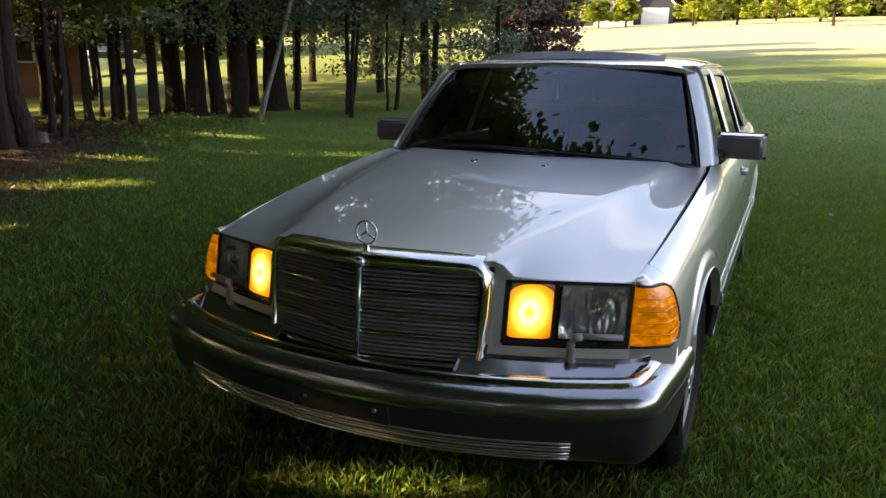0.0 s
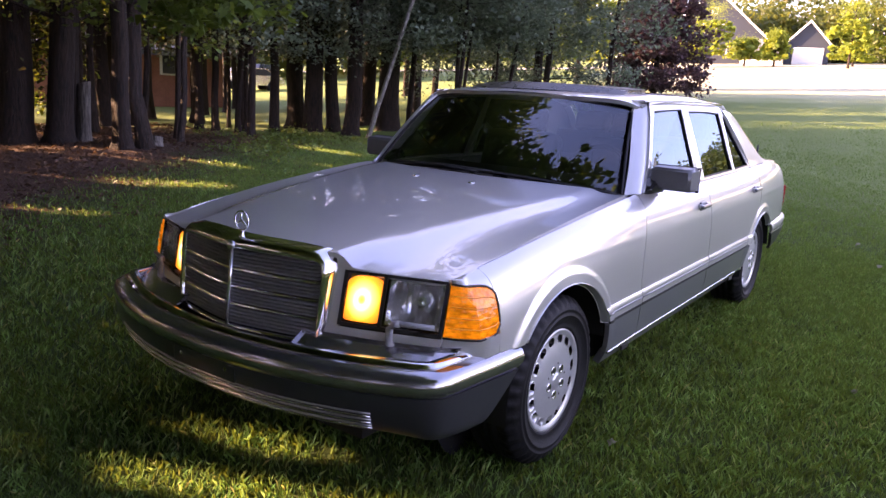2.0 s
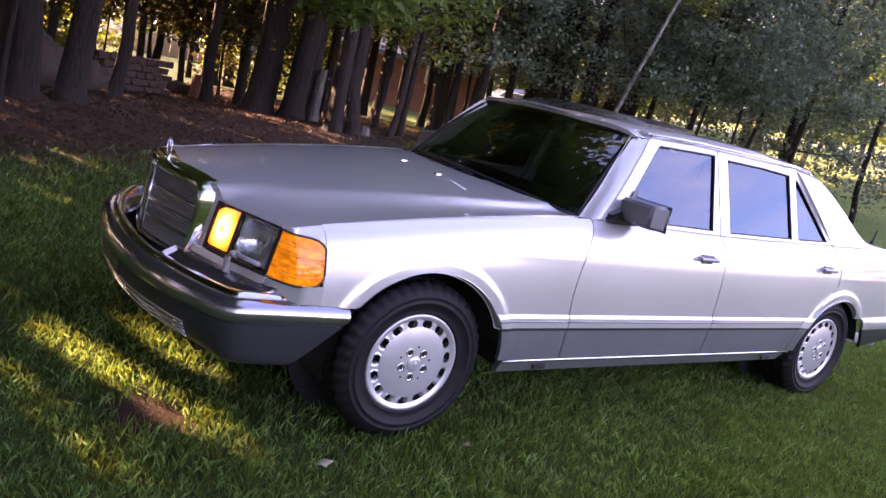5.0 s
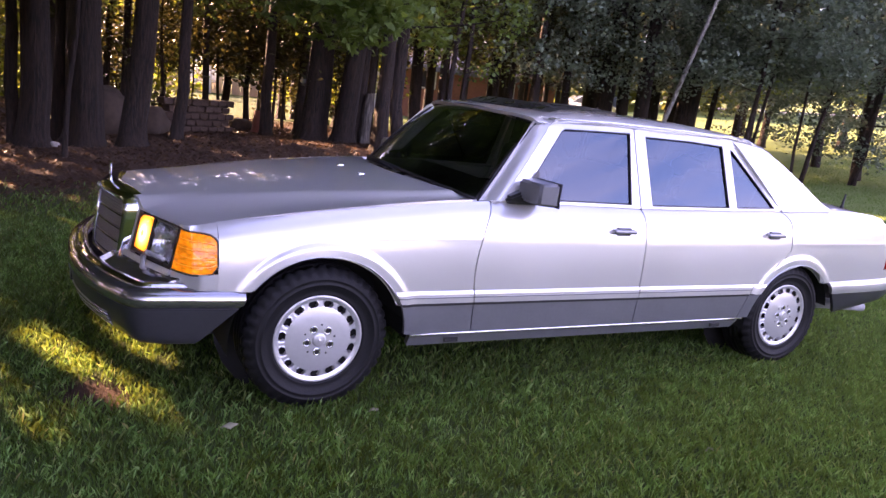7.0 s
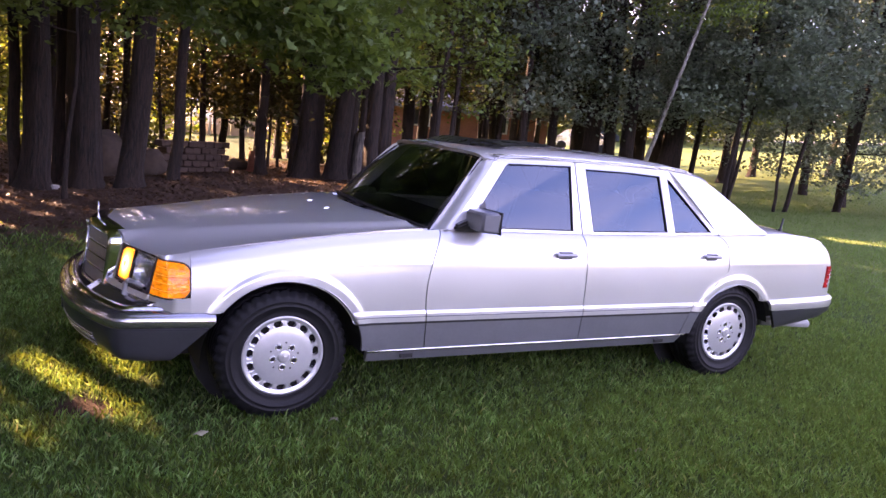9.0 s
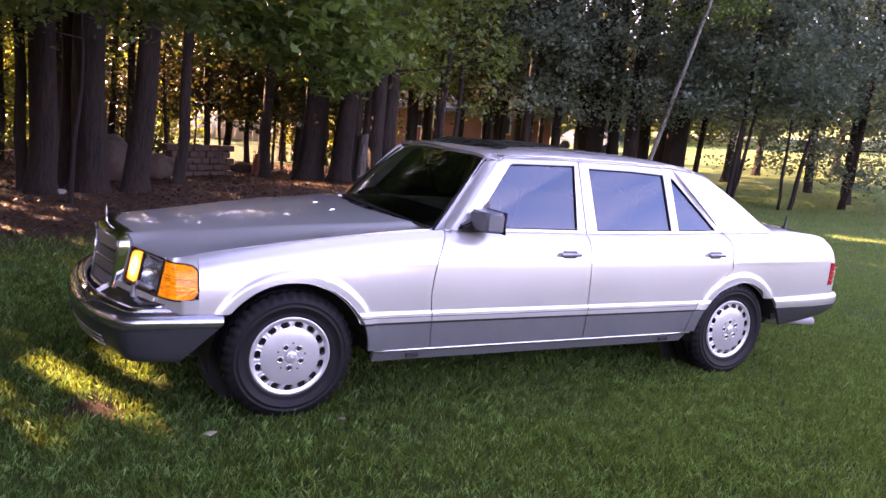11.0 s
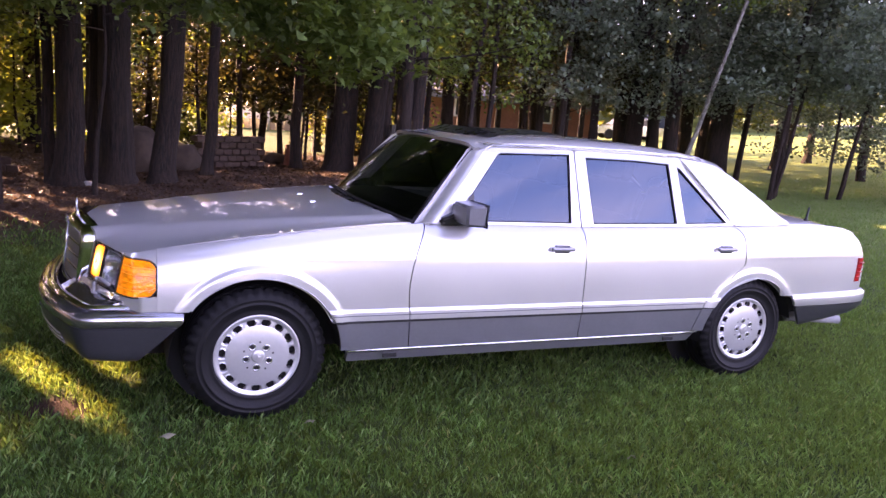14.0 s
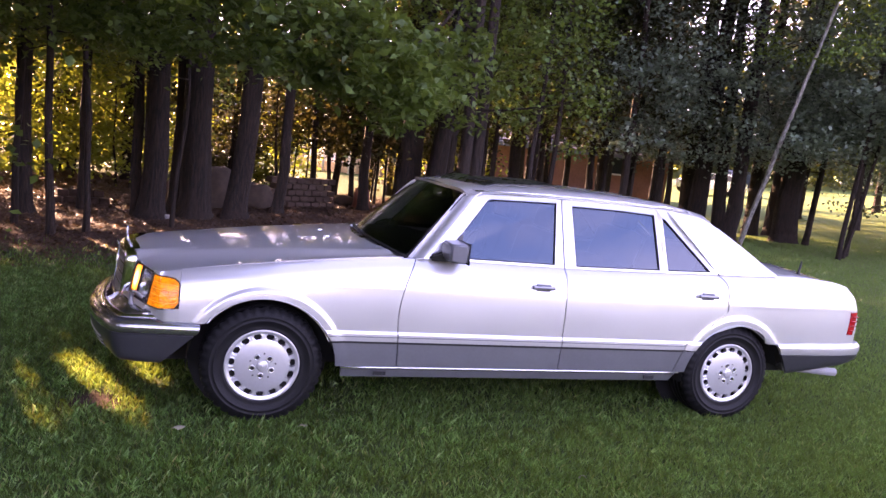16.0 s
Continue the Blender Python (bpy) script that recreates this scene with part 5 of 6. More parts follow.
def shaded(p, size=0.0):
    """True where a leaf at p casts its shadow outside the sunlit strips."""
    z = p[:, 2] - 0.1
    qx, qy = p[:, 0] - SUN.x * z / SUN.z, p[:, 1] - SUN.y * z / SUN.z
    keep = np.ones(len(p), bool)
    for x0, y0, x1, y1, w in SUNLIT:
        dx, dy = x1 - x0, y1 - y0
        t = np.clip(((qx - x0) * dx + (qy - y0) * dy) / (dx * dx + dy * dy), 0, 1)
        keep &= np.hypot(qx - x0 - t * dx, qy - y0 - t * dy) > w + size
    return keep


def leaves(centres, spread, count, size, rng, droop=0.3, flat=0.6):
    """Leaf quads in clumps round the centres."""
    n = len(centres) * count
    c = np.repeat(centres, count, 0)
    sp = np.repeat(spread, count)[:, None]
    p = c + rng.normal(0, 1, (n, 3)) * sp * np.array([1, 1, flat])
    p = p[shaded(p, size * 0.30)]
    n = len(p)
    a = rng.uniform(0, 2 * np.pi, n)
    tilt = rng.normal(-droop, 0.5, n)
    ax = np.stack([np.cos(a) * np.cos(tilt), np.sin(a) * np.cos(tilt), np.sin(tilt)], -1)
    roll = rng.normal(0, 0.7, n)
    s0 = np.stack([-np.sin(a), np.cos(a), 0 * a], -1)
    up = np.cross(ax, s0)
    sd = s0 * np.cos(roll)[:, None] + up * np.sin(roll)[:, None]
    nn = np.cross(ax, sd)
    L = (size * rng.uniform(0.6, 1.3, n))[:, None]
    b = p - ax * L * 0.5
    v = np.stack([b, p + sd * L * 0.42 + nn * L * 0.08, p + ax * L * 0.55, p - sd * L * 0.42 + nn * L * 0.08], 1)
    return v.reshape(-1, 3)


def lobed(v, rng):
    """Turns each leaf quad into a leaf of three pointed lobes."""
    q = v.reshape(-1, 4, 3)
    b, r, t, l = (q[:, i] for i in range(4))
    c = b + (t - b) * 0.32
    ax, sd = t - b, r - l
    out = [np.stack([b, c + sd * 0.24, t, c - sd * 0.24], 1)]
    for s in (1, -1):
        tip = c + ax * 0.26 + sd * 0.86 * s
        out.append(np.stack([b, c + sd * 0.44 * s - ax * 0.10, tip, c + ax * 0.30 + sd * 0.14 * s], 1))
    return np.stack(out, 1).reshape(-1, 3)


def tree(x, y, r, H, seed, lean=(0.0, 0.0), low=2.4, R=2.2, near=70, far=70, leaf=0.085, mat=None, bark_mat=None, label="", limbs=7, name="tree", count=60, group="trees of the wood", flare=1.0, crook=1.0, top=0.0, boughs=()):
    rng = np.random.default_rng(seed)
    z0 = float(heights(np.array(x), np.array(y))) - 0.05
    e = thing(name, label or "tall tree with grey-brown trunk and dense green leaves", "tree", (x, y, z0), group)
    hs = np.r_[0, 0.06, 0.18, 0.4, 0.9, np.linspace(1.6, H, 9)]
    wob = rng.normal(0, 0.025, (len(hs), 2)).cumsum(0) * np.clip(hs, 0, 1)[:, None] * crook
    axis = np.stack([lean[0] * hs + wob[:, 0], lean[1] * hs + wob[:, 1], hs], -1)
    rad = r * (1 - 0.8 * hs / H) * (1 + flare * 0.40 * np.exp(-hs / 0.16))
    sides = 14
    V, F = [], []
    ph = rng.uniform(0, 6)
    for i, (p, q) in enumerate(zip(axis, rad)):
        for k in range(sides):
            t = 2 * math.pi * k / sides
            rr = q * (1 + 0.10 * math.sin(3 * t + ph) + 0.05 * math.sin(7 * t + hs[i] * 2)) + q * flare * 0.30 * math.exp(-hs[i] / 0.12) * max(0, math.sin(2.5 * t + ph))
            V.append((p[0] + rr * math.cos(t), p[1] + rr * math.sin(t), p[2]))
    for i in range(len(hs) - 1):
        for k in range(sides):
            j = (k + 1) % sides
            F.append((i * sides + k, i * sides + j, (i + 1) * sides + j, (i + 1) * sides + k))

    def limb(a, d, length, rr):
        b = len(V)
        side1 = Vector(d).cross(Vector((0, 0, 1))).normalized()
        side2 = Vector(d).cross(side1)
        for i in range(4):
            s = i / 3
            c = Vector(a) + Vector(d) * length * s + Vector((0, 0, 0.12 * length * s * s))
            for k in range(5):
                t = 2 * math.pi * k / 5
                V.append(tuple(c + (side1 * math.cos(t) + side2 * math.sin(t)) * rr * (1 - 0.8 * s)))
        for i in range(3):
            for k in range(5):
                j = (k + 1) % 5
                F.append((b + i * 5 + k, b + i * 5 + j, b + i * 5 + 5 + j, b + i * 5 + 5 + k))
    C, S = [], []
    for i in range(limbs * 2):
        h = low * 0.9 + (H * 0.85 - low) * (i + rng.uniform(0, 1)) / (limbs * 2)
        a = np.array([np.interp(h, hs, axis[:, j]) for j in range(3)])
        t = rng.uniform(0, 2 * np.pi)
        d = np.array([math.cos(t), math.sin(t), rng.uniform(-0.05, 0.5)])
        ln = R * rng.uniform(0.6, 1.05)
        probe = a + np.outer(np.linspace(0, 1, 6), d) * ln + np.array([x, y, z0])
        if not shaded(probe, 0.05).all():
            continue
        limb(a, d, ln, max(0.012, r * 0.22 * (1 - 0.6 * h / H)))
    off = np.array([x, y, z0])
    hung = []
    for (bx, by, bz), wide, n, many, size, lobes in boughs:
        h = min(bz + 2.2, H * 0.7)
        a = np.array([np.interp(h, hs, axis[:, j]) for j in range(3)])
        d = np.array([bx, by, bz]) - off - a
        probe = a + np.outer(np.linspace(0, 1, 12), d) + off
        if shaded(probe, 0.06).all():
            ln = float(np.linalg.norm(d))
            limb(a, d / ln - np.array([0, 0, 0.12]), ln, max(0.02, r * 0.20))
        c = np.array([bx, by, bz]) + rng.uniform(-1, 1, (n, 3)) * np.array(wide)
        v = leaves(c, rng.uniform(0.08, 0.18, n) * (1 if lobes else 1.6), many, size, rng, 0.45, 0.55)
        hung.append(lobed(v, rng) if lobes else v)
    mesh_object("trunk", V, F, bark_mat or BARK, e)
    if hung:
        v = np.concatenate(hung) - off
        quick("bough_leaves", v, np.arange(len(v)).reshape(-1, 4), LEAF_MAPLE if mat in (None, LEAF) else mat, e)

    def clumps(n, za, zb, wide=0.0):
        z = rng.uniform(za, zb, n)
        t = rng.uniform(0, 2 * np.pi, n)
        taper = np.clip(1.15 - 0.75 * (z - low) / (H - low), 0.25, 1.0)
        taper = np.maximum(taper, wide)
        q = R * taper * np.sqrt(rng.uniform(0.02, 1.0, n))
        return np.stack([np.interp(z, hs, axis[:, 0]) + q * np.cos(t), np.interp(z, hs, axis[:, 1]) + q * np.sin(t), z], -1) + off
    L = []
    if near:
        c = clumps(near, low, min(6.6, H))
        L.append(leaves(c, rng.uniform(0.16, 0.34, near), count, leaf, rng))
    if far:
        c = clumps(far, 8.5 if top else min(6.8, H * 0.8), H * 1.02, top)
        L.append(leaves(c, rng.uniform(0.45, 0.75, far), *((16, 0.42) if H > 9.5 else (40, 0.16)), rng, 0.1))
    if L:
        v = np.concatenate(L) - off
        quick("crown", v, np.arange(len(v)).reshape(-1, 4), mat or LEAF, e)
    return e


WOOD = [  # x, y, radius, height, lean, lowest leaves
    (-0.82, 7.00, 0.040, 7, (0.035, 0.0), 2.5), (-1.19, 8.05, 0.19, 16, (0.0, 0.0), 2.7), (-1.42, 8.15, 0.10, 13, (-0.03, 0.0), 2.8), (-0.55, 8.45, 0.24, 17, (0.01, 0.0), 2.6), (-0.85, 8.7, 0.15, 15, (-0.01, 0.0), 2.6),
    (0.12, 8.64, 0.18, 16, (0.02, 0.0), 2.3), (0.95, 9.86, 0.12, 15, (0.02, 0.0), 2.2), (3.05, 11.92, 0.13, 15, (0.01, 0), 2.3), (3.68, 10.89, 0.25, 17, (0.02, 0), 2.2),
    (4.20, 10.47, 0.20, 17, (0.05, -0.01), 2.1), (4.55, 10.75, 0.13, 14, (0.03, 0), 2.1), (4.31, 8.80, 0.155, 15, (0.0, 0), 2.1), (4.67, 8.76, 0.14, 16, (0.01, 0), 2.1),
    (5.91, 9.58, 0.07, 12, (0.05, 0), 1.9), (-2.20, 5.55, 0.062, 11, (-0.03, 0), 2.6), (-1.85, 6.0, 0.052, 10, (-0.01, 0), 2.5), (-2.80, 6.4, 0.05, 11, (0.0, 0), 2.5), (-2.95, 7.6, 0.14, 15, (0, 0), 2.6), (-2.3, 8.6, 0.09, 14, (0.01, 0), 2.5),
    (12.8, 13.1, 0.24, 16, (0.02, 0), 2.0), (13.3, 14.3, 0.24, 17, (0, 0), 2.1), (12.88, 11.77, 0.20, 15, (0.0, 0), 2.0), (15.4, 12.55, 0.31, 17, (0.05, 0.0), 1.9), (16.5, 14.3, 0.22, 16, (0, 0), 2.0), (13.5, 13.0, 0.18, 16, (-0.02, 0), 2.0),
    (15.6, 14.2, 0.2, 15, (0, 0), 2.0), (15.7, 12.0, 0.10, 12, (0.05, 0), 1.8), (9.9, 12.3, 0.11, 13, (0, 0), 1.9), (7.6, 12.0, 0.085, 12, (0.02, 0), 1.9), (12.2, 17.4, 0.18, 15, (0, 0), 2.1), (8.4, 16.0, 0.18, 15, (0, 0), 2.2),
    (6.6, 14.2, 0.14, 15, (0.02, 0), 2.2), (11.0, 13.8, 0.07, 11, (0.03, 0), 1.9), (5.6, 12.6, 0.10, 14, (0.0, 0), 2.1), (2.1, 13.6, 0.09, 13, (0, 0), 2.3), (6.2, 16.5, 0.12, 14, (0, 0), 2.2), (0.4, 13.2, 0.10, 14, (0, 0), 2.3), (-0.9, 12.6, 0.13, 15, (0, 0), 2.4),
]
# boughs that reach out over the lawn: middle, half widths, clumps, leaves to a clump, leaf size, lobed
# those above 4 m are unseen, added to shade the grass
BOUGHS = {
    5: [((-0.15, 3.1, 2.55), (0.75, 0.5, 0.40), 26, 42, 0.086, True), ((0.55, 3.4, 2.75), (0.7, 0.6, 0.50), 34, 42, 0.086, True)],
    9: [((1.25, 3.2, 2.45), (0.65, 0.5, 0.42), 34, 42, 0.086, True), ((2.05, 3.6, 2.40), (0.6, 0.5, 0.50), 30, 42, 0.086, True), ((1.6, 3.5, 2.05), (0.45, 0.4, 0.22), 14, 40, 0.084, True)],
    3: [((-1.25, 4.0, 2.75), (0.7, 0.6, 0.36), 26, 42, 0.084, True), ((-1.9, 3.2, 4.1), (1.2, 1.2, 0.5), 40, 34, 0.17, False)],
    17: [((-2.3, 4.6, 2.85), (0.8, 0.6, 0.38), 26, 42, 0.084, True), ((-3.4, 2.4, 4.4), (1.3, 1.4, 0.6), 44, 34, 0.17, False), ((-0.4, 2.2, 4.3), (1.2, 1.0, 0.5), 40, 34, 0.17, False)],
    21: [((12.7, 10.7, 3.4), (1.3, 0.7, 1.1), 40, 36, 0.11, False)],
    22: [((14.8, 11.2, 3.6), (1.2, 0.7, 1.2), 40, 36, 0.11, False)],
    19: [((11.5, 12.0, 3.5), (1.1, 0.8, 1.1), 40, 36, 0.11, False)],
    27: [((9.6, 11.2, 3.3), (1.2, 0.8, 1.1), 44, 36, 0.11, False)],
    18: [((-3.2, 4.6, 4.2), (1.2, 1.2, 0.7), 40, 34, 0.17, False), ((-1.6, 1.2, 4.9), (1.2, 0.9, 0.5), 34, 34, 0.17, False)],
}
for i, (x, y, r, H, lean, low) in enumerate(WOOD):
    tall = -3.5 < x < 6.5 and r > 0.1
    H *= 1.0 if tall or x > 9 else 0.72
    dense = LEAF_CLUMPS * (0.8 if r > 0.1 else 0.45) * (0.64 if x > 9 else 0.66 if x < 3 else 0.58)
    tree(x, y, r * (1.04 if r > 0.16 else 0.86), H, 100 + i, lean, low, 2.3 if r > 0.1 else 1.5, leaf=0.10, count=42, mat=LEAF_BLUE if x > 9 else LEAF, near=int(dense), far=(70 if tall else 40) if r > 0.1 else 16, top=1.5 if tall else 0.0, flare=1.0 if r > 0.1 else 0.5, boughs=BOUGHS.get(i, ()))
# deeper wood and the wood beside the lawn, which shade the car
def beside_sun(n, t):
    """A place t metres towards the sun whose shadow falls n metres to the right of the origin."""
    a = math.atan2(SUN.y, SUN.x)
    return (n * math.sin(a) + t * math.cos(a), -n * math.cos(a) + t * math.sin(a))


# Trees added towards the sun; their crowns block it between the sunlit strips.
for i, (n, t, r) in enumerate([(-0.70, 6.4, 0.075), (-1.05, 7.4, 0.055), (-0.33, 7.2, 0.10), (-1.58, 6.8, 0.10), (-1.27, 9.2, 0.04)]):
    x, y = beside_sun(n, t)
    tree(x, y, r, 13, 260 + i, (0, 0), 2.4, 2.2, near=90, far=70, flare=0.4, crook=0.3)
# unseen trees added before the car; they darken its nose and overhang the grass
for i, (x, y, H, R) in enumerate([(-6.2, 1.2, 12, 3.6), (-7.5, -2.0, 12, 3.6), (-5.6, 4.0, 13, 3.4), (-8.6, 2.6, 13, 3.6), (-8.0, -5.0, 12, 3.4), (-6.0, -5.6, 13, 3.2), (-7.0, -9.0, 13, 3.6)]):
    over = {0: [((-2.3, 0.6, 4.4), (1.6, 1.3, 0.6), 80, 36, 0.18, False), ((-1.0, 1.8, 4.8), (1.4, 1.2, 0.6), 70, 36, 0.18, False)],
            1: [((-3.2, -1.4, 4.3), (1.5, 1.4, 0.6), 80, 36, 0.18, False)], 2: [((-2.2, 2.6, 4.5), (1.5, 1.2, 0.7), 80, 36, 0.18, False), ((-0.2, 3.4, 5.0), (1.4, 1.2, 0.7), 60, 36, 0.18, False)]}
    tree(x, y, 0.17, H, 960 + i, (0, 0), 0.5, R, near=140, far=170, leaf=0.11, count=54, top=1.45, boughs=over.get(i, ()))
# A further belt of unseen trees, added to deepen the dark ahead.
rng = np.random.default_rng(31)
for i in range(12):
    tree(-10.5 - 8 * rng.uniform(), -6.5 + 12 * rng.uniform(), 0.16, rng.uniform(11, 15), 900 + i, (0, 0), 0.8, 2.8, near=50, far=80, leaf=0.25, count=26)
# low shrubs between the trunks; backlight or shade is put into the leaf colour
rng = np.random.default_rng(29)
for i in range(22):
    x, y = (-12 + 10.2 * rng.uniform(), 11.5 + 8 * rng.uniform()) if i < 19 else (4.5 + 3 * rng.uniform(), 15.5 + 4 * rng.uniform())
    tree(x, y, 0.03, rng.uniform(3.0, 4.6), 800 + i, (rng.normal(0, 0.05), 0), 0.35, 1.5, near=60, far=0, leaf=0.12, count=40, mat=LEAF_DEEP if i % 3 == 0 else LEAF_SUNNY, label="green shrub between the trunks, light or shade put into its leaf colour", name="shrub", group="shrubs in the wood", flare=0.2, limbs=5)
rng = np.random.default_rng(37)
for i in range(10):
    tree(-9 + 12.5 * rng.uniform(), 17.2 + 3.5 * rng.uniform(), 0.03, rng.uniform(1.8, 2.6), 850 + i, (rng.normal(0, 0.05), 0), 0.15, 1.0, near=60, far=0, leaf=0.12, count=40, mat=LEAF_SUNNY if i % 2 else LEAF_DEEP, label="shrub at the back of the wood in sunlit leaf colour" if i % 2 else "leafy shrub at the back of the wood in shaded leaf colour", name="shrub", group="shrubs in the wood", flare=0.2, limbs=5)
rng = np.random.default_rng(23)
for i in range(84):
    # The first thirty, at left and mostly out of view, are added sun blockers.
    if i < 30:
        x, y, low = -4.2 - 14 * rng.uniform(), 4.5 + 17 * rng.uniform(), rng.uniform(0.5, 1.6)
        low = low if y < 10 else low + 1.4
    else:
        x, y, low = -5 + 17 * rng.uniform(), 13.0 + 6.5 * rng.uniform(), rng.uniform(1.0, 1.9)
        low = low + 1.2 if x > 5 else low
    stem = np.stack([np.full(60, x), np.full(60, y), np.linspace(0.1, 14, 60)], -1)
    if not shaded(stem, 0.15).all():
        continue
    # Added canopy layer, mostly unseen, keeps low sun off the lawn.
    roof = [((x, y, 5.7), (1.9, 1.9, 0.9), 40, 30, 0.20, False)] if x < 0.6 and y > 9 else ()
    # Crowns take the sunlit leaf copy mainly at left, the shaded one elsewhere.
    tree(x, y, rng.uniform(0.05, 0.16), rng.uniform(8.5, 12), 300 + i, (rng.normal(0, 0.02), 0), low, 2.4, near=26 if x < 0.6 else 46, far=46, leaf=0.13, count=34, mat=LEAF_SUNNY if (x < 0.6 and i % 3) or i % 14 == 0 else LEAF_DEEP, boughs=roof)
# understory with bare lower stems, its shade put into the leaf colour
rng = np.random.default_rng(83)
for i in range(18):
    x, y = 1.2 + 5.0 * rng.uniform(), 12.6 + 4.2 * rng.uniform()
    stem = np.stack([np.full(30, x), np.full(30, y), np.linspace(0.1, 4, 30)], -1)
    if not shaded(stem, 0.15).all():
        continue
    tree(x, y, rng.uniform(0.025, 0.05), rng.uniform(3.2, 4.0), 1000 + i, (rng.normal(0, 0.03), 0), 1.35, 1.7, near=54, far=0, leaf=0.10, count=40, mat=LEAF_DEEP, label="thin understory tree with bare lower stem, shade put into its leaf colour", group="trees of the wood", flare=0.3)
# trees added behind the lawn corner to shade it, shade also in leaf colour
rng = np.random.default_rng(61)
for i in range(14):
    # From the ninth on, a rear row hidden by foliage, added as sun blockers.
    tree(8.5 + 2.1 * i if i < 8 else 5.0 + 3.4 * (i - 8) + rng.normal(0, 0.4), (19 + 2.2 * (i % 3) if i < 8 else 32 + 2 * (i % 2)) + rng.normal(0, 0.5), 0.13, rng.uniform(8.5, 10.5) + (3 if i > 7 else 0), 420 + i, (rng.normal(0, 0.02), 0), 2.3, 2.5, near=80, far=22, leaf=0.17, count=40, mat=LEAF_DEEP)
# leaning birch
tree(12.62, 10.95, 0.066, 9, 501, (-0.115, -0.46), 4.4, 1.4, 40, 20, limbs=0, bark_mat=BARK_PALE, label="pale birch trunk leaning over the lawn edge", name="birch", flare=0.3, crook=0.5)
# low-branched trees at the corner of the lawn
for i, (x, y, r, H, lean, low, R) in enumerate([(14.05, 9.17, 0.06, 9, (0.10, -0.02), 2.5, 2.1), (14.4, 9.4, 0.05, 9, (0.16, 0.0), 2.6, 2.1), (14.9, 9.8, 0.065, 10, (0.03, 0.02), 2.4, 2.3),
                                              (16.4, 9.15, 0.06, 9, (0.22, -0.05), 2.5, 2.2), (16.05, 9.2, 0.04, 8, (0.02, 0.0), 2.5, 1.9), (18.2, 8.9, 0.10, 14, (0.05, 0), 1.5, 2.6), (19.5, 9.7, 0.14, 16, (0, 0), 0.7, 3.0), (21.5, 12.5, 0.14, 16, (0, 0), 0.8, 3.2), (18.8, 6.9, 0.08, 9, (0, 0), 0.8, 1.8)]):
    tree(x, y, r, H, 600 + i, lean, low, R, near=int(LEAF_CLUMPS * (0.66 if H < 12 else 1.1)), far=18 if H < 12 else 90, leaf=0.105, top=0.0 if H < 12 else 0.9, mat=LEAF_BLUE, label="low-branched leafy tree with thin leaning stem", group="trees at the lawn corner", flare=0.3)
tree(33, 10.8, 0.15, 9.0, 701, (0, 0), 0.6, 2.3, 260, 60, count=60, leaf=0.2, mat=LEAF_PURPLE, label="dark purple-leaved tree on the far lawn", group="")
for i, (x, y, H) in enumerate([(22.0, 16.5, 9), (26.0, 18.5, 9.5), (30.5, 18.0, 9.2), (36.5, 19.0, 10), (44.0, 20, 10), (31, 24, 10)]):
    tree(x, y, 0.16, H, 740 + i, (0, 0), 2.3, 2.5, 110, 110, leaf=0.3, mat=LEAF, label="leafy tree at the edge of the far lawn", group="trees on the far lawn", count=30)
for i, (x, y, H, R) in enumerate([(118, 23.8, 5, 2.0), (116, 32.8, 9.0, 4.2), (108, 33.6, 5.0, 3.6), (122, 29.0, 4.0, 2.6), (112, 13.2, 9, 3.2), (112, 7.4, 9, 3.0), (128, 3, 10, 4.5), (120, -3, 9, 4), (126, 14.5, 4, 2.0), (96, -4, 9, 4), (60, 34, 9, 3.5), (75, 40, 10, 4), (90, 38, 10, 4), (52, 46, 9, 4)]):
    tree(x, y, 0.16, H, 720 + i, (0, 0), 1.2, R, 60, 40, leaf=0.55, mat=LEAF_SUNNY, label="sunlit yellow-green tree on the far lawn", group="trees on the far lawn", count=40)


def far_woods():
    rng = np.random.default_rng(77)
    V = []
    for k in range(460):
        az = rng.uniform(0, 360)
        if 345 < az or az < 38:
            d, h = rng.uniform(165, 200), rng.uniform(12, 20)
        elif az < 132:
            d, h = rng.uniform(66, 95), rng.uniform(8, 14)
        else:
            d, h = rng.uniform(60, 80), rng.uniform(7, 12)
        if 285 < az < 350:
            d, h = rng.uniform(100, 135), rng.uniform(6, 10)
        x, y = d * math.cos(math.radians(az)), d * math.sin(math.radians(az))
        z = float(heights(np.array(x), np.array(y)))
        n = 16
        c = np.stack([x + rng.normal(0, 2.6, n), y + rng.normal(0, 2.6, n), z + h * rng.uniform(0.06, 0.92, n)], -1)
        fine = 285 < az < 350
        V.append(leaves(c, rng.uniform(0.9, 1.6, n), 34 if fine else 18, 0.65 if fine else 1.0, rng, 0.1))
    for k in range(110):
        d, az = rng.uniform(150, 175), math.radians(rng.uniform(-16, 20))
        x, y, h = d * math.cos(az), d * math.sin(az), rng.uniform(7, 13)
        z = float(heights(np.array(x), np.array(y)))
        c = np.stack([x + rng.normal(0, 2.4, 18), y + rng.normal(0, 2.4, 18), z + h * rng.uniform(0.04, 0.95, 18)], -1)
        V.append(leaves(c, rng.uniform(0.7, 1.4, 18), 30, 0.75, rng, 0.1))
    V = np.concatenate(V)
    tagged(quick("far_woods", V, np.arange(len(V)).reshape(-1, 4), LEAF_FAR), "far sunlit woods round the fields", "woods", kind="stuff")


far_woods()


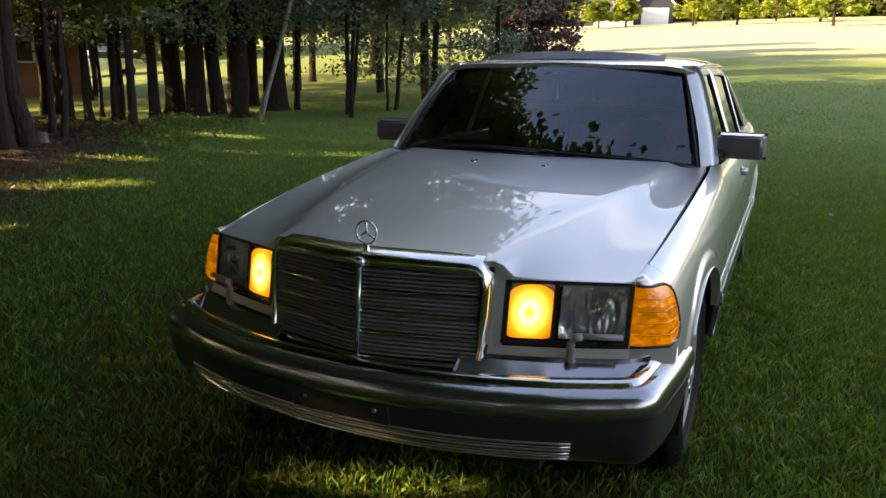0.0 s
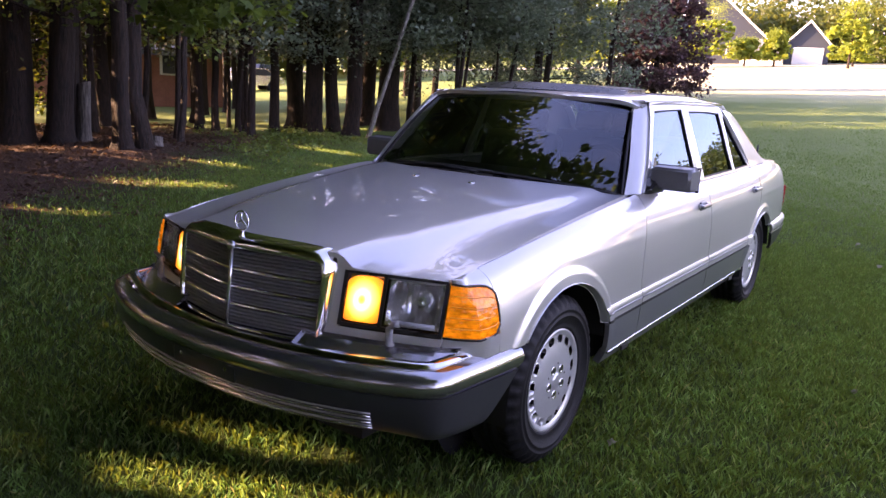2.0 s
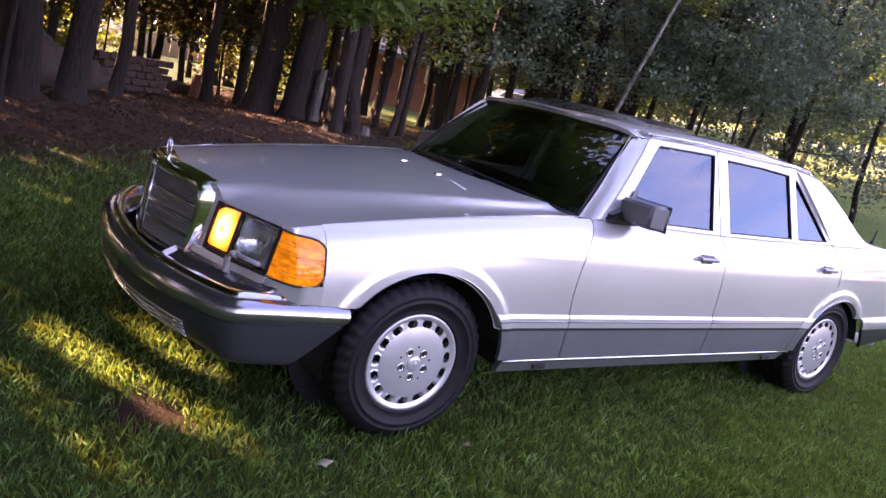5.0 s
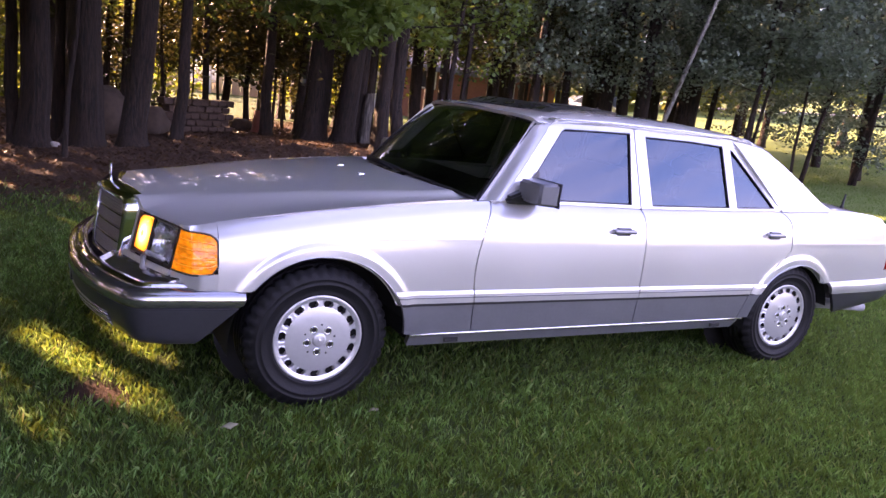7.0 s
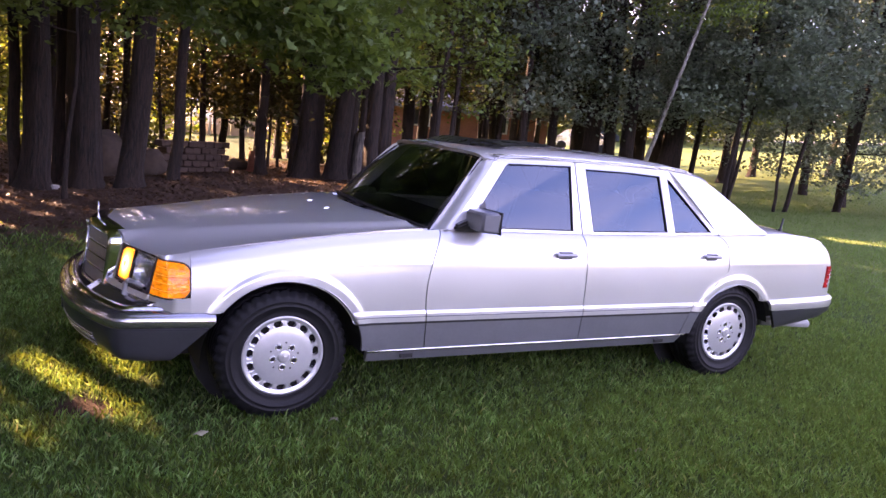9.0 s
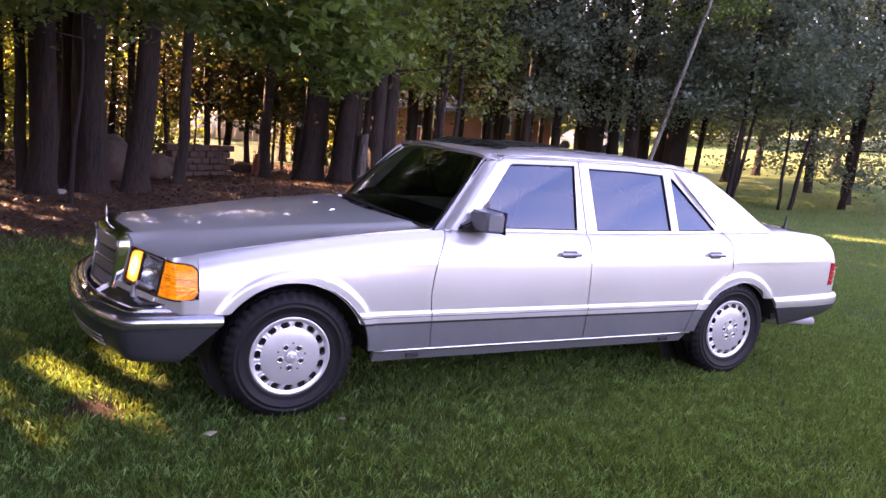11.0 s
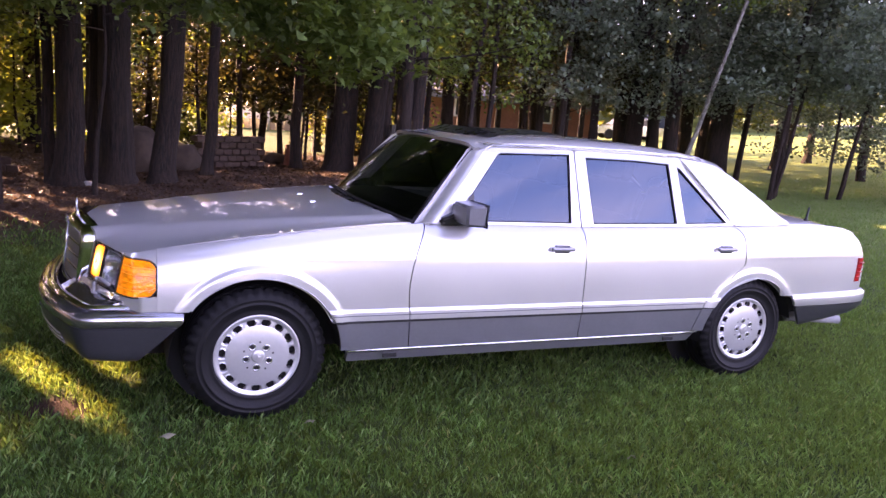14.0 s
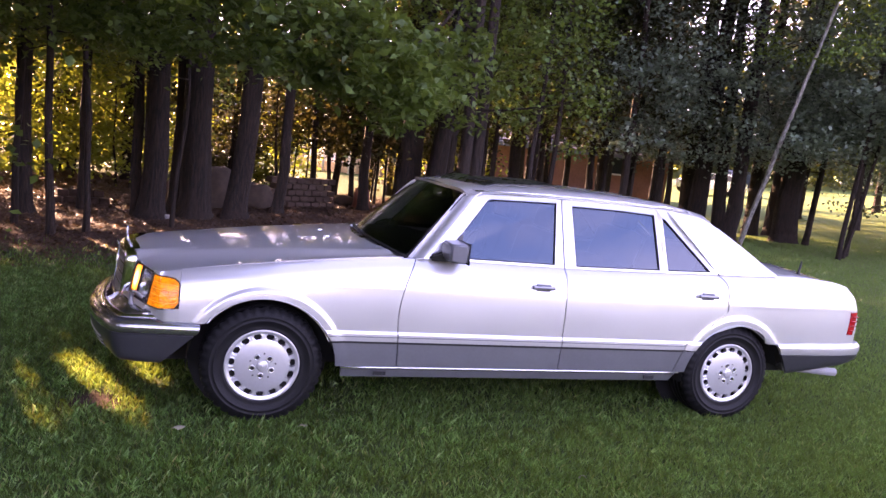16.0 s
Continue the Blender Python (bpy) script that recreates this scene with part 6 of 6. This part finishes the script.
def litter():
    """Dry leaves and needles on the bare soil, low weeds along its edge."""
    rng = np.random.default_rng(41)
    n = 60000
    x, y = rng.uniform(-6, 10.5, n), rng.uniform(3.2, 17, n)
    ok = y > soil_line(x) + rng.normal(-0.2, 0.6, n)
    x, y = x[ok], y[ok]
    n = len(x)
    a, s = rng.uniform(0, 6.283, n), 0.028 * rng.uniform(0.5, 1.5, n)
    th = rng.uniform(0.12, 0.6, n)
    z = heights(x, y) + 0.012
    u = np.stack([np.cos(a) * s, np.sin(a) * s, rng.normal(0, 0.35, n) * s], -1)
    w = np.stack([-np.sin(a) * s * th, np.cos(a) * s * th, rng.normal(0, 0.25, n) * s], -1)
    p = np.stack([x, y, z], -1)
    V = np.stack([p - u, p + w, p + u, p - w], 1).reshape(-1, 3)
    tagged(quick("leaf_litter", V, np.arange(len(V)).reshape(-1, 4), LITTER), "dry brown leaves and needles on bare soil", "leaf litter", kind="stuff")
    n = 150
    x = rng.uniform(5.5, 12.5, n)
    y = np.where(x < 9, soil_line(x) + rng.normal(0.1, 0.5, n), rng.uniform(9.8, 13.5, n))
    c = np.stack([x, y, heights(x, y) + 0.07], -1)
    V = leaves(c, rng.uniform(0.06, 0.16, n), 22, 0.055, rng, -0.2, 0.5)
    tagged(quick("weeds", V, np.arange(len(V)).reshape(-1, 4), LEAF), "low green weeds along the edge of the soil", "weeds", kind="stuff")


litter()


# ---- stones, wall and stumps under the trees ----
def lump(name, x, y, s, seed, mat, label, category, group="", sink=0.1):
    bm = bmesh.new()
    bmesh.ops.create_icosphere(bm, subdivisions=3, radius=0.5)
    for v in bm.verts:
        p = v.co.normalized()
        q = Vector((abs(p.x) ** 0.7 * math.copysign(1, p.x), abs(p.y) ** 0.7 * math.copysign(1, p.y), abs(p.z) ** 0.7 * math.copysign(1, p.z)))
        d = 1 + 0.28 * noise.noise(p * 1.7 + Vector((seed, 0, 0))) + 0.08 * noise.noise(p * 6 + Vector((seed, 3, 0)))
        v.co = Vector((q.x * s[0], q.y * s[1], q.z * s[2])) * d * 0.5
    me = bpy.data.meshes.new(name)
    bm.to_mesh(me)
    bm.free()
    me.materials.append(mat)
    me.polygons.foreach_set("use_smooth", [True] * len(me.polygons))
    ob = tagged(new(name, me), label, category, group)
    ob.location = (x, y, float(heights(np.array(x), np.array(y))) + s[2] * 0.5 - sink)
    return ob


lump("boulder", -0.12, 10.4, (0.85, 0.7, 0.85), 1, STONE, "large grey boulder standing among the trunks", "boulder", "boulders")
lump("boulder", 0.52, 10.9, (0.85, 0.7, 0.62), 2, STONE, "rounded grey boulder beside a low wall", "boulder", "boulders")
lump("stone", -0.95, 8.0, (0.20, 0.15, 0.10), 3, BARK_PALE, "small whitish stone on the soil", "stone", sink=0.03)
lump("stone", 2.9, 13.4, (0.5, 0.4, 0.25), 4, STONE, "flat grey stone on the soil", "stone", sink=0.03)


def block_wall(p, q, courses, n, label):
    a, b = Vector((*p, 0)), Vector((*q, 0))
    z0 = min(float(heights(np.array(a.x), np.array(a.y))), float(heights(np.array(b.x), np.array(b.y)))) - 0.02
    e = thing("garden_wall", label, "wall", (a.x, a.y, z0), "garden walls")
    d = b - a
    ln, ang = d.length, math.atan2(d.y, d.x)
    bw, hh = ln / n, 0.132
    meshes = []
    for s in range(4):
        bm = bmesh.new()
        box_bm(bm, 0, 0, 0, bw - 0.014, 0.26, hh - 0.012)
        bmesh.ops.bevel(bm, geom=bm.edges[:], offset=0.012, segments=1, affect="EDGES")
        for v in bm.verts:
            v.co += Vector((noise.noise(v.co * 9 + Vector((s, 0, 0))), noise.noise(v.co * 9 + Vector((0, s, 5))), noise.noise(v.co * 9 + Vector((7, 0, s))))) * 0.020
        me = bpy.data.meshes.new("block")
        bm.to_mesh(me)
        bm.free()
        me.materials.append(BLOCK)
        meshes.append(me)
    r = random.Random(int(ln * 100))
    for c in range(courses):
        for i in range(n):
            u = (i + 0.5 + (0.5 if c % 2 else 0)) * bw
            if u > ln - bw * 0.2:
                continue
            ob = new("block", r.choice(meshes))
            ob.parent = e
            ob.matrix_basis = pose(math.cos(ang) * u, math.sin(ang) * u, hh * (c + 0.5), 0, 0, math.degrees(ang) + r.uniform(-2, 2)) @ Matrix.Translation((0, r.uniform(-0.015, 0.015), 0))
    return e


block_wall((0.9, 11.5), (2.4, 12.4), 5, 8, "low retaining wall of rough stone blocks")
block_wall((-2.9, 9.3), (-2.0, 9.6), 2, 5, "short low wall of rough stone blocks")


def stump(x, y, r, h, mat, seed, label, lean=0.0):
    e = thing("stump", label, "stump", (x, y, float(heights(np.array(x), np.array(y))) - 0.04), "stumps")
    rg = random.Random(seed)
    V, F, n = [], [], 16
    prof = [(1.6, 0), (1.25, 0.08), (1.08, 0.25), (1.0, 0.6), (0.96, 1.0)]
    for s, t in prof:
        for k in range(n):
            a = 2 * math.pi * k / n
            q = r * s * (1 + 0.08 * math.sin(3 * a + seed) + 0.04 * math.sin(7 * a))
            V.append((q * math.cos(a) + lean * h * t, q * math.sin(a), h * t + 0.06 * (t == 1.0) * math.cos(a + seed) * r * 4))
    F = [(i * n + k, i * n + (k + 1) % n, (i + 1) * n + (k + 1) % n, (i + 1) * n + k) for i in range(len(prof) - 1) for k in range(n)]
    mesh_object("stump_side", V, F, mat, e)
    mesh_object("cut_face", V[-n:], [tuple(range(n))], WOOD_CUT, e, "pale sawn face", smooth=False)
    return e


stump(4.72, 10.62, 0.11, 1.05, BARK_GREY, 1, "tall sawn-off grey stump among the trunks", 0.05)
stump(3.2, 12.9, 0.19, 0.48, RED_BROWN, 2, "reddish sawn stump on the bare soil")
stump(5.0, 8.95, 0.10, 0.20, BARK_GREY, 3, "short grey stump at the lawn edge")


# ---- houses, fence, road and vehicles far off ----
def prism_house(name, x, y, yaw, w, d, wall_h, roof_h, wall_mat, roof_mat, label, openings, gable_front=True):
    z0 = float(heights(np.array(x), np.array(y))) - 0.1
    e = thing(name, label, "house")
    m = pose(x, y, z0, 0, 0, yaw)
    e.matrix_basis = m
    g = [(-w / 2, 0), (w / 2, 0), (w / 2, wall_h), (0, wall_h + roof_h), (-w / 2, wall_h)] if gable_front else [(-w / 2, 0), (w / 2, 0), (w / 2, wall_h), (-w / 2, wall_h)]
    n = len(g)
    V = [(a, 0, b) for a, b in g] + [(a, d, b) for a, b in g]
    F = [tuple(range(n)), tuple(range(2 * n - 1, n - 1, -1))] + [(i, n + i, n + (i + 1) % n, (i + 1) % n) for i in range(n)]
    mesh_object("wall", V, F, wall_mat, e, smooth=False)
    o = 0.4
    if gable_front:
        V = [(-w / 2 - o, -o, wall_h - o * 0.5), (0, -o, wall_h + roof_h + 0.15), (w / 2 + o, -o, wall_h - o * 0.5)]
    else:
        V = [(-w / 2 - o, -o, wall_h - 0.1), (-w / 2 - o, d / 2, wall_h + roof_h), (-w / 2 - o, d + o, wall_h - 0.1)]
    other = [(a, d + o, c) for a, b, c in V] if gable_front else [(w / 2 + o, b, c) for a, b, c in V]
    lo = [(a, b, c - 0.22) for a, b, c in V + other]
    F = [(0, 1, 4, 3), (1, 2, 5, 4), (6, 9, 10, 7), (7, 10, 11, 8), (0, 6, 7, 1), (1, 7, 8, 2), (3, 4, 10, 9), (4, 5, 11, 10), (0, 3, 9, 6), (2, 8, 11, 5)]
    mesh_object("roof", V + other + lo, F, roof_mat, e, smooth=False)
    if gable_front:
        for s in (-1, 1):
            a, b = Vector((s * (w / 2 + o), -o - 0.06, wall_h - o * 0.5 - 0.02)), Vector((0, -o - 0.06, wall_h + roof_h + 0.13))
            dn = Vector((0, 0, -0.42))
            V = [a, b, b + dn, a + dn] + [p + Vector((0, 0.05, 0)) for p in (a, b, b + dn, a + dn)]
            mesh_object("bargeboard", V, [(0, 1, 2, 3), (7, 6, 5, 4), (0, 4, 5, 1), (3, 2, 6, 7), (0, 3, 7, 4), (1, 5, 6, 2)], WHITE_PAINT, e, smooth=False)
    for nm, cx, cz, ww, hh, mat in openings:
        wnd = rounded_box(nm, (cx, -0.02, cz), (ww, 0.12, hh), WHITE_PAINT, e, 0.02, segments=1)
        if nm == "window":
            rounded_box("pane", (cx, -0.085, cz), (ww * 0.8, 0.03, hh * 0.85), PANE, wnd, 0.005, segments=1)
        elif mat is not None:
            for k in range(4):
                rounded_box("door_panel", (cx, -0.085, cz - hh / 2 + hh * (k + 0.5) / 4), (ww * 0.94, 0.03, hh * 0.22), mat, wnd, 0.01, segments=1)
    return e


prism_house("house", 138, 39.0, -78, 19, 10, 4.4, 8.4, SIDING, ROOFING, "tall blue-grey gabled house with white trim", [("window", -3.4, 2.3, 1.6, 1.9, None), ("window", 3.4, 2.3, 1.6, 1.9, None), ("window", -1.2, 6.2, 1.2, 1.6, None), ("window", 1.2, 6.2, 1.2, 1.6, None), ("window", 0, 9.2, 1.0, 1.1, None)])
prism_house("house", 130, 28.4, -78, 6.4, 6, 2.7, 1.7, WHITE_PAINT, ROOFING, "low white porch wing of a blue-grey house", [("window", -2.0, 1.5, 1.2, 1.5, None), ("door", 0, 1.2, 1.1, 2.2, None), ("window", 2.0, 1.5, 1.2, 1.5, None)], False)
prism_house("house", 136, 22.8, -78, 6.6, 8, 3.5, 3.6, SIDING, ROOFING, "blue-grey gabled garage house with white door", [("garage_door", 0.2, 1.4, 4.6, 2.8, WHITE_PAINT)])
prism_house("house", 14.6, 26.8, -24, 10.5, 7, 2.5, 1.4, BRICKS, ROOFING, "low orange-brick house behind the wood", [("window", -0.6, 1.9, 0.9, 1.0, None), ("window", 2.9, 1.9, 1.0, 1.0, None), ("door", -3.0, 1.15, 0.95, 2.1, None)], False)


def fence(x0, x1, y, h):
    e = thing("fence", "long tan board fence behind the wood", "fence", (x0, y, float(heights(np.array(x0), np.array(y))) - 0.02))
    n = int((x1 - x0) / 0.4)
    for i in range(n):
        rounded_box("board", ((i + 0.5) * 0.4, 0, h / 2), (0.375, 0.03, h * (0.97 + 0.03 * (i % 2))), FENCE, e, 0.006, segments=1)
    for z in (h * 0.2, h * 0.8):
        rounded_box("rail", ((x1 - x0) / 2, 0.04, z), (x1 - x0, 0.04, 0.09), FENCE, e, 0.006, segments=1)


fence(3.2, 12.0, 31.0, 0.75)


def swing_frame(x, y):
    e = thing("swing_frame", "white-painted garden swing frame in the sun", "swing", (x, y, float(heights(np.array(x), np.array(y)))))
    for a in (-0.9, -0.3, 0.3, 0.9):
        tube("post", [(a, 0, 0), (a * 0.98, 0.1, 1.45)], 0.05, WHITE_PAINT, e, 8)
    tube("top_rail", [(-1.05, 0.1, 1.45), (1.05, 0.1, 1.45)], 0.05, WHITE_PAINT, e, 8)
    rounded_box("swing_seat", (0, 0.3, 0.5), (1.3, 0.4, 0.06), WHITE_PAINT, e, 0.01)
    rounded_box("seat_back", (0, 0.5, 0.8), (1.3, 0.05, 0.5), WHITE_PAINT, e, 0.01)


swing_frame(5.0, 30.0)


def far_road():
    a, b = np.array([8.0, 92.0]), np.array([120.0, 30.0])
    V, F = [], []
    nrm = np.array([b[1] - a[1], a[0] - b[0]])
    nrm = nrm / np.linalg.norm(nrm) * 2.8
    for i in range(25):
        c = a + (b - a) * i / 24
        for s in (-1, 1):
            p = c + nrm * s
            z = float(heights(np.array(p[0]), np.array(p[1])))
            V += [(p[0], p[1], z + 0.05), (p[0], p[1], z - 0.3)]
        if i:
            k = 4 * i
            F += [(k - 4, k - 2, k + 2, k), (k - 4, k, k + 1, k - 3), (k - 2, k - 1, k + 3, k + 2)]
    tagged(mesh_object("road", V, F, ROAD, smooth=False), "pale asphalt road along the far field", "road", kind="structure")


far_road()


def far_car(x, y, yaw, mat, label):
    e = thing("parked_car", label, "car", group="parked cars")
    e.matrix_basis = pose(x, y, float(heights(np.array(x), np.array(y))), 0, 0, yaw)
    prof = [(-2.2, 0.35), (-2.25, 0.75), (-1.2, 0.95), (-0.6, 1.42), (1.1, 1.42), (1.7, 0.98), (2.2, 0.92), (2.25, 0.4)]
    n = len(prof)
    V = [(a, -0.85, b) for a, b in prof] + [(a, 0.85, b) for a, b in prof]
    F = [tuple(range(n)), tuple(range(2 * n - 1, n - 1, -1))] + [(i, n + i, n + (i + 1) % n, (i + 1) % n) for i in range(n)]
    mesh_object("body", V, F, mat, e, smooth=False)
    for s in (-1, 1):
        mesh_object("side_window", [(-1.05, s * 0.856, 0.98), (-0.58, s * 0.856, 1.36), (1.05, s * 0.856, 1.36), (1.5, s * 0.856, 1.0)], [(0, 1, 2, 3) if s > 0 else (3, 2, 1, 0)], PANE, e, smooth=False)
        for wx in (-1.4, 1.4):
            v, f = lathe_y([(0.0, 0.02), (0.18, 0.02), (0.2, 0.03), (0.32, 0.02), (0.33, -0.18)], 20)
            mesh_object("wheel", v, f, TYRE, e, m=pose(wx, s * 0.84, 0.33, 0, 0, 0 if s > 0 else 180))


far_car(33.0, 49.5, 20, WHITE_PAINT, "white car parked along the far road")
far_car(39.5, 46.0, 20, PANE, "dark car parked along the far road")
far_car(30.0, 36.0, -20, SILVER_TRIM, "silver car parked behind the wood")

# ---- fallen leaves on the lawn ----
rng = np.random.default_rng(3)
for x, y, s in [(1.56, -1.73, 0.030), (0.22, -1.02, 0.035), (-0.42, -1.03, 0.040), (5.2, -1.5, 0.05), (6.3, -1.2, 0.05)]:
    t = rng.uniform(0, 6.28)
    V, F = [(0, 0, 0.012)], []
    for k in range(10):
        a = 2 * math.pi * k / 10
        q = s * (1.0 if k % 2 else 0.62) * (1.15 if k == 5 else 0.9)
        V.append((q * math.cos(a + t), q * math.sin(a + t) * 0.7, 0.008 * math.sin(2 * a)))
    F = [(0, k + 1, (k + 1) % 10 + 1) for k in range(10)]
    ob = mesh_object("fallen_leaf", V, F, DRY_LEAF)
    ob.location = (x, y, float(heights(np.array(x), np.array(y))) + 0.045)
    ob.rotation_euler = (rng.normal(0, 0.2), rng.normal(0, 0.2), 0)
    tagged(ob, "pale dry fallen leaf lying on the grass", "leaf", "fallen leaves")
